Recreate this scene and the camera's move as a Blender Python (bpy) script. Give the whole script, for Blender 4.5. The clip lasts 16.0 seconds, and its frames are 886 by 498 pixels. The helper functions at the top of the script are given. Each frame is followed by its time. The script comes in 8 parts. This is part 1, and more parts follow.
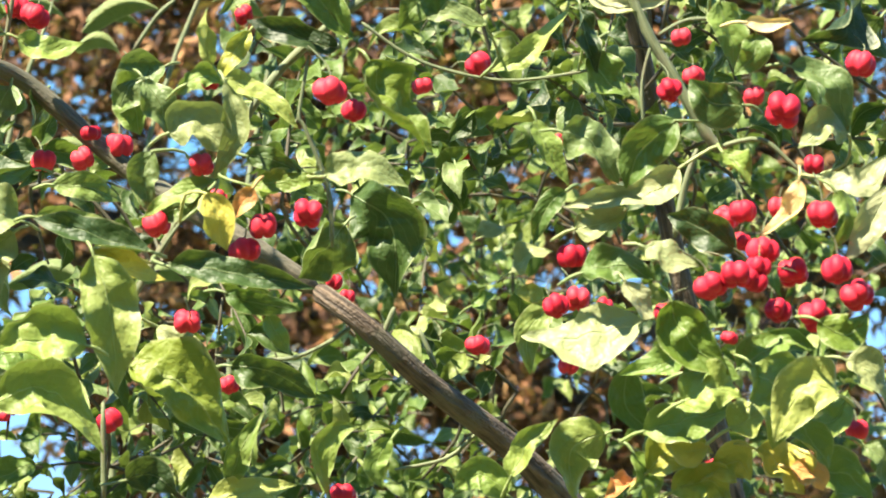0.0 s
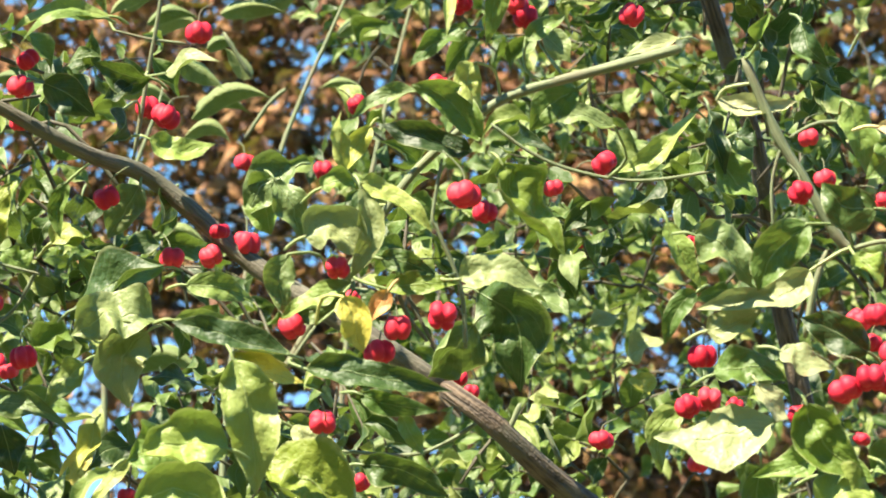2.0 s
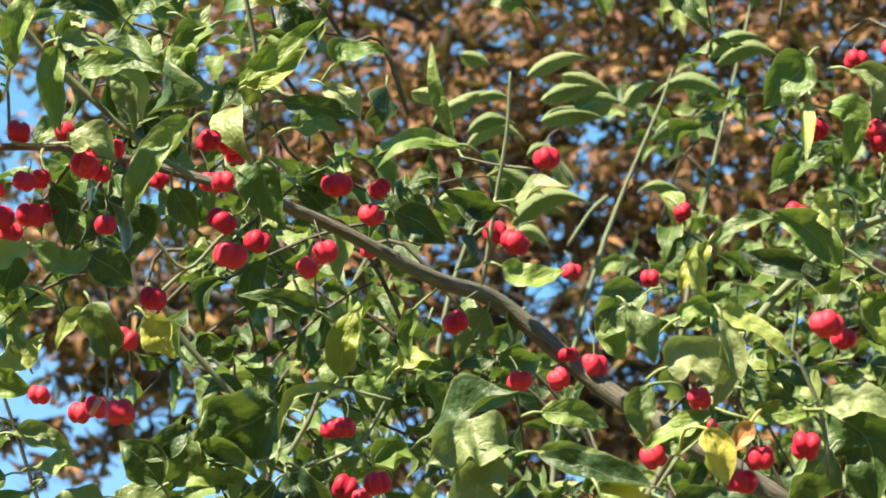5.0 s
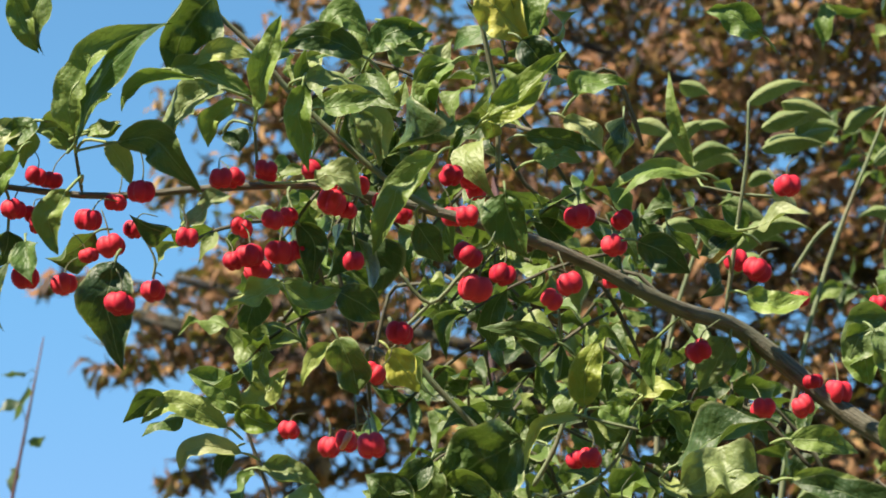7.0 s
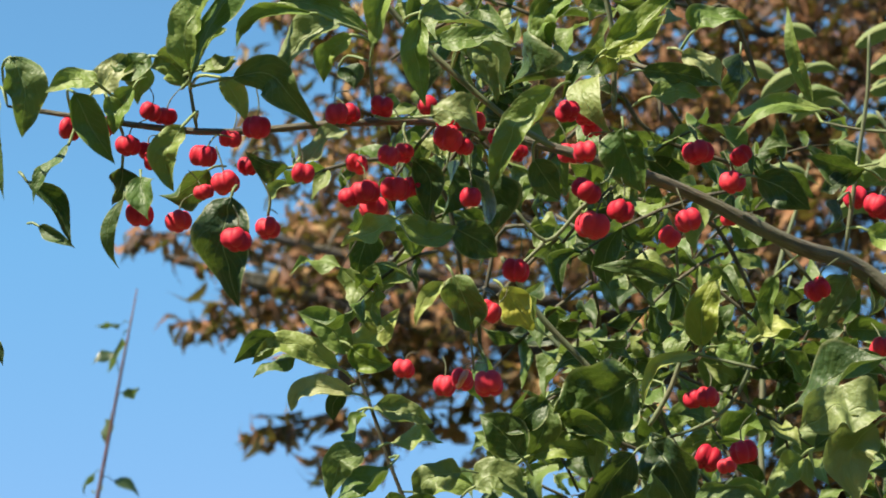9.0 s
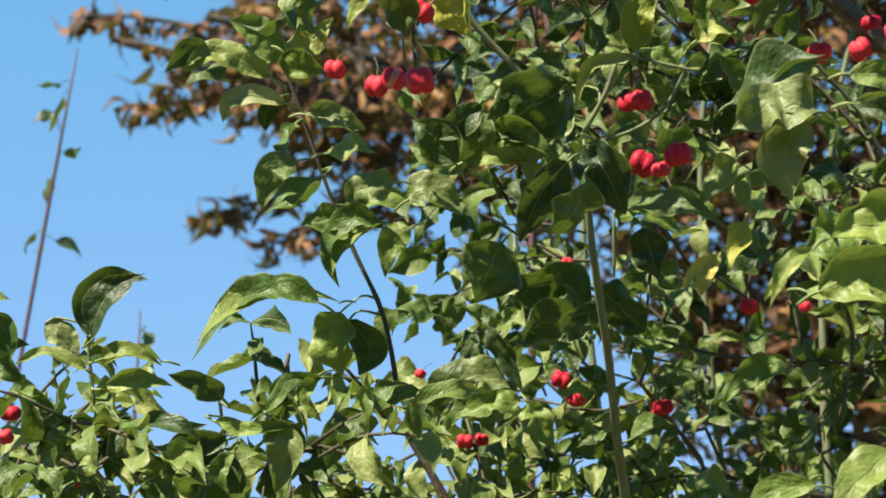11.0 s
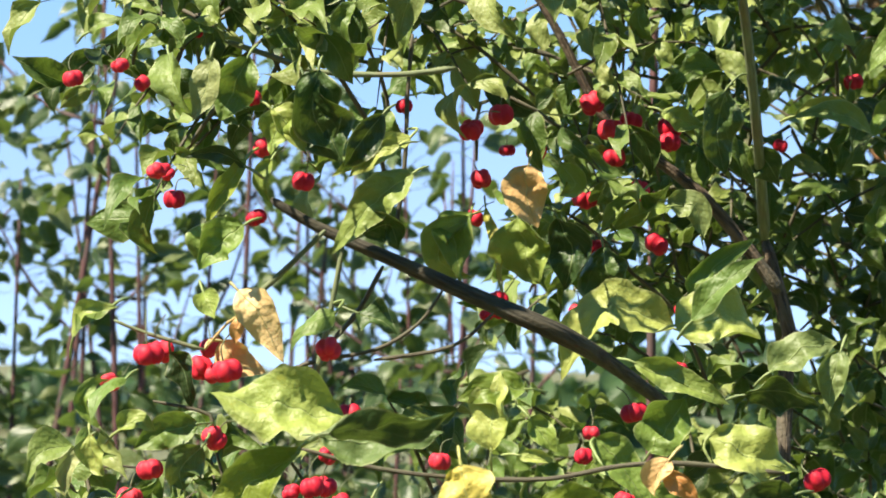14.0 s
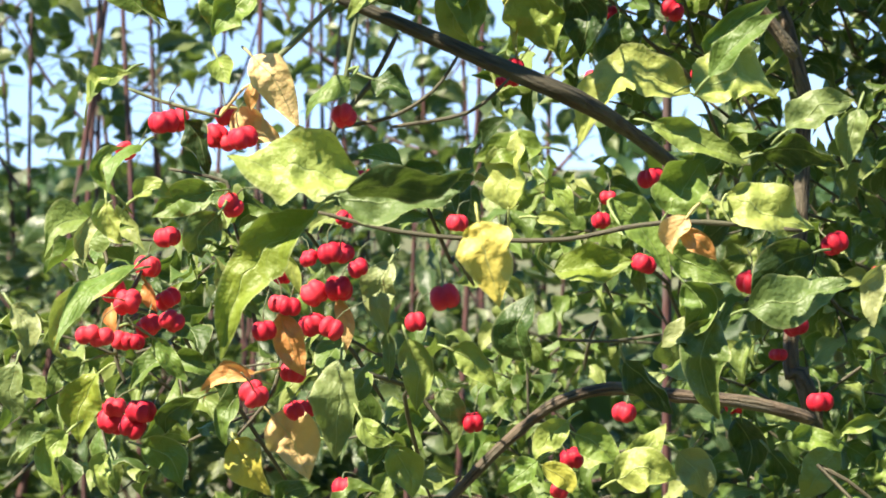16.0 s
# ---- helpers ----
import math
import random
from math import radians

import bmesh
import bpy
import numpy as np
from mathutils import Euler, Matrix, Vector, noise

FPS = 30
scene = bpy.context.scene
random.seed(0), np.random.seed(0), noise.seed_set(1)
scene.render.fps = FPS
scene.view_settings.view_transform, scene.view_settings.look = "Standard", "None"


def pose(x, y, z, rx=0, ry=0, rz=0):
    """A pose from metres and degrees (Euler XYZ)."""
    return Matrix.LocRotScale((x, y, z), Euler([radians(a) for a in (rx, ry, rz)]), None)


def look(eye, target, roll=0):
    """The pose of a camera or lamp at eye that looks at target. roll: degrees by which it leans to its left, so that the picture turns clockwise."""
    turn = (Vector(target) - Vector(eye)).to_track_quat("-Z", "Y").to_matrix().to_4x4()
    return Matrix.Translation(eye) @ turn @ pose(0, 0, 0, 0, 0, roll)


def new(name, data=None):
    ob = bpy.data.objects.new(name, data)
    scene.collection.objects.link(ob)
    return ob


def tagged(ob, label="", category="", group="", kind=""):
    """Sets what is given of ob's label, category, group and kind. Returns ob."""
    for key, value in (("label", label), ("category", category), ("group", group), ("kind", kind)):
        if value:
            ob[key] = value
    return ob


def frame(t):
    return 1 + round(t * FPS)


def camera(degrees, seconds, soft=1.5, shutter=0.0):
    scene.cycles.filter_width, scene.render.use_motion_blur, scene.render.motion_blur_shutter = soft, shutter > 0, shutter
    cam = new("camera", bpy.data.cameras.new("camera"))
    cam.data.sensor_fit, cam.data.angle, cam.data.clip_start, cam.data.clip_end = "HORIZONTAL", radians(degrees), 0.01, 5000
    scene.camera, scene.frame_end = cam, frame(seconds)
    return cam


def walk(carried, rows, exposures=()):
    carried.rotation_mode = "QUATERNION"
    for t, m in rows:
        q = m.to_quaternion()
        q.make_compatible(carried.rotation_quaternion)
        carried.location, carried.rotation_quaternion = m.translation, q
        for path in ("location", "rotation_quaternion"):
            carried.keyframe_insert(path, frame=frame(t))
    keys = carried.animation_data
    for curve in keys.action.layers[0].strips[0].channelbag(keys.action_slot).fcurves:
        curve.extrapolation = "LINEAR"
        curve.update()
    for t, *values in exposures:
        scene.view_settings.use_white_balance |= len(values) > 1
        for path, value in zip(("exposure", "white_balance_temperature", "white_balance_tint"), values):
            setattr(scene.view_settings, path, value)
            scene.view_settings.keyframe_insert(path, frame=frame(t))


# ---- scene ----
cam = camera(18, 16.0, soft=1.8)
PATH = [
    (0, pose(-0.0000, 0.0000, 1.6000, 103.095, 0.807, -8.087)),
    (0.5, pose(-0.0046, -0.0026, 1.6047, 103.540, 0.790, -7.578)),
    (1, pose(-0.0114, -0.0067, 1.6071, 103.931, 0.837, -7.209)),
    (1.5, pose(-0.0147, -0.0115, 1.6114, 104.106, 0.704, -6.968)),
    (2, pose(-0.0207, -0.0097, 1.6105, 104.414, 0.550, -6.564)),
    (2.5, pose(-0.0256, -0.0100, 1.6120, 104.375, 0.615, -5.855)),
    (3, pose(-0.0294, -0.0121, 1.6112, 104.631, 0.583, -4.761)),
    (3.5, pose(-0.0350, -0.0122, 1.6157, 104.688, 0.587, -4.115)),
    (4, pose(-0.0425, -0.0149, 1.6213, 105.416, 0.254, -2.790)),
    (4.2, pose(-0.0433, -0.0132, 1.6244, 105.616, 0.119, -2.334)),
    (6.3, pose(-0.0678, -0.0202, 1.6308, 106.460, -0.158, 1.272)),
    (6.5, pose(-0.0691, -0.0205, 1.6295, 106.634, -0.107, 1.809)),
    (7, pose(-0.0724, -0.0223, 1.6268, 106.554, -0.173, 2.966)),
    (7.5, pose(-0.0794, -0.0238, 1.6271, 106.730, -0.603, 3.691)),
    (8, pose(-0.0857, -0.0226, 1.6266, 107.026, -0.335, 4.443)),
    (8.2, pose(-0.0861, -0.0200, 1.6263, 106.922, -0.649, 4.645)),
    (10.3, pose(-0.0863, 0.0038, 1.6039, 103.066, -0.390, 4.484)),
    (10.5, pose(-0.0851, 0.0071, 1.6002, 102.761, -0.585, 4.218)),
    (11, pose(-0.0808, 0.0090, 1.5909, 101.458, -0.550, 3.525)),
    (11.5, pose(-0.0815, 0.0165, 1.5846, 100.083, -0.774, 3.778)),
    (12, pose(-0.0828, 0.0133, 1.5741, 98.693, -0.791, 4.126)),
    (12.5, pose(-0.0823, 0.0143, 1.5661, 97.500, -0.850, 4.427)),
    (13, pose(-0.0820, 0.0153, 1.5667, 96.192, -0.702, 4.679)),
    (13.5, pose(-0.0792, 0.0124, 1.5734, 94.594, -0.663, 5.396)),
    (14, pose(-0.0804, 0.0133, 1.5879, 92.395, -0.715, 6.046)),
    (14.5, pose(-0.0803, 0.0140, 1.5848, 91.090, -0.269, 6.282)),
    (15, pose(-0.0811, 0.0125, 1.5810, 90.011, -0.201, 6.215)),
    (15.5, pose(-0.0811, 0.0147, 1.5789, 89.087, -0.194, 6.349)),
    (16, pose(-0.0811, 0.0166, 1.5748, 88.266, -0.002, 6.357)),
]
EXPO = [(0, 1.99), (4.2, 1.84), (7, 1.22), (11, 1.12), (12, 1.26), (13, 1.38), (14.5, 1.46), (16, 1.67)]
walk(cam, PATH, exposures=EXPO)
cam.data.dof.use_dof = True            # long lens: what lies far behind the fruits is soft
cam.data.dof.focus_distance = 1.13
cam.data.dof.aperture_fstop = 44

# ---- sky and sun ----
SUN_DIR = Vector((-0.45, -0.38, 0.81)).normalized()
world = bpy.data.worlds.new("world")
scene.world = world
world.use_nodes = True
wn, wl = world.node_tree.nodes, world.node_tree.links
sky = wn.new("ShaderNodeTexSky")
sky.sky_type = "NISHITA"
sky.sun_disc = False
sky.sun_elevation = math.asin(SUN_DIR.z)
sky.sun_rotation = math.atan2(SUN_DIR.x, SUN_DIR.y)
sky.air_density, sky.dust_density, sky.ozone_density = 0.9, 0.0, 1.3
sky.altitude = 1500
# clear autumn sky: the view is lifted a little so that the haze stays below the horizon
tc, lift = wn.new("ShaderNodeTexCoord"), wn.new("ShaderNodeVectorMath")
lift.operation = "ADD"
lift.inputs[1].default_value = (0, 0, 0.14)
wl.new(tc.outputs["Generated"], lift.inputs[0])
unit = wn.new("ShaderNodeVectorMath")
unit.operation = "NORMALIZE"
wl.new(lift.outputs[0], unit.inputs[0])
wl.new(unit.outputs[0], sky.inputs[0])
tint = wn.new("ShaderNodeMix")
tint.data_type, tint.blend_type = "RGBA", "MULTIPLY"
tint.inputs[0].default_value = 1.0
rise = wn.new("ShaderNodeSeparateXYZ")
wl.new(tc.outputs["Generated"], rise.inputs[0])
haze = wn.new("ShaderNodeValToRGB")       # thin milky haze low down, deeper blue above
haze.color_ramp.elements[0].position, haze.color_ramp.elements[0].color = 0.06, (0.87, 0.83, 0.84, 1)
haze.color_ramp.elements[1].position, haze.color_ramp.elements[1].color = 0.27, (0.72, 1.08, 1.03, 1)
top = haze.color_ramp.elements.new(0.8)   # the zenith is deeper still
top.color = (0.50, 0.76, 0.80, 1)
wl.new(rise.outputs[2], haze.inputs[0])
wl.new(haze.outputs[0], tint.inputs[7])
wl.new(sky.outputs[0], tint.inputs[6])
wl.new(tint.outputs[2], wn["Background"].inputs[0])
wn["Background"].inputs[1].default_value = 0.12
sun = new("sun", bpy.data.lights.new("sun", "SUN"))
sun.data.energy = 5.0
sun.data.angle = radians(0.53)
sun.data.color = (1.0, 0.89, 0.70)
sun.matrix_world = look(SUN_DIR * 20, (0, 0, 0))


# ---- materials ----
def material(name):
    m = bpy.data.materials.new(name)
    m.use_nodes = True
    nt = m.node_tree
    return m, nt, nt.nodes, nt.nodes["Principled BSDF"]


def ramp(nt, fac, stops):
    r = nt.nodes.new("ShaderNodeValToRGB")
    while len(r.color_ramp.elements) < len(stops):
        r.color_ramp.elements.new(0.5)
    for e, (pos, col) in zip(r.color_ramp.elements, stops):
        e.position, e.color = pos, (*col, 1)
    nt.links.new(fac, r.inputs[0])
    return r.outputs[0]


def calc(nt, op, a, b=None, clamp=False):
    n = nt.nodes.new("ShaderNodeMath")
    n.operation, n.use_clamp = op, clamp
    for i, v in enumerate((a, b)):
        if v is None:
            continue
        if isinstance(v, (int, float)):
            n.inputs[i].default_value = v
        else:
            nt.links.new(v, n.inputs[i])
    return n.outputs[0]


def mix(nt, fac, a, b):
    n = nt.nodes.new("ShaderNodeMix")
    n.data_type = "RGBA"
    for sock, v in ((n.inputs[0], fac), (n.inputs[6], a), (n.inputs[7], b)):
        if isinstance(v, tuple):
            sock.default_value = (*v, 1)
        elif isinstance(v, (int, float)):
            sock.default_value = v
        else:
            nt.links.new(v, sock)
    return n.outputs[2]


def noise_tex(nt, scale, detail=3.0, vec=None):
    n = nt.nodes.new("ShaderNodeTexNoise")
    n.inputs["Scale"].default_value, n.inputs["Detail"].default_value = scale, detail
    if vec is None:
        vec = nt.nodes.new("ShaderNodeTexCoord").outputs["Object"]
    nt.links.new(vec, n.inputs["Vector"])
    return n.outputs[0]


def leaf_material(name, stops, spots=None, island=False, glow=0.20, rough=0.50, vein=0.75, veins=True):
    """A thin leaf: blade colours over the stops, paler midrib and side veins, light shining through."""
    m, nt, nodes, bsdf = material(name)
    if island:
        rnd = nodes.new("ShaderNodeNewGeometry").outputs["Random Per Island"]
    else:
        rnd = nodes.new("ShaderNodeObjectInfo").outputs["Random"]
    geo = nodes.new("ShaderNodeNewGeometry").outputs["Position"]
    blotch = noise_tex(nt, 38, 4, geo)
    grain = noise_tex(nt, 420, 2, geo)
    fac = calc(nt, "ADD", calc(nt, "MULTIPLY", rnd, 0.85), calc(nt, "MULTIPLY", calc(nt, "SUBTRACT", blotch, 0.40), 0.42), clamp=True)
    col = ramp(nt, fac, stops)
    if spots:
        edge = noise_tex(nt, 160, 5, geo)
        col = mix(nt, ramp(nt, edge, [(0.66, (0, 0, 0)), (0.78, (0.7, 0.7, 0.7))]), col, spots)
    height = grain
    if veins:
        uv = nodes.new("ShaderNodeUVMap")
        sep = nodes.new("ShaderNodeSeparateXYZ")
        nt.links.new(uv.outputs[0], sep.inputs[0])
        off = calc(nt, "ABSOLUTE", calc(nt, "SUBTRACT", sep.outputs[1], 0.5))
        rib = calc(nt, "SUBTRACT", 1.0, calc(nt, "MULTIPLY", off, 42.0), clamp=True)
        run = calc(nt, "SUBTRACT", calc(nt, "MULTIPLY", sep.outputs[0], 6.5), calc(nt, "MULTIPLY", off, 6.0))
        run = calc(nt, "ADD", run, calc(nt, "MULTIPLY", noise_tex(nt, 120, 2, geo), 1.6))
        tri = calc(nt, "ABSOLUTE", calc(nt, "SUBTRACT", calc(nt, "FRACT", run), 0.5))
        side = calc(nt, "SUBTRACT", 1.0, calc(nt, "MULTIPLY", tri, 11.0), clamp=True)
        lines = calc(nt, "MAXIMUM", rib, calc(nt, "MULTIPLY", side, 0.22))
        pale = mix(nt, 0.6, col, (0.40, 0.48, 0.22))
        col = mix(nt, calc(nt, "MULTIPLY", lines, vein), col, pale)
        rim = calc(nt, "MULTIPLY", calc(nt, "SUBTRACT", off, 0.445), 14.0, clamp=True)
        col = mix(nt, rim, col, mix(nt, 0.65, col, (0.46, 0.48, 0.24)))
        bulge = calc(nt, "MULTIPLY", calc(nt, "SQRT", calc(nt, "MULTIPLY", calc(nt, "SUBTRACT", 0.5, tri), 2.0, clamp=True)), -1.0)
        pucker = noise_tex(nt, 270, 3, geo)
        height = calc(nt, "ADD", calc(nt, "MULTIPLY", bulge, 0.10), calc(nt, "MULTIPLY", pucker, 1.25))
        height = calc(nt, "SUBTRACT", height, calc(nt, "MULTIPLY", rib, 0.30))
    bump = nodes.new("ShaderNodeBump")
    bump.inputs["Strength"].default_value, bump.inputs["Distance"].default_value = 0.8, 0.0011
    nt.links.new(height, bump.inputs["Height"])
    nt.links.new(col, bsdf.inputs["Base Color"])
    nt.links.new(bump.outputs[0], bsdf.inputs["Normal"])
    bsdf.inputs["Roughness"].default_value = rough
    bsdf.inputs["Specular IOR Level"].default_value = 0.46
    tr = nodes.new("ShaderNodeBsdfTranslucent")
    warm = mix(nt, 0.45, col, (0.33, 0.50, 0.05))
    nt.links.new(warm, tr.inputs["Color"])
    nt.links.new(bump.outputs[0], tr.inputs["Normal"])
    mx = nodes.new("ShaderNodeMixShader")
    mx.inputs[0].default_value = glow
    nt.links.new(bsdf.outputs[0], mx.inputs[1])
    nt.links.new(tr.outputs[0], mx.inputs[2])
    nt.links.new(mx.outputs[0], nodes["Material Output"].inputs["Surface"])
    return m


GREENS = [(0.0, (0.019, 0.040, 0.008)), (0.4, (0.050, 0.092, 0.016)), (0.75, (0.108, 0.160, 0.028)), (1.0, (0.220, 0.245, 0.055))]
LIGHTS = [(0.0, (0.112, 0.190, 0.030)), (0.5, (0.210, 0.285, 0.054)), (1.0, (0.38, 0.41, 0.11))]
PALES = [(0.0, (0.094, 0.148, 0.040)), (0.5, (0.182, 0.230, 0.078)), (1.0, (0.363, 0.37, 0.17))]
MAT = {
    # darker, less translucent green: shade put into the colour of leaves lying in shade
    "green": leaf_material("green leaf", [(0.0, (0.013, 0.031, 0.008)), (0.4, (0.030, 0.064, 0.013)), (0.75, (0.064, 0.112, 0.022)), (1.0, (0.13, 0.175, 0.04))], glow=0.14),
    # lighter tones, picked for brightly lit leaves: part of that light is in the colour
    "light": leaf_material("sunlit light green leaf", LIGHTS, spots=(0.36, 0.36, 0.05)),
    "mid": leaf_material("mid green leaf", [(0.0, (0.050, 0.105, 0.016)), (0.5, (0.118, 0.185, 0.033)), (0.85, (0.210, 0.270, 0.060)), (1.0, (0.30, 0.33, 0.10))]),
    "pale": leaf_material("pale green leaf", PALES, spots=(0.38, 0.40, 0.13)),
    "olive": leaf_material("yellowing leaf", [(0.0, (0.11, 0.175, 0.020)), (0.5, (0.23, 0.275, 0.032)), (1.0, (0.42, 0.40, 0.065))], spots=(0.12, 0.18, 0.03)),
    # near-white tone for leaves turned full to the sun: glare put into the colour
    "cream": leaf_material("sunlit cream leaf", [(0.0, (0.20, 0.25, 0.09)), (0.5, (0.31, 0.34, 0.16)), (1.0, (0.43, 0.42, 0.24))], spots=(0.50, 0.36, 0.22)),
    "yellow": leaf_material("yellow leaf", [(0.0, (0.36, 0.37, 0.06)), (0.5, (0.56, 0.48, 0.09)), (1.0, (0.74, 0.60, 0.19))], spots=(0.30, 0.34, 0.06)),
    "orange": leaf_material("orange leaf", [(0.0, (0.48, 0.17, 0.05)), (0.6, (0.66, 0.30, 0.10)), (1.0, (0.74, 0.42, 0.16))], spots=(0.66, 0.46, 0.12)),
    "tan": leaf_material("tan leaf", [(0.0, (0.55, 0.34, 0.14)), (0.6, (0.74, 0.52, 0.24)), (1.0, (0.80, 0.62, 0.30))], spots=(0.58, 0.28, 0.14)),
    "brown": leaf_material("brown leaf", [(0.0, (0.20, 0.08, 0.03)), (0.6, (0.34, 0.15, 0.06)), (1.0, (0.46, 0.24, 0.11))]),
}
# shaded and sunlit copies of the massed leaf: light put into the colour
MASS_SHADED = leaf_material("massed shade-toned leaves", GREENS, island=True)
MASS_SUNLIT = leaf_material("massed sunlit-toned leaves", [(0.0, (0.058, 0.112, 0.018)), (0.4, (0.118, 0.180, 0.034)), (0.75, (0.200, 0.250, 0.065)), (1.0, (0.31, 0.335, 0.115))], island=True)
ARCHED = leaf_material("arched pale leaves", [(0.0, (0.12, 0.165, 0.05)), (0.6, (0.19, 0.235, 0.08)), (1.0, (0.27, 0.29, 0.115))], island=True, rough=0.65)
PEAR = leaf_material("pear leaves", [(0.0, (0.024, 0.048, 0.018)), (0.5, (0.055, 0.092, 0.032)), (1.0, (0.15, 0.18, 0.065))], island=True, rough=0.34, glow=0.25)
RUST = leaf_material("withered chestnut leaves", [(0.0, (0.030, 0.015, 0.010)), (0.3, (0.098, 0.038, 0.016)), (0.6, (0.235, 0.098, 0.033)), (0.85, (0.34, 0.19, 0.07)), (1.0, (0.15, 0.16, 0.05))], island=True, rough=0.7, glow=0.15, veins=False)
HEDGE = leaf_material("hedge leaves", [(0.0, (0.018, 0.045, 0.014)), (0.6, (0.040, 0.085, 0.025)), (1.0, (0.08, 0.13, 0.04))], island=True, veins=False)


def bark_material(name, low, high, streak, scale=170, bump_d=0.004):
    """Bark with ridges that run along the stem, fine grain and lighter scars."""
    m, nt, nodes, bsdf = material(name)
    geo = nodes.new("ShaderNodeNewGeometry").outputs["Position"]
    uv = nodes.new("ShaderNodeUVMap")
    run = nodes.new("ShaderNodeVectorMath")
    run.operation = "MULTIPLY"
    run.inputs[1].default_value = (scale * 0.35, 7.0, 1)
    nt.links.new(uv.outputs[0], run.inputs[0])
    a = noise_tex(nt, 1.0, 5, run.outputs[0])
    b = noise_tex(nt, scale * 4, 3, geo)
    c = noise_tex(nt, scale * 0.22, 2, geo)
    col = mix(nt, ramp(nt, a, [(0.38, (0, 0, 0)), (0.62, (1, 1, 1))]), low, high)
    col = mix(nt, ramp(nt, c, [(0.52, (0, 0, 0)), (0.62, (0.8, 0.8, 0.8))]), col, streak)
    col = mix(nt, calc(nt, "MULTIPLY", b, 0.35), col, low)
    nt.links.new(col, bsdf.inputs["Base Color"])
    bsdf.inputs["Roughness"].default_value = 0.72
    bump = nodes.new("ShaderNodeBump")
    bump.inputs["Strength"].default_value, bump.inputs["Distance"].default_value = 0.8, bump_d
    nt.links.new(calc(nt, "ADD", a, calc(nt, "MULTIPLY", b, 0.3)), bump.inputs["Height"])
    nt.links.new(bump.outputs[0], bsdf.inputs["Normal"])
    return m


BARK = bark_material("grey-brown bark", (0.042, 0.029, 0.019), (0.20, 0.145, 0.095), (0.13, 0.118, 0.08))
GREY_BARK = bark_material("grey-olive smooth bark", (0.075, 0.066, 0.045), (0.185, 0.168, 0.118), (0.12, 0.12, 0.075), scale=240, bump_d=0.0012)
GREEN_BARK = bark_material("green twig bark", (0.12, 0.15, 0.07), (0.22, 0.25, 0.13), (0.17, 0.15, 0.09), scale=220, bump_d=0.0004)
# brown twigs; its darkness also stands for shade on the inner twiglets
TWIG_BARK = bark_material("brown twig bark in shade tone", (0.05, 0.042, 0.026), (0.13, 0.115, 0.07), (0.10, 0.10, 0.055), scale=220, bump_d=0.0004)
# darker copy of the bark: shade from the leaves above put into its colour
SHADED_LIMB_BARK = bark_material("shaded olive limb bark", (0.026, 0.023, 0.015), (0.085, 0.075, 0.048), (0.062, 0.060, 0.036), scale=200, bump_d=0.0015)
RED_BARK = bark_material("red-brown shoot bark", (0.066, 0.026, 0.028), (0.145, 0.066, 0.062), (0.10, 0.075, 0.070), scale=150, bump_d=0.0004)
TREE_BARK = bark_material("tree bark", (0.05, 0.04, 0.03), (0.12, 0.10, 0.075), (0.09, 0.09, 0.06), scale=14, bump_d=0.02)


def fruit_material():
    m, nt, nodes, bsdf = material("pink-red capsule")
    rnd = nodes.new("ShaderNodeObjectInfo").outputs["Random"]
    geo = nodes.new("ShaderNodeNewGeometry").outputs["Position"]
    a = noise_tex(nt, 160, 3, geo)
    b = noise_tex(nt, 1500, 2, geo)
    fac = calc(nt, "ADD", calc(nt, "MULTIPLY", rnd, 0.6), calc(nt, "MULTIPLY", a, 0.5))
    col = ramp(nt, fac, [(0.1, (0.38, 0.007, 0.024)), (0.5, (0.54, 0.016, 0.040)), (1.0, (0.70, 0.045, 0.068))])
    nt.links.new(col, bsdf.inputs["Base Color"])
    bsdf.inputs["Roughness"].default_value = 0.58
    bsdf.inputs["Specular IOR Level"].default_value = 0.28
    bsdf.inputs["Subsurface Weight"].default_value = 0.115
    bsdf.inputs["Subsurface Radius"].default_value = (0.004, 0.001, 0.001)
    bsdf.inputs["Subsurface Scale"].default_value = 0.5
    bump = nodes.new("ShaderNodeBump")
    bump.inputs["Strength"].default_value, bump.inputs["Distance"].default_value = 0.35, 0.0004
    nt.links.new(calc(nt, "ADD", a, calc(nt, "MULTIPLY", b, 0.4)), bump.inputs["Height"])
    nt.links.new(bump.outputs[0], bsdf.inputs["Normal"])
    return m


FRUIT = fruit_material()


def ground_material():
    m, nt, nodes, bsdf = material("dry meadow grass")
    geo = nodes.new("ShaderNodeNewGeometry").outputs["Position"]
    a, b = noise_tex(nt, 0.6, 5, geo), noise_tex(nt, 30, 4, geo)
    col = mix(nt, a, (0.06, 0.09, 0.03), (0.20, 0.17, 0.09))
    col = mix(nt, calc(nt, "MULTIPLY", b, 0.5), col, (0.05, 0.07, 0.025))
    nt.links.new(col, bsdf.inputs["Base Color"])
    bsdf.inputs["Roughness"].default_value = 0.9
    bump = nodes.new("ShaderNodeBump")
    bump.inputs["Distance"].default_value = 0.04
    nt.links.new(b, bump.inputs["Height"])
    nt.links.new(bump.outputs[0], bsdf.inputs["Normal"])
    return m


# ---- builders ----
VIEWER = Vector((0.0, -1.0, -0.12)).normalized()   # the open side of the shrub, where one stands
RNG = random.Random(11)


def part(name, me, mat, parent, label="", kind=""):
    ob = new(name, me)
    if mat:
        me.materials.append(mat)
    ob.parent = parent
    if label or kind:
        tagged(ob, label, kind=kind)
    return ob


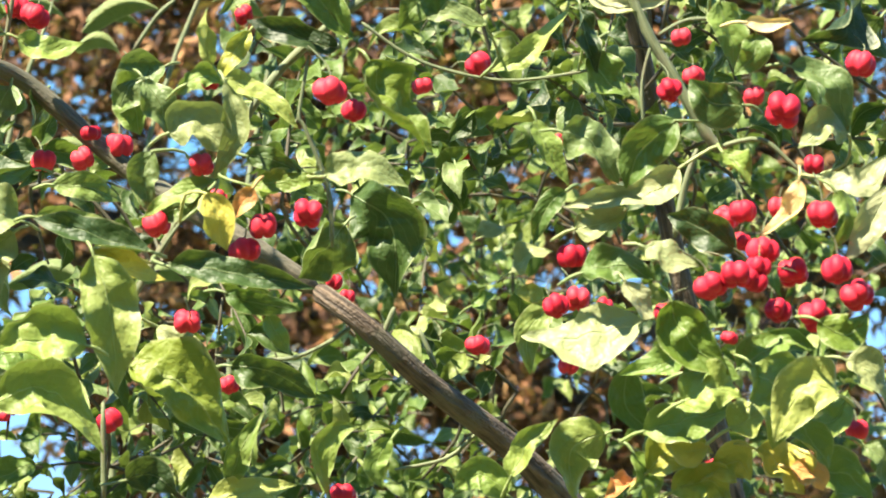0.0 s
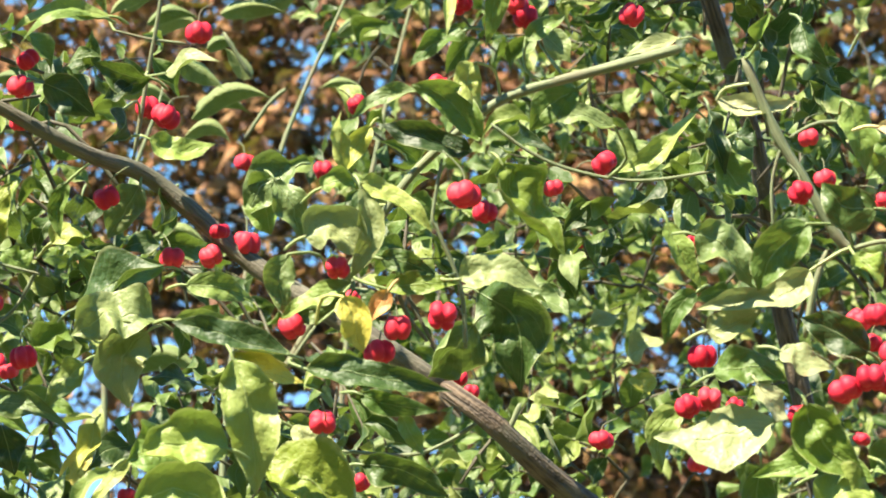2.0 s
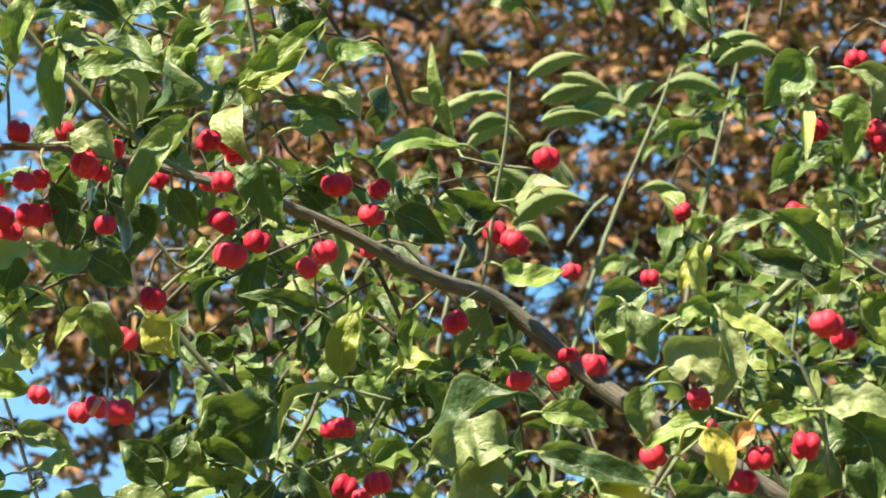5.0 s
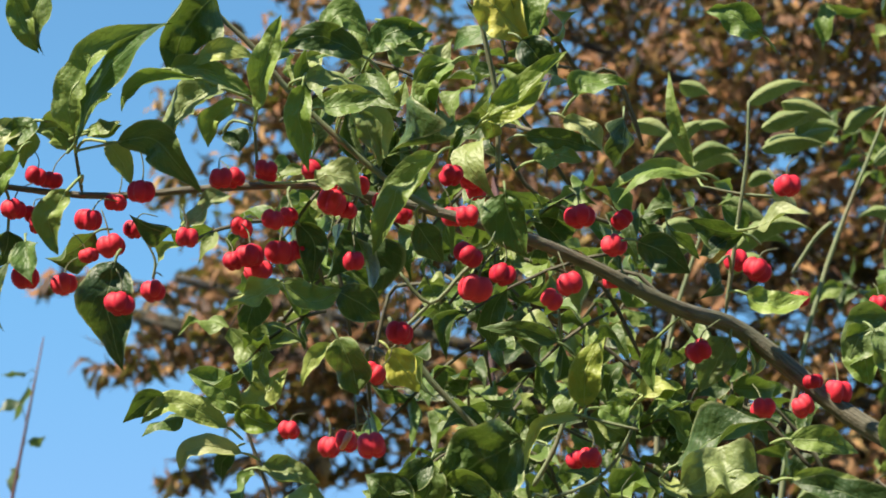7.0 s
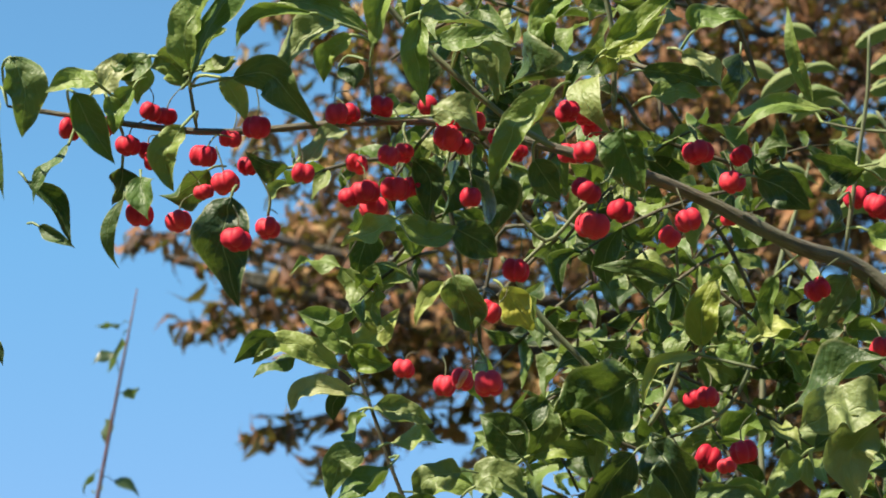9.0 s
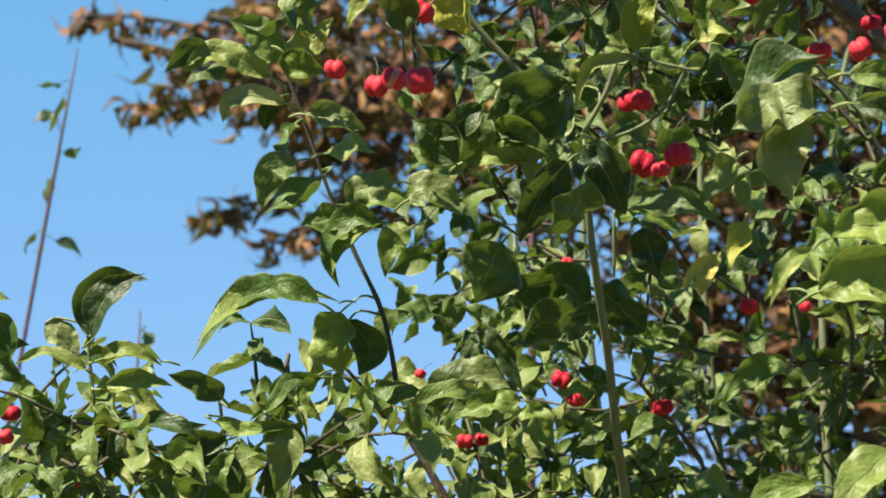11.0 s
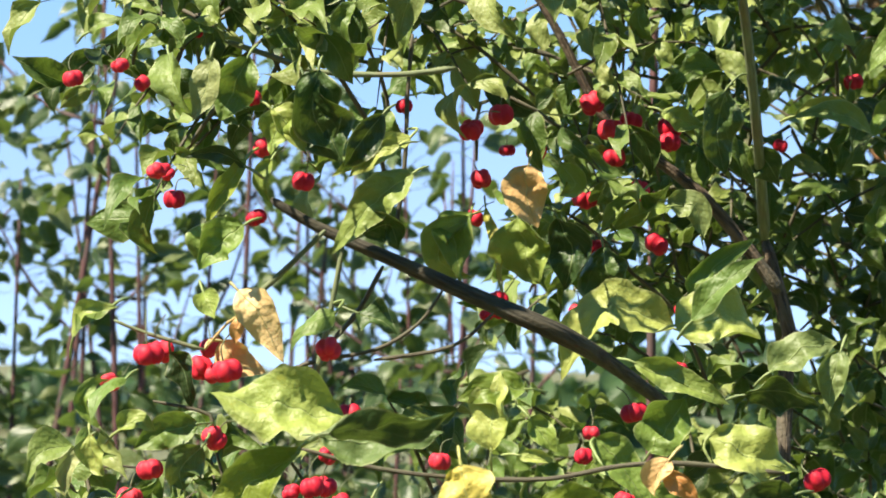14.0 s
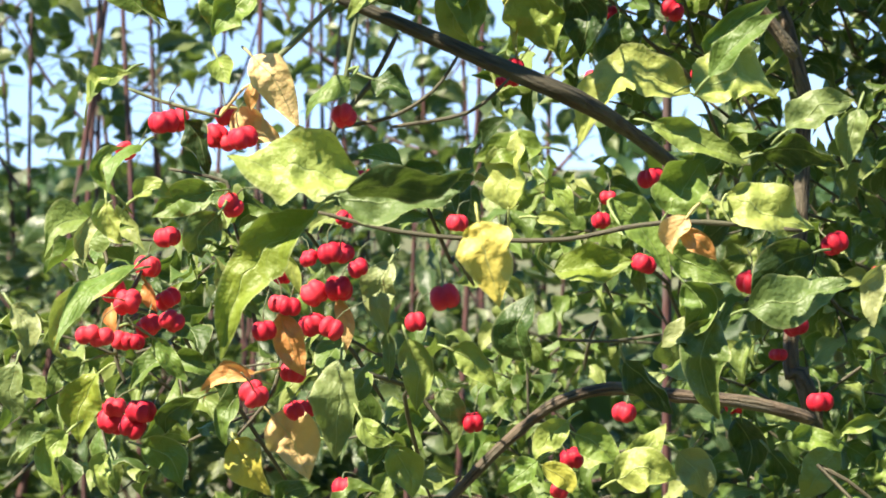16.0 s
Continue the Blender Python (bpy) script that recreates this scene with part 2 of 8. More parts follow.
def thing(name, label, category, at=(0, 0, 0), group=""):
    ob = new(name)
    ob.location = at
    ob.empty_display_size = 0.1
    return tagged(ob, label, category, group)


def mesh(name, verts, faces, uvs=None, smooth=True):
    me = bpy.data.meshes.new(name)
    me.from_pydata(verts, [], faces)
    if uvs:
        layer = me.uv_layers.new(name="UVMap")
        idx = np.empty(len(me.loops), dtype=np.int32)
        me.loops.foreach_get("vertex_index", idx)
        layer.data.foreach_set("uv", np.array(uvs, dtype=np.float32)[idx].ravel())
    me.polygons.foreach_set("use_smooth", [smooth] * len(me.polygons))
    me.update()
    return me


OUTLINE = [(0.0, 0.03), (0.05, 0.27), (0.12, 0.58), (0.22, 0.85), (0.33, 0.98), (0.43, 1.0), (0.55, 0.93), (0.66, 0.77), (0.76, 0.55), (0.85, 0.31), (0.92, 0.14), (0.97, 0.055), (1.0, 0.012)]


def half_width(u, shape):
    """Half width of a leaf at u along it: rounded foot, widest before the middle, drawn out into a thin tip."""
    u = u ** (shape / 0.56) if shape < 0.56 else u ** (0.8 + 0.36 * shape)
    return float(np.interp(u, [p[0] for p in OUTLINE], [p[1] for p in OUTLINE]))


def blade(base, tip, width, bend=0.0, roll=0.0, rng=RNG, nu=9, nv=4, curl=1.0, ref=VIEWER, shape=0.56, fold=None, hook=None, sag=None):
    """Verts, faces and uvs of one leaf from base to tip: folded along the midrib, waved at its rims, with a drooping drawn-out tip."""
    base, tip = Vector(base), Vector(tip)
    axis = tip - base
    length = axis.length
    axis.normalize()
    n = ref - axis * ref.dot(axis)
    if n.length < 1e-4:
        n = axis.orthogonal()
    n.normalize()
    side = axis.cross(n)
    up = side if (side.z > 0.12 or (abs(side.z) <= 0.12 and side.x < 0)) else -side
    best = None
    for s in (-1, 1):
        a = radians(roll) * s
        cand = side * math.cos(a) + n * math.sin(a)
        face = cand.cross(axis)
        if face.dot(ref) < 0:
            face = -face
        score = face.dot(SUN_DIR) * (-1 if roll >= 45 else 1)
        if best is None or score > best[0]:
            best = (score, cand, face)
    _, side, n = best
    if fold is None:
        fold = rng.uniform(0.15, 0.95) * rng.choice((-0.6, 1, 1, 1)) * min(curl, 1.0)
    if sag is None:
        sag = rng.uniform(-0.05, 0.16) * curl
    if hook is None:
        hook = rng.uniform(0.05, 0.55) * curl * rng.choice((1, 1, 1, -0.5))
    wave, freq, ph = rng.uniform(0.08, 0.27) * width * curl, rng.uniform(6, 13), rng.uniform(0, 6.3)
    ph2 = ph + rng.uniform(0.8, 2.6)
    twist = rng.uniform(-0.9, 0.9) * curl
    lop = rng.uniform(-0.07, 0.07)
    rolls = [max(0.0, rng.uniform(-0.8, 1.25)) * curl for _ in range(2)]   # how far each rim rolls up
    seed = Vector((rng.uniform(0, 9), rng.uniform(0, 9), rng.uniform(0, 9)))
    sway, swph = rng.uniform(-0.06, 0.06) * length * curl, rng.uniform(0, 6.3)
    verts, faces, uvs = [], [], []
    for i in range(nu + 1):
        u = i / nu
        w = half_width(u, shape)
        end = max(0.0, u - 0.55) / 0.45
        c = base + axis * (u * length) + up * (4 * bend * u * (1 - u) + sway * math.sin(3.1 * u + swph) * u * (1 - u) * 4) + n * (length * (sag * 4 * u * (1 - u) - 0.42 * hook * end * end))
        ang = twist * (u - 0.3)
        sd, nn = side * math.cos(ang) + n * math.sin(ang), n * math.cos(ang) - side * math.sin(ang)
        for j in range(nv + 1):
            v = -1 + 2 * j / nv
            av = abs(v)
            e = width * 0.5 * w * (1 + lop * v)
            lift = fold * (math.sqrt(v * v + 0.012) - 0.11) * e
            lift += wave * av ** 1.6 * math.sin(freq * u + (ph if v > 0 else ph2)) * min(1, w * 1.5)
            edge = max(0.0, av - 0.45) / 0.55
            rolled = rolls[v > 0] * edge * edge * (0.6 + 0.4 * math.sin(4.5 * u + ph2 + (2 if v > 0 else 0)))
            q = c + sd * (v * e * (1.05 - 0.30 * rolled)) + nn * (lift + 0.60 * e * rolled)
            if nv > 7:
                k = Vector((u * length * 150, v * width * 75, 0)) + seed
                q += (nn + sd * 0.35) * (0.11 * width * w * curl * (noise.noise(k) + 0.45 * noise.noise(k * 2.3)))
            verts.append(q)
            uvs.append((u, 0.5 + 0.5 * v))
    k = nv + 1
    for i in range(nu):
        for j in range(nv):
            faces.append((i * k + j, i * k + j + 1, (i + 1) * k + j + 1, (i + 1) * k + j))
    return verts, faces, uvs


def smooth_path(pts, radii, steps=5):
    """Points and radii along a rounded line through pts."""
    pts = [Vector(p) for p in pts]
    out = []
    for i in range(len(pts) - 1):
        p0, p1, p2, p3 = pts[max(i - 1, 0)], pts[i], pts[i + 1], pts[min(i + 2, len(pts) - 1)]
        for s in range(steps):
            t = s / steps
            q = 0.5 * ((2 * p1) + (p2 - p0) * t + (2 * p0 - 5 * p1 + 4 * p2 - p3) * t * t + (3 * p1 - p0 - 3 * p2 + p3) * t ** 3)
            out.append((q, radii[i] * (1 - t) + radii[i + 1] * t))
    out.append((pts[-1], radii[-1]))
    return out


def tube(path, sides=7, rng=RNG, knobs=0.06):
    """Verts, faces and uvs of a tapered, slightly knobbly round stem along path, closed at its ends."""
    verts, faces, uvs = [], [], []
    normal, run = None, rng.uniform(0, 5)
    for i, (p, r) in enumerate(path):
        a = path[max(i - 1, 0)][0]
        b = path[min(i + 1, len(path) - 1)][0]
        d = (b - a).normalized()
        if normal is None:
            normal = d.orthogonal().normalized()
        normal = (normal - d * normal.dot(d)).normalized()
        bi = d.cross(normal)
        if i in (0, len(path) - 1):
            r *= 0.55
        r *= 1 + rng.uniform(-knobs, knobs) + (0.12 if i % 5 == 0 else 0) * (knobs > 0.03)
        for k in range(sides):
            t = 2 * math.pi * k / sides
            verts.append(p + (normal * math.cos(t) + bi * math.sin(t)) * r)
            uvs.append((run, abs(2 * k / sides - 1)))
        run += (b - p).length
    for i in range(len(path) - 1):
        for k in range(sides):
            faces.append((i * sides + k, i * sides + (k + 1) % sides, (i + 1) * sides + (k + 1) % sides, (i + 1) * sides + k))
    faces.append(tuple(range(sides - 1, -1, -1)))
    faces.append(tuple((len(path) - 1) * sides + k for k in range(sides)))
    return verts, faces, uvs


class Heap:
    """Collects many small pieces for one joined mesh."""

    def __init__(self):
        self.v, self.f, self.uv = [], [], []

    def add(self, verts, faces, uvs=None):
        o = len(self.v)
        self.v.extend(verts)
        self.f.extend(tuple(i + o for i in f) for f in faces)
        self.uv.extend(uvs or [(0, 0)] * len(verts))

    def mesh(self, name):
        return mesh(name, self.v, self.f, self.uv)


# ---- ground and distance ----
def ground():
    n, verts, faces = 40, [], []
    xs = [math.copysign(abs(i / n * 2 - 1) ** 3, i / n * 2 - 1) * 900 for i in range(n + 1)]
    for y in xs:
        for x in xs:
            far = max(0.0, min(1.0, (math.hypot(x, y) - 25) / 200))
            verts.append((x, y, 0.05 * noise.noise((x * 0.4, y * 0.4, 0)) + far * 1.2 * noise.noise((x * 0.01, y * 0.01, 3))))
    for j in range(n):
        for i in range(n):
            a = j * (n + 1) + i
            faces.append((a, a + 1, a + n + 2, a + n + 1))
    me = mesh("ground", verts, faces)
    me.materials.append(ground_material())
    tagged(new("ground", me), "dry green and straw-coloured meadow grass", "ground", kind="structure")


ground()


def far_hedge():
    rng = random.Random(5)
    root = thing("far_hedge", "dark green field hedge on the horizon", "hedge", (0, 62, 0))
    inv = Matrix.Translation((0, -62, 0))
    for c in range(9):
        h, x0 = Heap(), -45 + 10 * c
        for i in range(640):
            x = x0 + rng.uniform(-0.8, 10.8)
            y = 62 + rng.uniform(-3, 3)
            top = 1.15 + 0.35 * noise.noise((x * 0.11, 0, 0)) + 0.25 * noise.noise((x * 0.5, 2, 0))
            p = Vector((x, y, rng.uniform(0, 1) ** 0.7 * top))
            d = Vector((rng.uniform(-1, 1), rng.uniform(-1, 1), rng.uniform(-0.4, 1))).normalized()
            h.add(*blade(p, p + d * rng.uniform(0.4, 0.8), rng.uniform(0.3, 0.5), rng=rng, nu=3, nv=2))
        part("clump", h.mesh("clump"), HEDGE, root, kind="stuff").matrix_parent_inverse = inv
        for k in range(3):
            x = x0 + 1.7 + 3.3 * k + rng.uniform(-1, 1)
            part("stem", mesh("stem", *tube(smooth_path([(x, 62, -0.2), (x + 0.1, 62, 0.4), (x + 0.3, 62, 0.8)], [0.07, 0.05, 0.02], 3), 6)), TREE_BARK, root).matrix_parent_inverse = inv


far_hedge()


def sky_block_hedge():
    """An unseen tall hedge, added in the back of whoever stands before the shrub; it keeps the low sky off the leaves.
    """
    rng, h = random.Random(6), Heap()
    root = thing("sky_block_hedge", "tall dense dark green hedge, unseen, added to block low sky light", "hedge", (0, -7.5, 0))
    inv = Matrix.Translation((0, 7.5, 0))
    n, m, verts, faces = 64, 14, [], []
    for i in range(n + 1):
        a = math.pi * (0.02 + 0.96 * i / n)
        for j in range(m + 1):
            b = math.pi * j / m
            r = 8.2 - 1.5 * math.cos(b) + 0.5 * noise.noise((i * 0.5, j * 0.7, 0))
            z = (4.6 + 0.9 * noise.noise((i * 0.33, 5, 0))) * math.sin(b) ** 0.5 + 0.3 * noise.noise((i * 0.9, j * 0.9, 4)) * math.sin(b)
            verts.append((r * math.cos(a), -r * 0.92 * math.sin(a), z))
    for i in range(n):
        for j in range(m):
            k = i * (m + 1) + j
            faces.append((k, k + 1, k + m + 2, k + m + 1))
    part("body", mesh("body", verts, faces), HEDGE, root).matrix_parent_inverse = inv
    for q in verts:
        for k in range(4):
            p = Vector(q) + Vector((rng.uniform(-0.4, 0.4), rng.uniform(-0.4, 0.4), rng.uniform(-0.3, 0.3)))
            d = Vector((rng.uniform(-1, 1), rng.uniform(-1, 1), rng.uniform(-0.6, 1))).normalized()
            h.add(*blade(p, p + d * rng.uniform(0.2, 0.4), rng.uniform(0.14, 0.24), rng=rng, nu=3, nv=2))
    part("foliage", h.mesh("foliage"), HEDGE, root, kind="stuff").matrix_parent_inverse = inv


sky_block_hedge()


# ---- withered horse chestnut ----
def chestnut():
    rng, h = random.Random(21), Heap()
    lumps = [(-1.46, 11.0, 4.62, 0.30), (-1.10, 11.1, 5.40, 0.80), (-0.95, 11.0, 4.40, 0.48), (-0.1, 11.0, 4.60, 0.95), (0.1, 11.2, 5.8, 1.25), (1.2, 11.3, 4.7, 1.4),
             (1.3, 11.6, 6.1, 1.5), (2.7, 11.5, 4.7, 1.6), (2.8, 11.7, 6.3, 1.6), (0.7, 11.0, 3.75, 0.6), (4.2, 11.8, 5.4, 1.6),
             (0.80, 11.2, 3.10, 0.62), (1.7, 11.4, 3.25, 0.9), (0.35, 11.1, 3.50, 0.45), (2.9, 11.5, 3.2, 0.9),
             (-1.80, 10.5, 4.50, 0.16), (-1.58, 10.5, 4.42, 0.20), (-1.42, 10.5, 4.58, 0.24), (-1.28, 10.5, 4.34, 0.24), (-1.05, 10.5, 4.38, 0.28),
             (0.72, 11.3, 2.72, 0.42), (1.05, 11.3, 2.45, 0.45)]
    # thin outer boughs with hanging leaf fingers
    ends = [((-1.35, 10.75, 4.00), (-1.55, 10.72, 3.94), (-1.70, 10.70, 3.90)), ((-1.15, 10.75, 3.95), (-1.28, 10.72, 3.84), (-1.45, 10.70, 3.78)),
            ((-1.50, 10.75, 4.46), (-1.82, 10.70, 4.36), (-1.99, 10.65, 4.34)), ((-1.70, 10.70, 4.66), (-2.00, 10.65, 4.70), (-2.20, 10.60, 4.69)),
            ((-0.95, 10.75, 4.16), (-1.10, 10.72, 4.00), (-1.24, 10.70, 3.76)), ((-1.30, 10.75, 5.50), (-1.52, 10.70, 5.62), (-1.68, 10.65, 5.66))]
    root = thing("chestnut_tree", "large horse chestnut with withered rust-brown leaves", "tree", (3.9, 13.0, 0))
    inv = Matrix.Translation((-3.9, -13.0, 0))
    trunk = smooth_path([(3.9, 13.0, -0.1), (3.85, 13.0, 1.6), (3.8, 12.9, 3.2), (3.4, 12.6, 5.0), (3.0, 12.4, 7.0)], [0.34, 0.26, 0.22, 0.15, 0.04])
    part("trunk", mesh("trunk", *tube(trunk, 12)), TREE_BARK, root).matrix_parent_inverse = inv
    for x, y, z, r in lumps:
        a = Vector((3.7, 12.8, max(2.6, z - 1.3)))
        b = Vector((x, y, z))
        m = a.lerp(b, 0.5) + Vector((0, 0, 0.25))
        part("limb", mesh("limb", *tube(smooth_path([a, m, b, b + (b - a).normalized() * r * 0.8], [0.07, 0.04, 0.02, 0.006]), 7)), TREE_BARK, root).matrix_parent_inverse = inv
        for k in range(int(9 * r)):
            q = b + Vector((rng.gauss(0, 1), rng.gauss(0, 0.8), rng.gauss(0, 0.8))).normalized() * r * rng.uniform(0.7, 1.0)
            h_path = smooth_path([b, b.lerp(q, 0.5) + Vector((0, 0, 0.08)), q], [0.012, 0.008, 0.003], 3)
            part("bough", mesh("bough", *tube(h_path, 5)), TREE_BARK, root).matrix_parent_inverse = inv
    for x, y, z, r in lumps:
        for k in range((int(340 * r * r) + 30 if r > 0.29 else int(150 * r * r) + 4)):
            d = Vector((rng.gauss(0, 1), rng.gauss(0, 1), rng.gauss(0, 1))).normalized()
            rr = r * (rng.random() ** 0.4) * (1 + 0.25 * noise.noise((d.x * 2 + x, d.y * 2, d.z * 2 + z)))
            p = Vector((x, y, z)) + d * rr
            out = Vector((d.x, d.y, 0.2)).normalized()
            yaw = rng.uniform(0, 6.3)
            for s in range(rng.choice((4, 5, 6, 7))):
                a = yaw + s * 0.85 + rng.uniform(-0.2, 0.2)
                ln = rng.uniform(0.08, 0.175)
                tipd = Vector((math.cos(a), math.sin(a), rng.uniform(-1.7, 0.15))).normalized()
                o = p + Vector((rng.uniform(-0.03, 0.03), 0, rng.uniform(-0.03, 0.03)))
                h.add(*blade(o, o + tipd * ln, ln * rng.uniform(0.17, 0.30), bend=rng.uniform(-0.45, 0.4) * ln, rng=rng, nu=5, nv=2, curl=1.9, shape=1.0, roll=rng.uniform(0, 80)))
    for run in ends:
        line = smooth_path(run, [0.012, 0.008, 0.004], 7)
        part("bough", mesh("bough", *tube(line, 6)), TREE_BARK, root).matrix_parent_inverse = inv
        for p, _ in line:
            for s in range(rng.choice((2, 3, 4))):
                d = Vector((rng.uniform(-0.9, 0.5), rng.uniform(-0.6, 0.6), rng.uniform(-1.0, 0.25))).normalized()
                ln = rng.uniform(0.08, 0.15)
                h.add(*blade(p, p + d * ln, ln * rng.uniform(0.2, 0.34), bend=rng.uniform(-0.35, 0.2) * ln, rng=rng, nu=5, nv=2, curl=1.9, shape=0.9, roll=rng.uniform(0, 80)))
    part("foliage", h.mesh("foliage"), RUST, root, "curled rust-brown leaves", "stuff").matrix_parent_inverse = inv


chestnut()


# ---- low hedge that closes the view under the chestnut ----
def hedge():
    rng, h = random.Random(8), Heap()
    for i in range(12000):
        x = rng.uniform(-0.6, 2.6)
        y = 3.6 + rng.uniform(-0.5, 0.7)
        top = 1.62 + 0.16 * noise.noise((x * 1.7, 0, 7)) - (0.35 if x < -0.25 else 0)
        z = rng.random() ** 0.75 * top
        d = Vector((rng.uniform(-1, 1), rng.uniform(-1, 0.6), rng.uniform(-0.9, 0.7))).normalized()
        p = Vector((x, y, z))
        h.add(*blade(p, p + d * rng.uniform(0.05, 0.085), rng.uniform(0.03, 0.046), rng=rng, nu=4, nv=2, roll=rng.uniform(0, 80)))
    root = thing("hedge", "dense dark green hedge behind the spindle shrub", "hedge", (1.5, 3.6, 0))
    inv = Matrix.Translation((-1.5, -3.6, 0))
    for k in range(16):
        x = -0.3 + k * 0.23 + rng.uniform(-0.08, 0.08)
        y = 3.6 + rng.uniform(-0.25, 0.25)
        ht = rng.uniform(1.2, 1.6)
        part("stem", mesh("stem", *tube(smooth_path([(x, y, -0.03), (x + 0.03, y, ht * 0.5), (x + rng.uniform(-0.1, 0.1), y, ht)], [0.014, 0.010, 0.003], 4), 6)), BARK, root).matrix_parent_inverse = inv
    part("foliage", h.mesh("foliage"), HEDGE, root, kind="stuff").matrix_parent_inverse = inv


hedge()


# ---- young pear trees with upright red-brown shoots ----
def pear_shoot(base, top, lean, count, rng, leafy=1.0):
    root = thing("pear_shoot", "upright red-brown shoot with small glossy pear leaves", "shrub", base, "pear shoots")
    inv = Matrix.Translation(-Vector(base))
    b = Vector(base)
    t = Vector(top)
    mid = b.lerp(t, 0.55) + Vector((lean, 0, 0))
    path = smooth_path([b - Vector((0, 0, 0.03)), b.lerp(t, 0.3) - Vector((lean, 0, 0)), mid, t], [0.0066, 0.0056, 0.0042, 0.0014], 8)
    part("stem", mesh("stem", *tube(path, 7, rng)), RED_BARK, root).matrix_parent_inverse = inv
    paths = [path]
    for k in range(4 if leafy > 1 else 0):           # side twigs that rise from the shoot
        p = path[int(rng.uniform(0.35, 0.92) * len(path))][0]
        end = p + Vector((rng.choice((-1, 1)) * rng.uniform(0.05, 0.17), rng.uniform(-0.08, 0.08), rng.uniform(0.05, 0.19)))
        side = smooth_path([p, p.lerp(end, 0.5) + Vector((0, 0, -0.02)), end], [0.0026, 0.0019, 0.0010], 5)
        part("twig", mesh("twig", *tube(side, 5, rng)), RED_BARK, root).matrix_parent_inverse = inv
        paths.append(side)
    h = Heap()
    for k in range(count):
        line = path if rng.random() < 0.45 else rng.choice(paths)
        u = rng.random() ** 0.8
        if line is path and leafy < 1.5:
            u = 0.35 + 0.65 * (k + rng.random()) / count
        i = min(len(line) - 2, int(u * (len(line) - 1)))
        p = line[i][0].lerp(line[i + 1][0], rng.random())
        a = rng.uniform(0, 6.3)
        sp = rng.uniform(0.010, 0.055) * leafy * (1.15 - 0.6 * u) + 0.006
        q = p + Vector((math.cos(a) * sp, math.sin(a) * sp, rng.uniform(-0.01, 0.03)))
        ln = rng.uniform(0.026, 0.050)
        d = Vector((math.cos(a) * 0.8, math.sin(a) * 0.8, rng.uniform(-1.3, 0.3))).normalized()
        h.add(*tube([(p, 0.0009), (p.lerp(q, 0.5) + Vector((0, 0, 0.004)), 0.0007), (q, 0.0006)], 3, rng, 0))
        h.add(*blade(q, q + d * ln, ln * rng.uniform(0.40, 0.58), bend=rng.uniform(0, 0.25) * ln, rng=rng, nu=7, nv=4, roll=rng.uniform(0, 85), curl=0.75, shape=0.45))
    part("foliage", h.mesh("foliage"), PEAR, root, kind="stuff").matrix_parent_inverse = inv


PRNG = random.Random(31)
pear_shoot((-1.13, 3.02, 0), (-0.669, 2.935, 2.411), 0.03, 40, PRNG, 0.45)
pear_shoot((-0.66, 3.05, 0), (-0.603, 3.004, 2.132), 0.0, 26, PRNG, 0.5)
for k in range(30):
    x = -1.30 + 0.034 * k + PRNG.uniform(-0.03, 0.03)
    y = PRNG.uniform(2.85, 3.6)
    pear_shoot((x, y, 0), (x + PRNG.uniform(-0.13, 0.14), y, PRNG.uniform(1.76, 2.06) - 0.22 * max(0, x + 0.60)), PRNG.uniform(-0.05, 0.05), 150, PRNG, 1.35)
for k in range(30):
    x = -1.3 + 0.034 * k + PRNG.uniform(-0.03, 0.03)
    y = PRNG.uniform(2.7, 3.5)
    pear_shoot((x, y, 0), (x + PRNG.uniform(-0.14, 0.14), y, PRNG.uniform(1.34, 1.58)), PRNG.uniform(-0.05, 0.05), 300, PRNG, 1.9)


# ---- the spindle shrub ----
SHRUB_AT = (0.34, 1.42, 0.0)
shrub = thing("spindle_shrub", "spindle shrub with pink-red lobed fruits and curling green leaves", "shrub", SHRUB_AT)
SHRUB_INV = Matrix.Translation(-Vector(SHRUB_AT))


STEMS = []                               # points along the branches, where leaf stalks can spring from


def on_shrub(name, me, mat, label="", kind="", parent=None):
    ob = part(name, me, mat, parent or shrub, label, kind)
    ob.matrix_parent_inverse = SHRUB_INV
    return ob


def thick(name, rows, mat, sides=10):
    path = smooth_path([r[:3] for r in rows], [r[3] for r in rows], 5)
    STEMS.extend(p for p, _ in path)
    return on_shrub(name, mesh(name, *tube(path, sides, RNG, 0.03)), mat)


def branch(pts, r0, r1):
    n = len(pts) - 1
    path = smooth_path(pts, [r0 + (r1 - r0) * i / n for i in range(n + 1)], 5)
    STEMS.extend(p for p, _ in path)
    return on_shrub("branch", mesh("branch", *tube(path, 8, RNG, 0.06)), BARK if max(r0, r1) > 0.0028 else GREEN_BARK)


def twig(pts, r0, r1):
    n = len(pts) - 1
    path = smooth_path(pts, [r0 + (r1 - r0) * i / n for i in range(n + 1)], 4)
    STEMS.extend(p for p, _ in path)
    return on_shrub("twig", mesh("twig", *tube(path, 6, RNG, 0.05)), GREEN_BARK)


def brown_twig(pts, r0, r1):
    n = len(pts) - 1
    path = smooth_path(pts, [r0 + (r1 - r0) * i / n for i in range(n + 1)], 4)
    STEMS.extend(p for p, _ in path)
    return on_shrub("twig", mesh("twig", *tube(path, 7, RNG, 0.08)), TWIG_BARK)


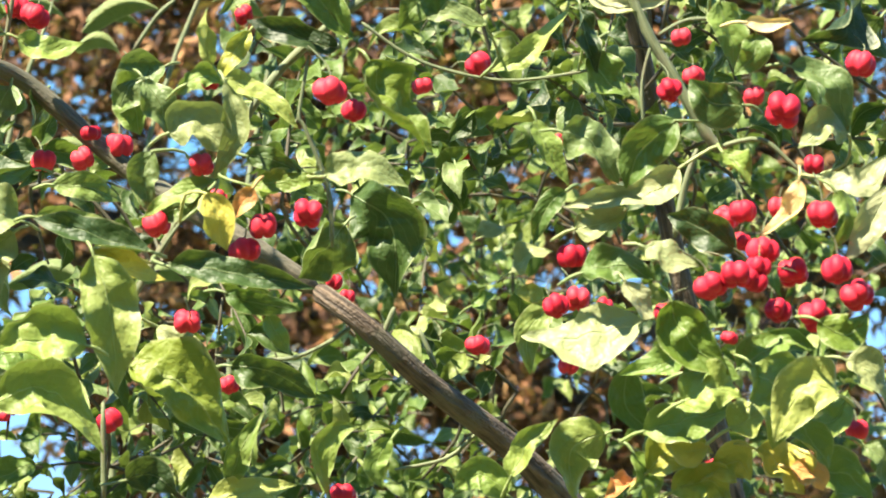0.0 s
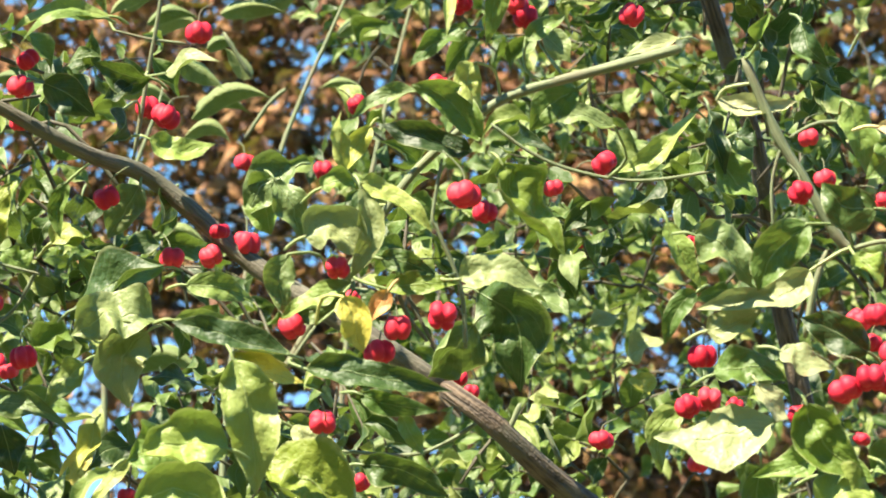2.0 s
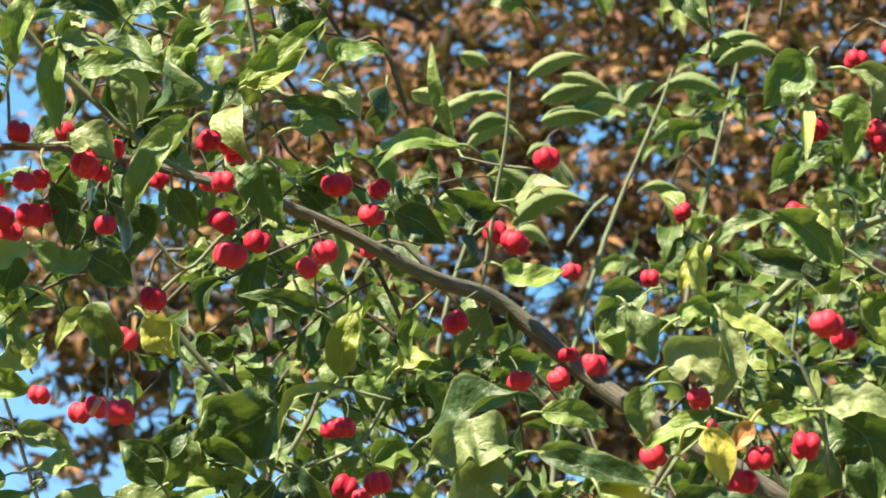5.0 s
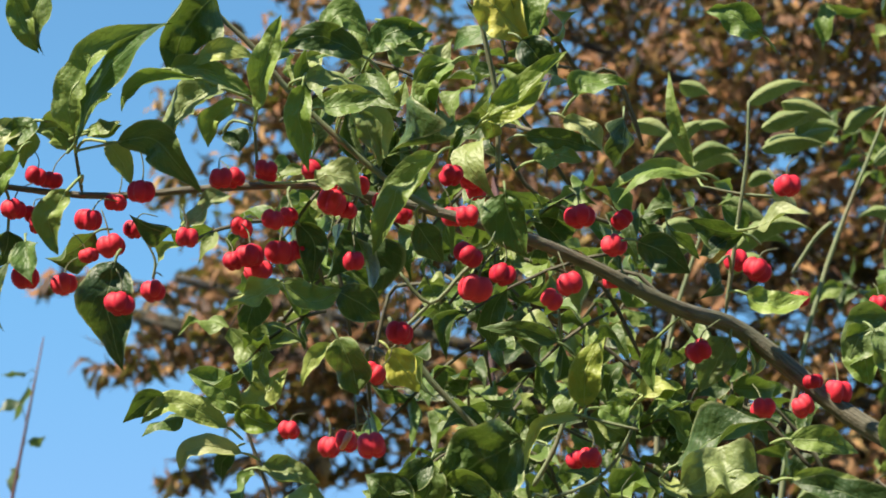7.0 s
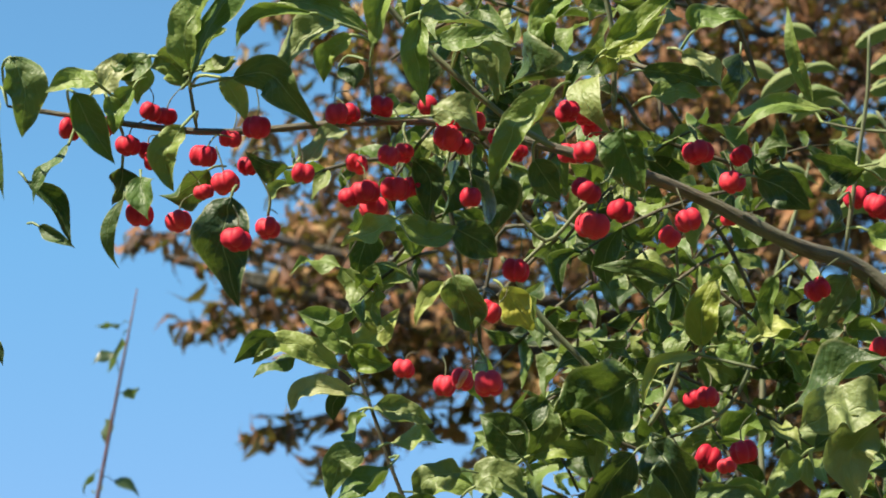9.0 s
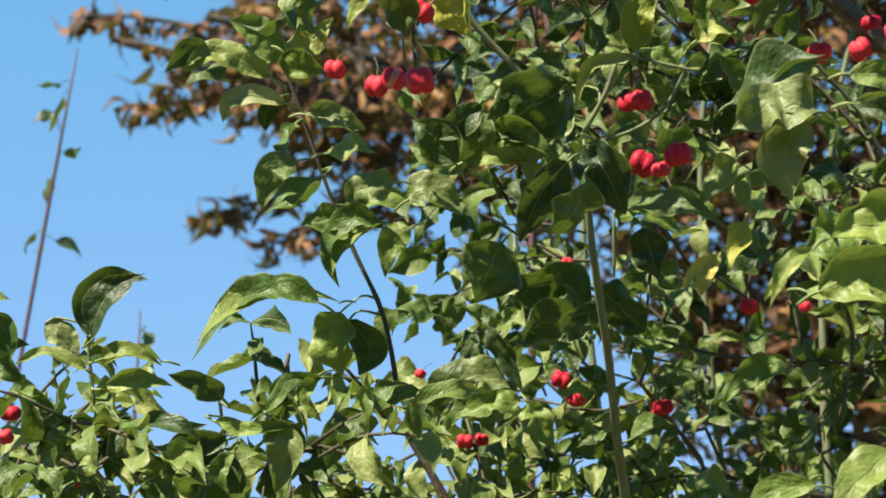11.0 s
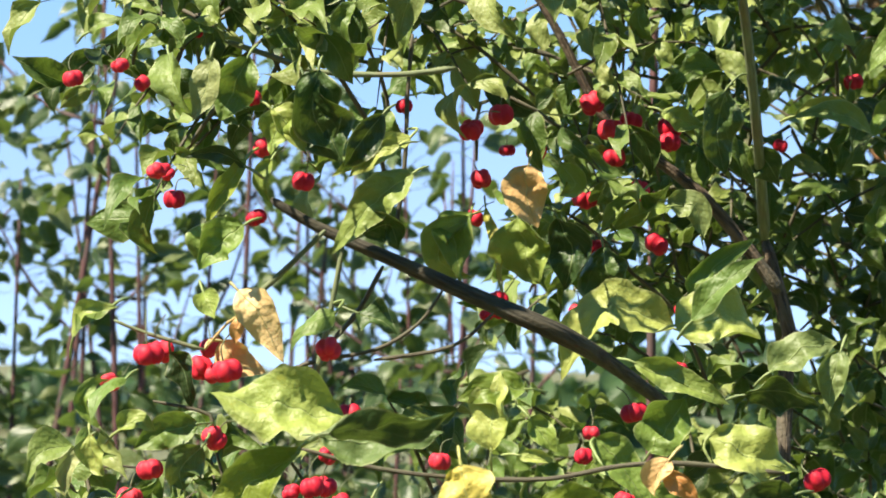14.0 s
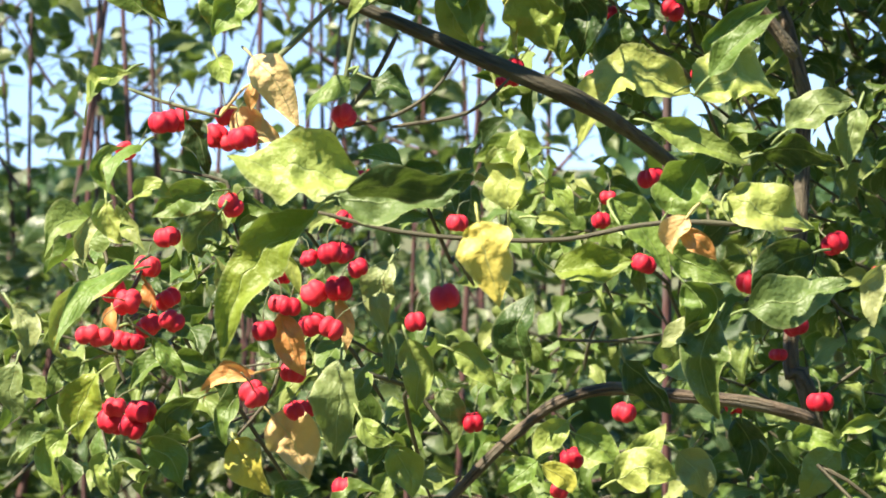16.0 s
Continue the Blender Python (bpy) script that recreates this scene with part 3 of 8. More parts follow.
def stalk_of(b, d):
    """Verts, faces and uvs of the thin stalk that joins a leaf's foot b, pointing along d, to the nearest stem."""
    pts = np.array(STEMS)
    far = np.linalg.norm(pts - np.array(b), axis=1)
    i = int(far.argmin())
    if far[i] < 0.024:
        q = Vector(pts[i])
        line = [(q, 0.0007), (q.lerp(b, 0.5) - d * 0.25 * far[i], 0.0006), (b, 0.0006), (b + d * 0.001, 0.0004)]
    else:
        line = [(b - d * 0.007 + Vector((0, 0.005, -0.001)), 0.0006), (b - d * 0.003 + Vector((0, 0.001, 0)), 0.0006), (b, 0.0005), (b + d * 0.001, 0.0004)]
    return tube(smooth_path([p for p, _ in line], [r for _, r in line], 3), 4, RNG, 0)


def leaf(base, tip, width, bend, roll, tone):
    # tone follows how lit each leaf looks: dark green for shade, lighter for sun
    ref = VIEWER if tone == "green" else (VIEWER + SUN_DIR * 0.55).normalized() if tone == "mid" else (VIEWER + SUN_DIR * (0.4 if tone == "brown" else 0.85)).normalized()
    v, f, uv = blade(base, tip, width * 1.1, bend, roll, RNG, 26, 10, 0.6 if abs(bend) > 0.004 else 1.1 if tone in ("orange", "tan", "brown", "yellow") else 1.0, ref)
    b, d = Vector(base), (Vector(tip) - Vector(base)).normalized()
    o = len(v)
    pv, pf, _ = stalk_of(b, d)
    v, f, uv = v + pv, f + [tuple(i + o for i in q) for q in pf], uv + [(0, 0.5)] * len(pv)
    on_shrub("leaf", mesh("leaf", v, f, uv), MAT[tone], LEAF_LABEL.get(tone, ""))


LEAF_RNG = random.Random(52)
LEAF_LABEL = {"pale": "pale crinkled leaf", "yellow": "yellow autumn leaf", "orange": "orange withered leaf", "tan": "tan dried leaf", "brown": "brown dried leaf", "olive": "yellowing olive leaf", "cream": "cream-green leaf with sunlight in its colour"}

def drape(mid, width, turn, fold, tone):
    """A leaf of the shrub laid along a bent midrib, from foot to tip. turn: degrees by which its face looks up (+) or down (-)."""
    n = len(mid) - 1
    path = [p for p, _ in smooth_path(mid, [0] * (n + 1), 26 // n + 1)]
    nu, nv = len(path) - 1, 10
    length = sum((path[i + 1] - path[i]).length for i in range(nu))
    wave, freq, ph = LEAF_RNG.uniform(0.09, 0.26) * width, LEAF_RNG.uniform(7, 14), LEAF_RNG.uniform(0, 6.3)
    ph2, twist = ph + LEAF_RNG.uniform(0.8, 2.6), LEAF_RNG.uniform(-35, 35)
    rolls = [max(0.0, LEAF_RNG.uniform(-0.7, 1.1)) for _ in range(2)]
    seed = Vector([LEAF_RNG.uniform(0, 9) for _ in range(3)])
    hook, sag = LEAF_RNG.uniform(-0.02, 0.14) * length, LEAF_RNG.uniform(-0.02, 0.07) * length
    up = Vector((-0.25, 0, 1))                # the flank of the blade that lies higher, kept all along
    up = Vector((-0.25, 0, 1))                # the flank of the blade that lies higher, kept all along
    verts, faces, uvs = [], [], []
    for i, c in enumerate(path):
        u = i / nu
        run = (path[min(i + 1, nu)] - path[max(i - 1, 0)]).normalized()
        n0 = (VIEWER - run * VIEWER.dot(run)).normalized()
        side = run.cross(n0)
        if side.dot(up) < 0:
            side = -side
        up = side
        a = radians(turn + twist * (u - 0.35))
        nn = n0 * math.cos(a) + side * math.sin(a)
        sd = side * math.cos(a) - n0 * math.sin(a)
        w = half_width(u, 0.56)
        c = c + n0 * (sag * 4 * u * (1 - u) - hook * max(0.0, u - 0.5) ** 2 * 4)
        for j in range(nv + 1):
            v = -1 + 2 * j / nv
            e = width * 0.5 * w
            lift = fold * (math.sqrt(v * v + 0.012) - 0.11) * e
            lift += wave * abs(v) ** 1.6 * math.sin(freq * u + (ph if v > 0 else ph2)) * min(1, w * 1.5)
            edge = max(0.0, abs(v) - 0.45) / 0.55
            rolled = rolls[v > 0] * edge * edge * (0.6 + 0.4 * math.sin(4.5 * u + ph2 + (2 if v > 0 else 0)))
            q = c + sd * (v * e * (1.05 - 0.30 * rolled)) + nn * (lift + 0.60 * e * rolled)
            k = Vector((u * length * 150, v * width * 75, 0)) + seed
            q += (nn + sd * 0.35) * (0.17 * width * w * (noise.noise(k) + 0.45 * noise.noise(k * 2.3)))
            verts.append(q)
            uvs.append((u, 0.5 + 0.5 * v))
    k = nv + 1
    for i in range(nu):
        for j in range(nv):
            faces.append((i * k + j, i * k + j + 1, (i + 1) * k + j + 1, (i + 1) * k + j))
    o, b, d = len(verts), path[0], (path[1] - path[0]).normalized()
    pv, pf, _ = stalk_of(b, d)
    verts, faces, uvs = verts + pv, faces + [tuple(x + o for x in f) for f in pf], uvs + [(0, 0.5)] * len(pv)
    on_shrub("leaf", mesh("leaf", verts, faces, uvs), MAT[tone], LEAF_LABEL.get(tone, ""))


def capsule(seed):
    """A four-lobed spindle capsule of radius 1, wider than high, with grooves between the lobes."""
    rng = random.Random(seed)
    nt_, nph = 24, 11
    lobes = [rng.uniform(0.92, 1.08) for _ in range(4)]
    verts, faces = [], []
    for i in range(nph + 1):
        ph = math.pi * i / nph
        for k in range(nt_):
            th = 2 * math.pi * k / nt_
            s = abs(math.cos(2 * th)) ** 0.55
            lob = lobes[int(((th + math.pi / 4) % (2 * math.pi)) / (math.pi / 2)) % 4]
            r = (0.62 + 0.38 * s * lob) * (math.sin(ph) ** 0.72)
            z = 0.80 * math.cos(ph) * (0.86 + 0.14 * s) - 0.16 * math.exp(-((math.sin(ph) / 0.28) ** 2)) * math.copysign(1, math.cos(ph))
            verts.append((r * math.cos(th), r * math.sin(th), z))
    for i in range(nph):
        for k in range(nt_):
            faces.append((i * nt_ + k, (i + 1) * nt_ + k, (i + 1) * nt_ + (k + 1) % nt_, i * nt_ + (k + 1) % nt_))
    me = mesh("fruit", verts, faces)
    me.materials.append(FRUIT)
    return me


def stalk_mesh(seed):
    rng = random.Random(seed)
    x, y = rng.uniform(-1.2, 1.2), rng.uniform(0.0, 1.6)
    path = smooth_path([Vector((0, 0, 0.55)), Vector((x * 0.2, y * 0.2, 1.6)), Vector((x, y, rng.uniform(1.7, 3.2)))], [0.07, 0.05, 0.055], 4)
    me = mesh("stalk", *tube(path, 5, rng, 0.02))
    me.materials.append(GREEN_BARK)
    return me


CAPSULES = [capsule(s) for s in range(6)]
STALKS = [stalk_mesh(s) for s in range(8)]
FRNG = random.Random(77)


def fruit(at, radius):
    ob = on_shrub("fruit", FRNG.choice(CAPSULES), None)
    tilt = FRNG.choice((14, 22, 40))
    rot = Euler((radians(FRNG.uniform(-tilt, tilt)), radians(FRNG.uniform(-tilt, tilt)), FRNG.uniform(0, 6.3)))
    ob.matrix_basis = Matrix.LocRotScale(at, rot, (radius * FRNG.uniform(0.96, 1.06), radius * FRNG.uniform(0.90, 1.06), radius * FRNG.uniform(0.88, 1.08)))
    st = part("stalk", FRNG.choice(STALKS), None, ob)
    st.rotation_euler = (-rot.x * 0.9, -rot.y * 0.9, -rot.z + FRNG.uniform(-1, 1))


def spray(heap, light, box, count, rng, sunlit_share=0.45, size=(0.014, 0.029)):
    """Twigs with leaves in pairs, spread through a box (x0, x1, y0, y1, z0, z1); count is the number of leaves."""
    x0, x1, y0, y1, z0, z1 = box
    made = 0
    while made < count:
        p = Vector((rng.uniform(x0, x1), rng.uniform(y0, y1), rng.uniform(z0, z1)))
        d = Vector((rng.uniform(-1, 0.7), rng.uniform(-0.7, 0.3), rng.uniform(-0.5, 0.9))).normalized()
        n = rng.randint(3, 5)
        step = rng.uniform(0.012, 0.020)
        path = [(p + d * (step * i) + Vector((0, 0, -0.004 * i * i * 0.3)), 0.0011 - 0.00015 * i) for i in range(n + 1)]
        if rng.random() < 0.4:
            back = Vector((rng.uniform(-0.03, 0.06), rng.uniform(0.0, 0.06), -rng.uniform(0.01, 0.06)))
            kink = Vector((rng.uniform(-0.01, 0.01), 0, rng.uniform(-0.004, 0.014)))
            path = smooth_path([p + back, p + back * 0.45 + kink, p - d * 0.006], [0.0011, 0.0010, 0.0010], 3) + path[1:]
        TWIGS.add(*tube(path, 5, rng, 0.04))
        path = [(p, 0)] + path[-n:]
        turn = rng.uniform(0, 3.1)
        for i in range(1, n + 1):
            for s in (0, math.pi):
                a = turn + s + (i % 2) * 1.57
                o = d.orthogonal().normalized()
                o.rotate(Matrix.Rotation(a, 3, d))
                q = path[i][0]
                ln = rng.uniform(*size)
                t = (o * rng.uniform(0.6, 1.0) + d * rng.uniform(0.1, 0.7) + Vector((0, -0.1, -rng.uniform(0.1, 0.9)))).normalized()
                # sunlit leaves get the lighter copy, the rest the shaded one
                lit = rng.random() < sunlit_share
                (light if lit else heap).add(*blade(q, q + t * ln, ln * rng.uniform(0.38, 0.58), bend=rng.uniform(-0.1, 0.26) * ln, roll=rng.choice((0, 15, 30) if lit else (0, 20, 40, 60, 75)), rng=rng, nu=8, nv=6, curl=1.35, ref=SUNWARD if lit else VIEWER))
                made += 1


TWIGS = Heap()
SUNWARD = (VIEWER + SUN_DIR * 0.8).normalized()
SR = random.Random(404)
dark, pale = Heap(), Heap()
# third value: share of sunlit-toned leaves, set to brighten or darken each spot
for box, count, sunlit_share in [
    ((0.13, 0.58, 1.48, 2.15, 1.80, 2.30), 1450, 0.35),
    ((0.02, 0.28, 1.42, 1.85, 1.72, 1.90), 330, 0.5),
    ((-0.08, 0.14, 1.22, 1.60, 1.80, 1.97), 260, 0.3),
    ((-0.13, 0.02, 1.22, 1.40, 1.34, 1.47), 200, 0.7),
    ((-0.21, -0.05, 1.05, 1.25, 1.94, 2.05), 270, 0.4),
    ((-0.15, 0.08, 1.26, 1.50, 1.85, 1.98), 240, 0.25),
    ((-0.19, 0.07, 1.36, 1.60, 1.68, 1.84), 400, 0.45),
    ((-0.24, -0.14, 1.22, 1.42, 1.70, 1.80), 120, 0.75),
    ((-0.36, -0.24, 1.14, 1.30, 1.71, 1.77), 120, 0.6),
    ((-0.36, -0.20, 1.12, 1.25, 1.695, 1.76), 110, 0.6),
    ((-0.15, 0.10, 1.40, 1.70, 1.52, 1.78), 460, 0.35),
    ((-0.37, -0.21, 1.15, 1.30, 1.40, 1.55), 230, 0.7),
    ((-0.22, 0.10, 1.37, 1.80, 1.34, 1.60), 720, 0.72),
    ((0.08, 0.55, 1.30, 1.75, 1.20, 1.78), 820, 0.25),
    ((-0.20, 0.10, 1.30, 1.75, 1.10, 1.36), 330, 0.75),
    # canopy added above the view to keep sun off the leaves behind
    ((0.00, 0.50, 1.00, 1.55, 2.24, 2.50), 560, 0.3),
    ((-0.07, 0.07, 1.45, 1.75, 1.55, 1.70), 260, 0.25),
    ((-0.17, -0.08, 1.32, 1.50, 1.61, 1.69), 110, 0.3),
    # nearly all shade-toned leaves: deep shade at the upper right put into colour
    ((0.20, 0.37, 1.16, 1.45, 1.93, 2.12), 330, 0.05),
    # overhang added to shade the dense leaves of the row above
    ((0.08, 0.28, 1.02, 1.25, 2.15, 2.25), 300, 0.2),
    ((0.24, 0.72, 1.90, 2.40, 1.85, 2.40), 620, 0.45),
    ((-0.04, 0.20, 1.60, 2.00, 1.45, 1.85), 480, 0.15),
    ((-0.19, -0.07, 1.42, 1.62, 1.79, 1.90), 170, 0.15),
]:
    spray(dark, pale, box, count, SR, sunlit_share)
on_shrub("foliage", dark.mesh("foliage"), MASS_SHADED, "massed shade-toned green leaves deeper in the shrub and its added canopy", "stuff")
on_shrub("foliage", pale.mesh("foliage"), MASS_SUNLIT, "massed sunlit-toned green leaves deeper in the shrub and its added canopy", "stuff")
on_shrub("twiglet", TWIGS.mesh("twiglet"), TWIG_BARK, "", "stuff")

# shrub behind it with arched pale leaves
AR = random.Random(9)
dog_at = (0.10, 1.75, 0.0)
dogwood = thing("dogwood_shrub", "dogwood shrub with arched folded pale green leaves", "shrub", dog_at)
DOG_INV = Matrix.Translation(-Vector(dog_at))
arch = Heap()


def arched(base, tip, width, bend):
    b, t = Vector(base), Vector(tip)
    arch.add(*blade(b, t, width * 1.0, bend=bend * 1.25, roll=15, rng=AR, nu=12, nv=6, curl=0.35, shape=0.5, fold=-1.3))


for k in range(4):
    x = -0.06 + 0.07 * k
    y = AR.uniform(1.6, 1.75)
    top = Vector((x + AR.uniform(-0.02, 0.05), y, AR.uniform(2.12, 2.28)))
    path = smooth_path([dog_at, (x * 0.5 + 0.05, y, 1.1), (x - 0.04, y, 1.9), top], [0.006, 0.004, 0.002, 0.0009], 8)
    part("stem", mesh("stem", *tube(path, 6, AR)), GREEN_BARK, dogwood).matrix_parent_inverse = DOG_INV
    for i in range(4):
        p = path[-1 - int(AR.random() * 9)][0]
        s = 1 if AR.random() < 0.6 else -1
        ln = AR.uniform(0.035, 0.055)
        d = Vector((s * AR.uniform(0.7, 1), AR.uniform(-0.3, 0.3), AR.uniform(-0.15, 0.3))).normalized()
        q = p + d * AR.uniform(0.005, 0.03)
        arched(q, q + d * ln, ln * 0.3, ln * 0.2)
def red_stem(pts):
    path = smooth_path([pts[-1][:2] + (0.0,)] + pts[::-1] , [0.004] + [0.0022] * len(pts), 6)
    part("stem", mesh("stem", *tube(path, 6, AR)), RED_BARK, dogwood).matrix_parent_inverse = DOG_INV


arched((0.024, 1.536, 2.177), (0.064, 1.535, 2.189), 0.0113, 0.0053)
arched((0.032, 1.539, 2.163), (0.066, 1.540, 2.168), 0.0113, 0.0040)
arched((0.032, 1.541, 2.151), (0.072, 1.543, 2.154), 0.0119, 0.0040)
arched((-0.011, 1.519, 2.156), (-0.032, 1.522, 2.140), 0.0098, 0.0033)
arched((-0.010, 1.575, 2.155), (0.021, 1.576, 2.159), 0.0108, 0.0061)
arched((0.025, 1.564, 2.137), (0.043, 1.564, 2.139), 0.0100, 0.0047)
arched((-0.015, 1.548, 2.195), (0.004, 1.551, 2.189), 0.0114, 0.0020)
arched((0.044, 1.533, 2.177), (0.075, 1.538, 2.168), 0.0132, 0.0026)
arched((0.067, 1.542, 2.178), (0.052, 1.547, 2.158), 0.0120, 0.0027)
arched((0.075, 1.545, 2.164), (0.045, 1.548, 2.147), 0.0113, 0.0033)
arched((-0.005, 1.520, 2.159), (0.014, 1.522, 2.158), 0.0072, 0.0020)
arched((-0.044, 1.528, 2.164), (-0.018, 1.533, 2.154), 0.0112, 0.0033)
arched((-0.023, 1.555, 2.156), (0.004, 1.548, 2.172), 0.0120, 0.0040)
arched((-0.011, 1.601, 2.153), (0.028, 1.598, 2.155), 0.0123, 0.0116)
arched((0.037, 1.589, 2.171), (0.073, 1.586, 2.170), 0.0116, 0.0027)
arched((0.034, 1.524, 2.160), (0.060, 1.520, 2.166), 0.0112, 0.0026)
arched((0.014, 1.619, 2.099), (0.042, 1.618, 2.095), 0.0117, 0.0089)
arched((0.053, 1.579, 2.178), (0.084, 1.577, 2.174), 0.0122, 0.0034)
arched((0.081, 1.545, 2.163), (0.104, 1.540, 2.176), 0.0113, 0.0033)
arched((0.008, 1.535, 2.120), (0.034, 1.537, 2.104), 0.0131, 0.0026)
arched((0.051, 1.541, 2.112), (0.034, 1.538, 2.129), 0.0112, 0.0020)
red_stem([(-0.118, 1.829, 2.171), (-0.127, 1.840, 2.119), (-0.137, 1.850, 2.070)])
red_stem([(-0.120, 1.808, 2.138), (-0.126, 1.819, 2.102), (-0.137, 1.834, 2.046)])
part("foliage", arch.mesh("foliage"), ARCHED, dogwood, kind="stuff").matrix_parent_inverse = DOG_INV

# main limbs, from their tips down to the root
thick("side_branch", [
    (-0.328, 0.952, 1.950, 0.0008), (-0.258, 0.958, 1.941, 0.0013), (-0.211, 0.970, 1.947, 0.0014), (-0.176, 0.981, 1.951, 0.0015),
    (-0.145, 0.995, 1.949, 0.0018), (-0.113, 0.999, 1.941, 0.0021), (-0.080, 1.014, 1.933, 0.0024), (-0.037, 1.033, 1.916, 0.0031),
    (-0.010, 1.059, 1.913, 0.0036), (0.031, 1.061, 1.879, 0.0040), (0.073, 1.051, 1.850, 0.0046), (0.103, 1.051, 1.830, 0.0041)], GREY_BARK, 12)
thick("main_branch", [
    (0.103, 1.051, 1.830, 0.0041), (0.120, 1.042, 1.815, 0.0043), (0.147, 1.054, 1.794, 0.0048), (0.177, 1.074, 1.777, 0.0053),
    (0.207, 1.095, 1.755, 0.0059),
    (0.300, 1.180, 1.685, 0.0072), (0.390, 1.270, 1.500, 0.0090), (0.410, 1.370, 0.900, 0.0130), (0.340, 1.420, -0.030, 0.0180)], BARK, 12)
thick("green_stem", [
    (-0.095, 1.150, 1.857, 0.0015), (-0.090, 1.169, 1.817, 0.0017), (-0.085, 1.196, 1.787, 0.0019), (-0.081, 1.224, 1.752, 0.0021),
    (-0.078, 1.249, 1.734, 0.0023), (-0.073, 1.283, 1.692, 0.0024), (-0.069, 1.348, 1.650, 0.0031)], GREEN_BARK, 10)
thick("main_stem", [
    (-0.069, 1.348, 1.650, 0.0031), (-0.056, 1.343, 1.601, 0.0038), (-0.058, 1.349, 1.599, 0.0038), (-0.060, 1.337, 1.541, 0.0036),
    (-0.064, 1.324, 1.481, 0.0038), (-0.052, 1.325, 1.452, 0.0045),
    (0.000, 1.345, 1.200, 0.0085), (0.200, 1.390, 0.550, 0.0120), (0.320, 1.420, -0.030, 0.0160)], BARK, 12)

# branches and twigs
branch([(0.189, 0.885, 1.912), (0.200, 0.889, 1.887), (0.209, 0.891, 1.872), (0.221, 0.894, 1.852), (0.226, 0.895, 1.847)], 0.0017, 0.0021)
twig([(0.219, 0.866, 1.840), (0.232, 0.864, 1.842), (0.243, 0.864, 1.833), (0.251, 0.865, 1.827)], 0.0009, 0.0006)
twig([(0.200, 0.870, 1.879), (0.210, 0.868, 1.884), (0.223, 0.866, 1.883), (0.232, 0.865, 1.880)], 0.0006, 0.0006)
twig([(0.202, 0.890, 1.882), (0.199, 0.893, 1.869), (0.200, 0.897, 1.852)], 0.0006, 0.0006)
twig([(0.110, 0.950, 1.906), (0.122, 0.950, 1.897), (0.134, 0.950, 1.891), (0.152, 0.948, 1.886), (0.168, 0.946, 1.885), (0.191, 0.942, 1.888)], 0.0006, 0.0006)
twig([(0.086, 0.898, 1.877), (0.083, 0.902, 1.858), (0.085, 0.903, 1.853), (0.093, 0.907, 1.834), (0.095, 0.911, 1.814)], 0.0006, 0.0008)
twig([(0.065, 1.063, 1.806), (0.091, 1.059, 1.804), (0.106, 1.056, 1.809), (0.117, 1.053, 1.816)], 0.0007, 0.0009)
twig([(0.137, 1.083, 1.765), (0.157, 1.079, 1.769), (0.168, 1.075, 1.778)], 0.0007, 0.0009)
twig([(0.128, 1.042, 1.811), (0.132, 1.039, 1.821)], 0.0011, 0.0011)
twig([(0.144, 1.059, 1.817), (0.151, 1.061, 1.802)], 0.0009, 0.0011)
twig([(0.021, 0.961, 1.734), (0.020, 0.954, 1.768)], 0.0010, 0.0010)
twig([(0.034, 0.901, 1.805), (0.043, 0.897, 1.818)], 0.0007, 0.0007)
twig([(0.218, 0.896, 1.847), (0.214, 0.899, 1.835), (0.211, 0.904, 1.818)], 0.0010, 0.0012)
branch([(0.026, 0.932, 1.794), (0.043, 0.923, 1.824), (0.057, 0.916, 1.844), (0.072, 0.909, 1.868), (0.083, 0.905, 1.880), (0.101, 0.899, 1.895), (0.116, 0.896, 1.902), (0.149, 0.892, 1.911), (0.168, 0.889, 1.916)], 0.0012, 0.0018)
twig([(-0.008, 1.007, 1.992), (-0.009, 1.012, 1.970), (-0.013, 1.019, 1.945), (-0.018, 1.028, 1.912)], 0.0007, 0.0009)
twig([(-0.026, 1.016, 1.960), (-0.013, 1.016, 1.957), (0.001, 1.015, 1.955)], 0.0004, 0.0007)
twig([(-0.088, 1.051, 1.844), (-0.073, 1.049, 1.849), (-0.062, 1.046, 1.857), (-0.053, 1.041, 1.873)], 0.0007, 0.0007)
twig([(-0.079, 1.033, 1.874), (-0.064, 1.032, 1.870), (-0.052, 1.032, 1.867)], 0.0006, 0.0006)
twig([(-0.082, 1.074, 1.796), (-0.082, 1.068, 1.819)], 0.0007, 0.0007)
twig([(-0.164, 1.451, 2.002), (-0.146, 1.455, 1.981), (-0.118, 1.461, 1.951), (-0.094, 1.464, 1.931)], 0.0012, 0.0012)
twig([(0.046, 1.521, 2.069), (0.059, 1.515, 2.088), (0.069, 1.512, 2.097)], 0.0013, 0.0013)
twig([(0.033, 1.507, 2.128), (0.049, 1.512, 2.103)], 0.0013, 0.0013)
twig([(-0.118, 0.998, 2.046), (-0.115, 1.001, 2.038), (-0.110, 1.008, 2.017), (-0.106, 1.015, 1.995), (-0.106, 1.023, 1.968)], 0.0009, 0.0011)
twig([(-0.144, 1.012, 1.926), (-0.132, 1.016, 1.914), (-0.119, 1.014, 1.926), (-0.111, 1.012, 1.932)], 0.0007, 0.0009)
twig([(-0.132, 1.016, 1.914), (-0.144, 1.019, 1.903)], 0.0007, 0.0009)
branch([(-0.155, 1.113, 1.935), (-0.148, 1.117, 1.925), (-0.138, 1.122, 1.910), (-0.113, 1.131, 1.884), (-0.103, 1.137, 1.867)], 0.0012, 0.0014)
twig([(-0.083, 1.017, 1.922), (-0.082, 1.024, 1.901)], 0.0004, 0.0007)
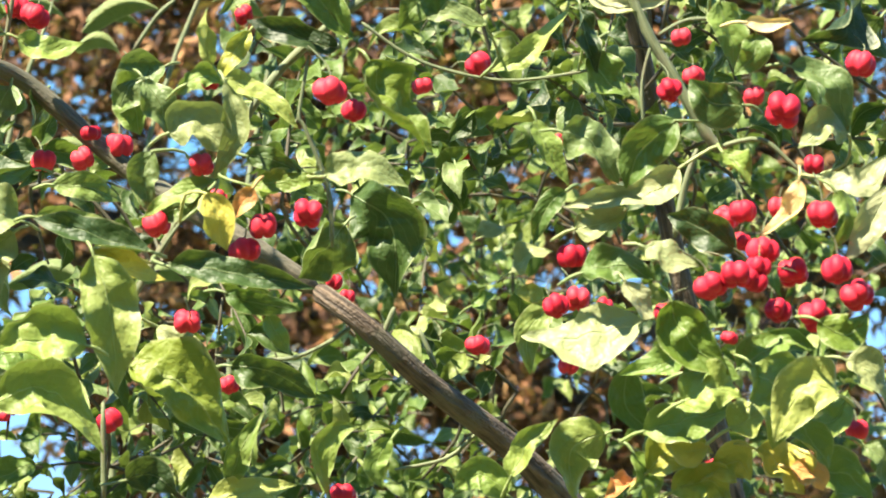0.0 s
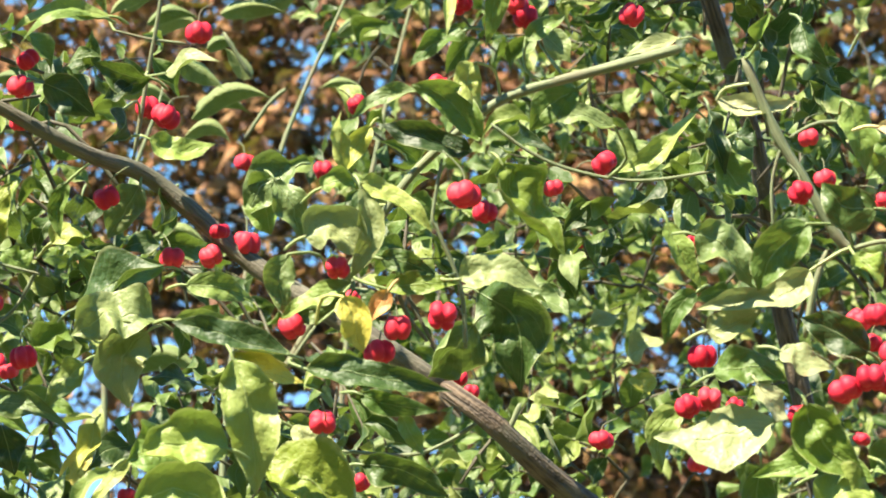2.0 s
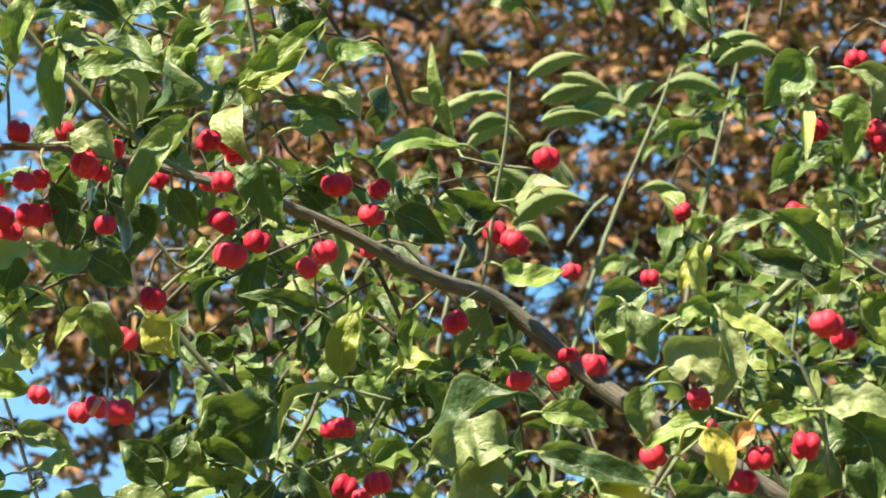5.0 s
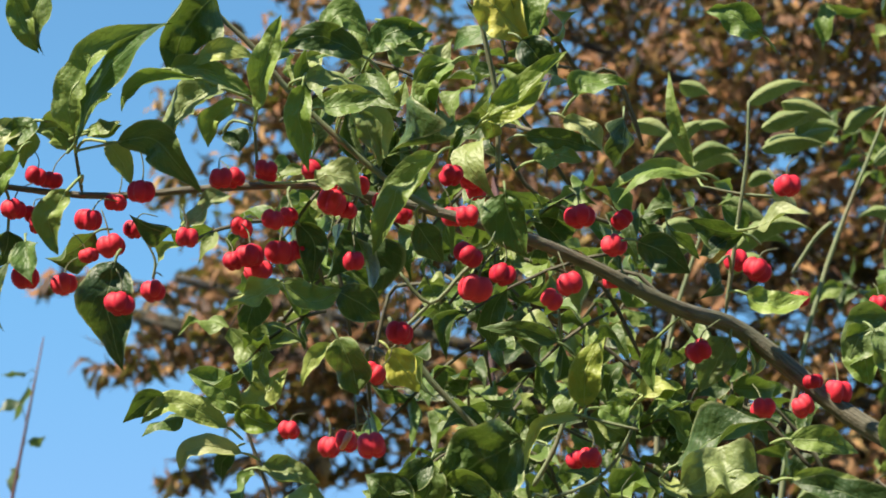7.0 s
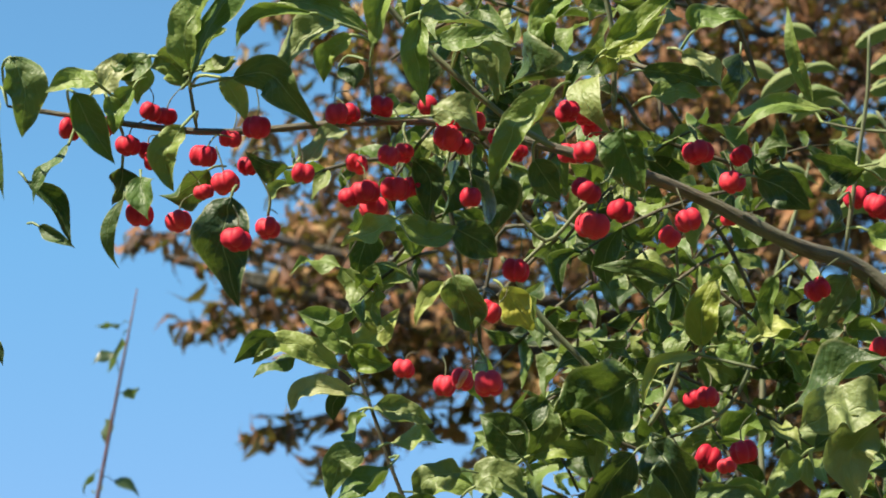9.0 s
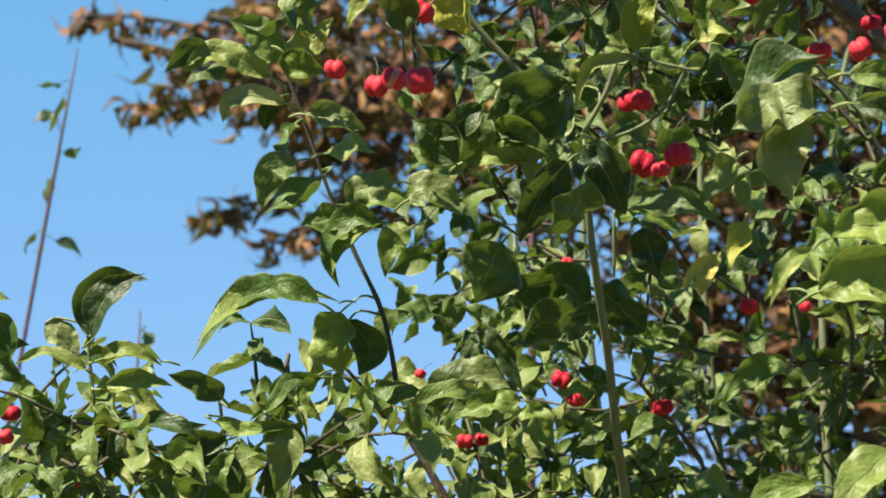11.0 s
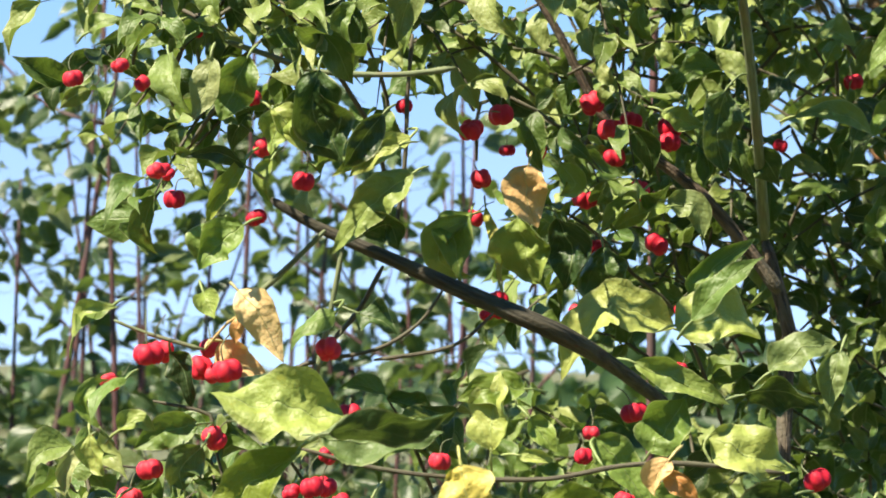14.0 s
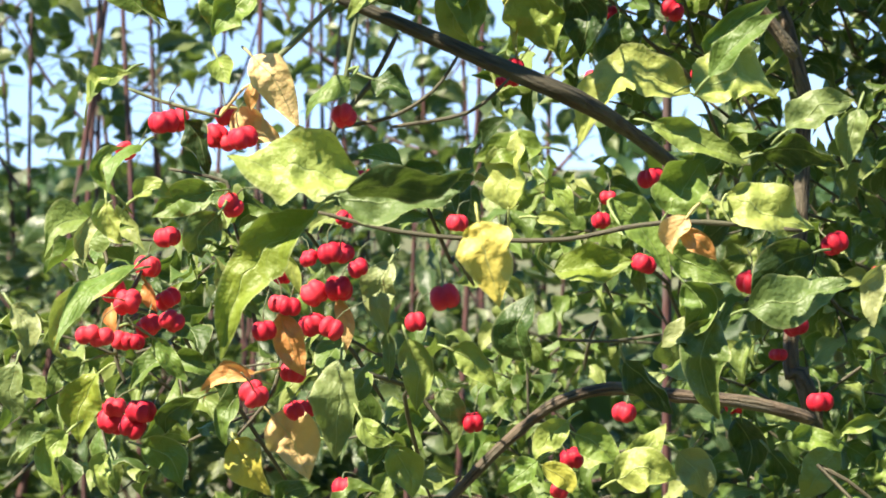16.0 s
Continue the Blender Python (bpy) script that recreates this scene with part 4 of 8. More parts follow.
branch([(-0.081, 1.072, 1.881), (-0.086, 1.075, 1.868), (-0.094, 1.079, 1.855)], 0.0009, 0.0011)
branch([(-0.219, 0.946, 2.024), (-0.209, 0.951, 2.010), (-0.196, 0.955, 1.998), (-0.182, 0.961, 1.982), (-0.165, 0.967, 1.966), (-0.144, 0.974, 1.949), (-0.127, 0.978, 1.939)], 0.0008, 0.0013)
twig([(-0.194, 0.955, 1.966), (-0.193, 0.960, 1.947)], 0.0006, 0.0008)
twig([(-0.261, 0.952, 1.960), (-0.258, 0.958, 1.941)], 0.0006, 0.0008)
twig([(-0.221, 0.961, 1.938), (-0.220, 0.964, 1.931)], 0.0004, 0.0006)
twig([(-0.237, 0.974, 1.929), (-0.233, 0.976, 1.921), (-0.234, 0.978, 1.914)], 0.0004, 0.0006)
twig([(-0.160, 1.005, 1.876), (-0.159, 1.010, 1.862)], 0.0004, 0.0006)
brown_twig([(-0.224, 1.162, 1.908), (-0.214, 1.168, 1.881), (-0.205, 1.174, 1.855), (-0.193, 1.181, 1.827), (-0.181, 1.187, 1.801), (-0.175, 1.194, 1.770)], 0.0007, 0.0012)
brown_twig([(-0.249, 1.169, 1.766), (-0.245, 1.175, 1.741), (-0.235, 1.180, 1.717)], 0.0007, 0.0010)
twig([(-0.304, 1.160, 1.796), (-0.303, 1.163, 1.777), (-0.301, 1.167, 1.759)], 0.0007, 0.0010)
brown_twig([(-0.119, 1.322, 1.860), (-0.106, 1.324, 1.853), (-0.092, 1.325, 1.852)], 0.0008, 0.0008)
brown_twig([(-0.106, 1.358, 1.786), (-0.087, 1.360, 1.785), (-0.068, 1.360, 1.790)], 0.0008, 0.0008)
brown_twig([(-0.074, 1.230, 1.876), (-0.081, 1.231, 1.867), (-0.093, 1.232, 1.860)], 0.0008, 0.0010)
brown_twig([(-0.215, 1.239, 1.783), (-0.200, 1.241, 1.782), (-0.180, 1.244, 1.770)], 0.0008, 0.0008)
brown_twig([(-0.015, 1.370, 1.859), (-0.018, 1.377, 1.823)], 0.0006, 0.0008)
brown_twig([(-0.063, 1.295, 1.809), (-0.034, 1.298, 1.802), (-0.000, 1.301, 1.798)], 0.0008, 0.0011)
branch([(-0.183, 1.297, 1.772), (-0.164, 1.301, 1.741), (-0.146, 1.305, 1.707), (-0.125, 1.309, 1.689), (-0.099, 1.313, 1.669), (-0.078, 1.317, 1.645), (-0.062, 1.320, 1.624)], 0.0016, 0.0034)
brown_twig([(-0.213, 1.292, 1.795), (-0.198, 1.294, 1.784), (-0.183, 1.297, 1.772)], 0.0011, 0.0013)
brown_twig([(-0.171, 1.296, 1.793), (-0.180, 1.297, 1.770)], 0.0011, 0.0013)
twig([(-0.293, 1.149, 1.721), (-0.274, 1.151, 1.715), (-0.255, 1.154, 1.709), (-0.223, 1.157, 1.708), (-0.198, 1.159, 1.711)], 0.0012, 0.0012)
thick("side_branch", [(-0.274, 1.156, 1.656, 0.0017), (-0.255, 1.159, 1.645, 0.0023), (-0.227, 1.162, 1.633, 0.0029), (-0.190, 1.167, 1.617, 0.0036), (-0.155, 1.172, 1.602, 0.0042), (-0.136, 1.220, 1.590, 0.0034), (-0.112, 1.300, 1.570, 0.0030)], SHADED_LIMB_BARK, 10)
twig([(-0.250, 1.149, 1.643), (-0.265, 1.149, 1.628), (-0.277, 1.149, 1.617)], 0.0012, 0.0014)
twig([(-0.240, 1.131, 1.636), (-0.246, 1.133, 1.604), (-0.253, 1.135, 1.575)], 0.0011, 0.0014)
brown_twig([(-0.202, 1.156, 1.619), (-0.212, 1.156, 1.605), (-0.230, 1.155, 1.594), (-0.258, 1.153, 1.588), (-0.286, 1.152, 1.574)], 0.0007, 0.0009)
brown_twig([(-0.181, 1.159, 1.610), (-0.198, 1.158, 1.596), (-0.230, 1.156, 1.590)], 0.0007, 0.0009)
brown_twig([(-0.217, 1.166, 1.726), (-0.219, 1.168, 1.700), (-0.220, 1.170, 1.672), (-0.224, 1.172, 1.642)], 0.0009, 0.0009)
twig([(-0.321, 1.075, 1.604), (-0.308, 1.077, 1.599), (-0.286, 1.079, 1.593)], 0.0007, 0.0009)
brown_twig([(-0.237, 1.005, 1.558), (-0.209, 1.008, 1.551), (-0.179, 1.012, 1.548), (-0.148, 1.015, 1.548), (-0.122, 1.018, 1.553), (-0.098, 1.021, 1.554), (-0.064, 1.024, 1.551)], 0.0008, 0.0010)
branch([(-0.211, 1.176, 1.431), (-0.192, 1.178, 1.451), (-0.178, 1.180, 1.464), (-0.163, 1.182, 1.475), (-0.141, 1.185, 1.481), (-0.113, 1.188, 1.478), (-0.082, 1.191, 1.475), (-0.056, 1.194, 1.468)], 0.0022, 0.0029)
brown_twig([(-0.161, 1.163, 1.503), (-0.140, 1.166, 1.502), (-0.119, 1.168, 1.505)], 0.0007, 0.0007)
brown_twig([(-0.231, 1.189, 1.630), (-0.241, 1.188, 1.611), (-0.251, 1.186, 1.599)], 0.0010, 0.0012)
brown_twig([(-0.306, 1.079, 1.573), (-0.284, 1.081, 1.568), (-0.286, 1.081, 1.560)], 0.0007, 0.0009)
brown_twig([(-0.322, 1.074, 1.490), (-0.326, 1.074, 1.501), (-0.324, 1.075, 1.516), (-0.316, 1.076, 1.534)], 0.0007, 0.0009)
brown_twig([(-0.283, 1.098, 1.468), (-0.270, 1.100, 1.484), (-0.265, 1.101, 1.500)], 0.0007, 0.0009)

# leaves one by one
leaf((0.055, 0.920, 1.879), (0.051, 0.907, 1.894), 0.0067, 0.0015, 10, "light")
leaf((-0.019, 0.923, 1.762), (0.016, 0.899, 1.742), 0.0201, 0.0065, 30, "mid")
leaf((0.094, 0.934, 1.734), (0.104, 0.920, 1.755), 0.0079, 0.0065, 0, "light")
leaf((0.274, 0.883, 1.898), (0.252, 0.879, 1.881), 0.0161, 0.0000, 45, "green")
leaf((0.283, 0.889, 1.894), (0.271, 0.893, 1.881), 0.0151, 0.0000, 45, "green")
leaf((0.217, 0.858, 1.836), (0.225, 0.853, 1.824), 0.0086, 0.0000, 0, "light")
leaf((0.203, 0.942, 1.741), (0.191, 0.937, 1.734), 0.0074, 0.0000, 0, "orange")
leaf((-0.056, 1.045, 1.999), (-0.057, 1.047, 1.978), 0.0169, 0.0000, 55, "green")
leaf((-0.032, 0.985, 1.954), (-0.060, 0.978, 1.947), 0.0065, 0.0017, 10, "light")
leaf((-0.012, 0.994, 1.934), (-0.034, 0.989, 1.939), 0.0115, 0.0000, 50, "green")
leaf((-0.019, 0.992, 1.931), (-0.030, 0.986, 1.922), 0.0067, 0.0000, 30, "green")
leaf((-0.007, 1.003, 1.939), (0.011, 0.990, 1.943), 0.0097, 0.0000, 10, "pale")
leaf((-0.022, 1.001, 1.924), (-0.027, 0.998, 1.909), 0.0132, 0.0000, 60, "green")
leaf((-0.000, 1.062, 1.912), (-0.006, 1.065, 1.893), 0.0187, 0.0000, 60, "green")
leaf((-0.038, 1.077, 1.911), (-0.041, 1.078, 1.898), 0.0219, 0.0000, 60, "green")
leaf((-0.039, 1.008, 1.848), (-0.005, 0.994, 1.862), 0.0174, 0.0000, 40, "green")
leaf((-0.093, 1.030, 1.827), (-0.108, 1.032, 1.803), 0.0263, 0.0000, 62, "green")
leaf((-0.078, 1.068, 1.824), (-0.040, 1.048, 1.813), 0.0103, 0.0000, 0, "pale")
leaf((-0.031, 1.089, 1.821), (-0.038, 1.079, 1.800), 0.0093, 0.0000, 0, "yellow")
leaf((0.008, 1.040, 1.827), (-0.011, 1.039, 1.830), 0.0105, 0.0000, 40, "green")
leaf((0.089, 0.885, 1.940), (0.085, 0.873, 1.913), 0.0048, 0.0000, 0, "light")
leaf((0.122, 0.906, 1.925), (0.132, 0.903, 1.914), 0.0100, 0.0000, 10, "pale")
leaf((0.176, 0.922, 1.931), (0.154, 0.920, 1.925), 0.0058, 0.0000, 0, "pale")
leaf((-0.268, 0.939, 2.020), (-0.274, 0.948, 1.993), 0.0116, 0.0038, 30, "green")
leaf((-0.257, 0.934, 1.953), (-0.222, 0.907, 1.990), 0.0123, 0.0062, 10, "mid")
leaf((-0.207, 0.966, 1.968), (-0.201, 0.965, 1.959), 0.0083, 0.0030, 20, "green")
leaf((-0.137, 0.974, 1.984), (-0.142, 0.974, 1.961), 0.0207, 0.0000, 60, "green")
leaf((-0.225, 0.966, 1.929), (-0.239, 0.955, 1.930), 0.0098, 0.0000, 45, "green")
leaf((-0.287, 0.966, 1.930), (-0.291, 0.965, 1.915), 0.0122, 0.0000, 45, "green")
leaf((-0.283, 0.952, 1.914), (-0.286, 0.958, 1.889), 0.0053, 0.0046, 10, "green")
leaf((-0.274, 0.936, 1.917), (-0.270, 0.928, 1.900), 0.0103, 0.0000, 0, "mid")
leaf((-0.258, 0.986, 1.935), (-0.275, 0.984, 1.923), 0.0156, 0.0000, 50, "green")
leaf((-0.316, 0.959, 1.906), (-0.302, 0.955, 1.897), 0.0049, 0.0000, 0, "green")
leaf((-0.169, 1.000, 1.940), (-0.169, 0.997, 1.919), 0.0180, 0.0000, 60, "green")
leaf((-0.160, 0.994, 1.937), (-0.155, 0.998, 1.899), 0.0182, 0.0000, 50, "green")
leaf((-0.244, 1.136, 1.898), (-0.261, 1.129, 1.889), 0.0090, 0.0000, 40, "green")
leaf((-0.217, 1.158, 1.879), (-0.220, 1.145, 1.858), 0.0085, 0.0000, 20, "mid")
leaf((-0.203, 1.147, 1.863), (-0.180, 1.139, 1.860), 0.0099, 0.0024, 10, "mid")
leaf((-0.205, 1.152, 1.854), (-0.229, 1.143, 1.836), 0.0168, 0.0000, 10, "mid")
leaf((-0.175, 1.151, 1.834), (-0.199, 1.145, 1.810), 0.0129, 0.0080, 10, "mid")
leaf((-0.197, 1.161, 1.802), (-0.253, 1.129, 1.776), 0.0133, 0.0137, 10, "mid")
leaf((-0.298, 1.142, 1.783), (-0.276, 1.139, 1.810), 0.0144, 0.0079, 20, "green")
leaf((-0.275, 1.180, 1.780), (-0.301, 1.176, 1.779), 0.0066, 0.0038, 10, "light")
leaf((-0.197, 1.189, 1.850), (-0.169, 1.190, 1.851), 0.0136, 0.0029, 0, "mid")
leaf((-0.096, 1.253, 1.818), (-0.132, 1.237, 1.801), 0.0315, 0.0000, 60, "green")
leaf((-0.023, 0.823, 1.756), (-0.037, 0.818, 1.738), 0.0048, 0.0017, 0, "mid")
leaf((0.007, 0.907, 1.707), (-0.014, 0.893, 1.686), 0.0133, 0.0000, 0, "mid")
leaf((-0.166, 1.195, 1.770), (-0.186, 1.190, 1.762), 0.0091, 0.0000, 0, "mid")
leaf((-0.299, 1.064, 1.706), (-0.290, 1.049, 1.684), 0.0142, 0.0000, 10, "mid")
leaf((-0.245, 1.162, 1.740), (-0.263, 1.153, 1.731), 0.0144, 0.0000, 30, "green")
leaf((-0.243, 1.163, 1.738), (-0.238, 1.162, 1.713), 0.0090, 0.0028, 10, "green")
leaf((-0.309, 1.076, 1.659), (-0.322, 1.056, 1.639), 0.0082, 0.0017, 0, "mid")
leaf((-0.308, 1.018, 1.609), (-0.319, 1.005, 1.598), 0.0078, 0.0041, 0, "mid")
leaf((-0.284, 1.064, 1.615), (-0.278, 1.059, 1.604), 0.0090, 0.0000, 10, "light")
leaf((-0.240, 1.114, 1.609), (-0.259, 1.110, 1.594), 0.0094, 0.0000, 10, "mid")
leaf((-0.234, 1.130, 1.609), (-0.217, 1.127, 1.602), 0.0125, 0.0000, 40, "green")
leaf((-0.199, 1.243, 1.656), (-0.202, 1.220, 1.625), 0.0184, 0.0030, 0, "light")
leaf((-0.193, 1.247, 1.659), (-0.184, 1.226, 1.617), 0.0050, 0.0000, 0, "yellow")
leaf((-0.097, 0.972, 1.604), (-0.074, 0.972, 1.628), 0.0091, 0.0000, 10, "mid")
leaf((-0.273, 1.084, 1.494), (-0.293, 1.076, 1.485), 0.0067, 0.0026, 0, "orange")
leaf((-0.317, 1.087, 1.529), (-0.313, 1.085, 1.517), 0.0063, 0.0000, 0, "orange")
leaf((-0.333, 1.098, 1.519), (-0.330, 1.093, 1.508), 0.0060, 0.0000, 0, "orange")
leaf((-0.312, 1.049, 1.537), (-0.336, 1.017, 1.506), 0.0088, 0.0042, 0, "light")
leaf((-0.308, 1.041, 1.582), (-0.317, 1.022, 1.566), 0.0079, 0.0029, 0, "light")
leaf((-0.075, 1.318, 1.765), (-0.054, 1.315, 1.773), 0.0100, 0.0032, 0, "mid")
leaf((-0.101, 1.305, 1.751), (-0.112, 1.296, 1.738), 0.0099, 0.0000, 0, "light")
leaf((-0.044, 1.322, 1.748), (-0.028, 1.310, 1.738), 0.0124, 0.0000, 0, "mid")
leaf((-0.013, 1.006, 1.709), (-0.037, 0.995, 1.692), 0.0076, 0.0036, 0, "mid")
leaf((-0.020, 1.319, 1.697), (-0.059, 1.312, 1.706), 0.0100, 0.0031, 10, "mid")
leaf((-0.123, 1.262, 1.668), (-0.143, 1.248, 1.648), 0.0086, 0.0000, 0, "mid")
leaf((-0.140, 1.269, 1.684), (-0.156, 1.265, 1.681), 0.0055, 0.0010, 0, "yellow")
leaf((-0.006, 1.378, 1.667), (-0.013, 1.367, 1.650), 0.0103, 0.0000, 0, "mid")
leaf((-0.036, 1.372, 1.675), (-0.059, 1.363, 1.672), 0.0074, 0.0022, 0, "mid")
leaf((-0.020, 1.382, 1.687), (-0.001, 1.374, 1.680), 0.0069, 0.0000, 0, "mid")
leaf((-0.364, 1.164, 1.772), (-0.340, 1.153, 1.763), 0.0108, 0.0000, 10, "mid")
leaf((-0.338, 1.155, 1.759), (-0.323, 1.153, 1.764), 0.0068, 0.0024, 0, "mid")
leaf((-0.328, 1.142, 1.760), (-0.308, 1.137, 1.749), 0.0088, 0.0014, 0, "mid")
leaf((-0.313, 1.138, 1.746), (-0.304, 1.134, 1.739), 0.0088, 0.0032, 0, "mid")
leaf((-0.301, 1.134, 1.737), (-0.291, 1.125, 1.725), 0.0129, 0.0000, 0, "mid")
leaf((-0.350, 1.145, 1.724), (-0.336, 1.141, 1.730), 0.0080, 0.0023, 0, "mid")
leaf((-0.337, 1.150, 1.738), (-0.320, 1.142, 1.733), 0.0068, 0.0000, 0, "mid")
leaf((-0.288, 1.158, 1.751), (-0.283, 1.158, 1.730), 0.0115, 0.0000, 20, "green")
leaf((-0.279, 1.156, 1.750), (-0.252, 1.146, 1.741), 0.0092, 0.0019, 20, "green")
leaf((-0.268, 1.135, 1.726), (-0.259, 1.129, 1.715), 0.0128, 0.0000, 0, "mid")
leaf((-0.210, 1.204, 1.778), (-0.237, 1.197, 1.758), 0.0073, 0.0034, 20, "green")
leaf((-0.322, 1.150, 1.725), (-0.333, 1.137, 1.714), 0.0094, 0.0000, 10, "mid")
leaf((-0.297, 1.146, 1.726), (-0.312, 1.138, 1.716), 0.0084, 0.0019, 0, "mid")
leaf((-0.345, 1.153, 1.749), (-0.353, 1.149, 1.734), 0.0088, 0.0000, 20, "green")
leaf((-0.166, 1.286, 1.819), (-0.182, 1.274, 1.821), 0.0119, 0.0016, 10, "mid")
leaf((-0.169, 1.307, 1.766), (-0.152, 1.293, 1.746), 0.0109, 0.0000, 0, "mid")
leaf((-0.112, 1.343, 1.805), (-0.124, 1.333, 1.809), 0.0099, 0.0000, 10, "mid")
leaf((-0.097, 1.344, 1.818), (-0.105, 1.333, 1.802), 0.0108, 0.0000, 0, "mid")
leaf((-0.094, 1.339, 1.794), (-0.106, 1.330, 1.789), 0.0107, 0.0000, 0, "mid")
leaf((-0.064, 1.365, 1.804), (-0.074, 1.361, 1.814), 0.0099, 0.0000, 0, "mid")
leaf((-0.054, 1.346, 1.805), (-0.062, 1.334, 1.789), 0.0089, 0.0000, 10, "mid")
leaf((-0.132, 1.315, 1.754), (-0.123, 1.308, 1.746), 0.0105, 0.0000, 0, "light")
leaf((-0.089, 1.316, 1.768), (-0.099, 1.309, 1.762), 0.0110, 0.0000, 0, "mid")
leaf((-0.088, 1.301, 1.726), (-0.112, 1.289, 1.719), 0.0108, 0.0021, 0, "mid")
leaf((-0.169, 1.302, 1.705), (-0.179, 1.292, 1.719), 0.0095, 0.0000, 10, "mid")
leaf((-0.041, 1.310, 1.730), (-0.034, 1.308, 1.741), 0.0085, 0.0016, 0, "mid")
leaf((-0.059, 1.346, 1.727), (-0.067, 1.341, 1.715), 0.0126, 0.0000, 40, "green")
leaf((-0.335, 0.962, 1.960), (-0.332, 0.963, 1.918), 0.0109, 0.0021, 15, "green")
leaf((-0.304, 0.951, 1.935), (-0.318, 0.946, 1.914), 0.0062, 0.0021, 20, "mid")
leaf((-0.321, 0.958, 1.923), (-0.305, 0.966, 1.900), 0.0082, 0.0021, 20, "green")
leaf((-0.343, 0.991, 1.873), (-0.334, 0.990, 1.861), 0.0052, 0.0013, 20, "green")
leaf((-0.099, 1.463, 2.018), (-0.118, 1.458, 1.999), 0.0127, 0.0000, 10, "green")
leaf((-0.120, 1.113, 1.940), (-0.101, 1.105, 1.936), 0.0075, 0.0000, 0, "mid")
leaf((-0.033, 1.111, 1.896), (-0.044, 1.105, 1.889), 0.0082, 0.0000, 0, "mid")
leaf((-0.030, 1.106, 1.877), (-0.041, 1.099, 1.892), 0.0093, 0.0000, 20, "mid")
leaf((-0.178, 1.548, 2.010), (-0.146, 1.537, 2.002), 0.0116, 0.0026, 0, "green")
leaf((0.167, 0.938, 1.929), (0.157, 0.932, 1.929), 0.0081, 0.0000, 10, "pale")
leaf((0.195, 0.929, 1.898), (0.202, 0.924, 1.893), 0.0087, 0.0000, 20, "green")
leaf((0.192, 0.877, 1.914), (0.195, 0.870, 1.924), 0.0052, 0.0000, 0, "light")
leaf((0.219, 0.921, 1.938), (0.226, 0.917, 1.920), 0.0107, 0.0000, 40, "green")
leaf((0.227, 0.873, 1.918), (0.230, 0.865, 1.925), 0.0077, 0.0000, 10, "pale")
leaf((0.221, 1.292, 1.893), (0.240, 1.285, 1.903), 0.0122, 0.0022, 0, "pale")
leaf((0.238, 1.352, 1.900), (0.242, 1.346, 1.887), 0.0128, 0.0000, 0, "yellow")
leaf((0.202, 1.297, 1.877), (0.213, 1.287, 1.881), 0.0083, 0.0000, 0, "light")
leaf((0.154, 1.155, 1.893), (0.170, 1.145, 1.881), 0.0100, 0.0000, 20, "pale")
leaf((0.227, 1.348, 1.929), (0.210, 1.340, 1.918), 0.0103, 0.0000, 10, "pale")
leaf((0.187, 1.243, 1.933), (0.187, 1.230, 1.914), 0.0119, 0.0000, 0, "pale")
leaf((0.213, 1.327, 1.947), (0.228, 1.324, 1.940), 0.0090, 0.0000, 20, "green")
leaf((0.180, 1.257, 1.890), (0.173, 1.248, 1.899), 0.0096, 0.0000, 10, "light")

# larger leaves laid along their bent midribs; 'green' ones carry shade in their colour
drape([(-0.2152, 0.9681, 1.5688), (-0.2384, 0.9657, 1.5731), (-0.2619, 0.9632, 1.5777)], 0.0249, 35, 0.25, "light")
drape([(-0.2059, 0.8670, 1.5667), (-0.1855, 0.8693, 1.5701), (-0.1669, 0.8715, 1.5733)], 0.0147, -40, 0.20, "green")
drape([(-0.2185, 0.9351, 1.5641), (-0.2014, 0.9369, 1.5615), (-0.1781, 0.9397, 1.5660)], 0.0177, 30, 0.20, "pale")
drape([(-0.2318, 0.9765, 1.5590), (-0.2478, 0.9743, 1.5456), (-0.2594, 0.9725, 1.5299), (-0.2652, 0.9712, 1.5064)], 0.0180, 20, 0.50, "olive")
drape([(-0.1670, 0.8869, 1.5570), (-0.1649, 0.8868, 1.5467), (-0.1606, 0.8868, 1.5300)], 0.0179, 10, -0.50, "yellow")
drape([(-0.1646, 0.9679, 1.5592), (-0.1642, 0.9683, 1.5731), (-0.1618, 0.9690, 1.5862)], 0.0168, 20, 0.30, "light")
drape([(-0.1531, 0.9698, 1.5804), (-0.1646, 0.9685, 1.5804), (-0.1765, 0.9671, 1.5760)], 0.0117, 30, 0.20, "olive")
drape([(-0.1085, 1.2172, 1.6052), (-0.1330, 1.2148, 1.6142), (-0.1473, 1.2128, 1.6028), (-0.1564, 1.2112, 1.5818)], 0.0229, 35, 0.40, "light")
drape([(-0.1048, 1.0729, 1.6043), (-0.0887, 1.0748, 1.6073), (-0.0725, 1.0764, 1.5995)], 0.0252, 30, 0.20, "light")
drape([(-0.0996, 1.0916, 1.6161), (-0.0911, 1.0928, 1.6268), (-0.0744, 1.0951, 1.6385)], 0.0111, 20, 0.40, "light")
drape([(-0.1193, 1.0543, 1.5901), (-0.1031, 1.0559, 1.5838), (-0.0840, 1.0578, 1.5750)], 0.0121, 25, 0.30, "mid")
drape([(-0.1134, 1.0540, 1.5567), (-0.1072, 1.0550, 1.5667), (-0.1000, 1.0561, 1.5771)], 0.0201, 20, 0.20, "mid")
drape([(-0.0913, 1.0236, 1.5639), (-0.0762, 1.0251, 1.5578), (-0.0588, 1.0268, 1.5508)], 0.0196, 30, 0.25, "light")
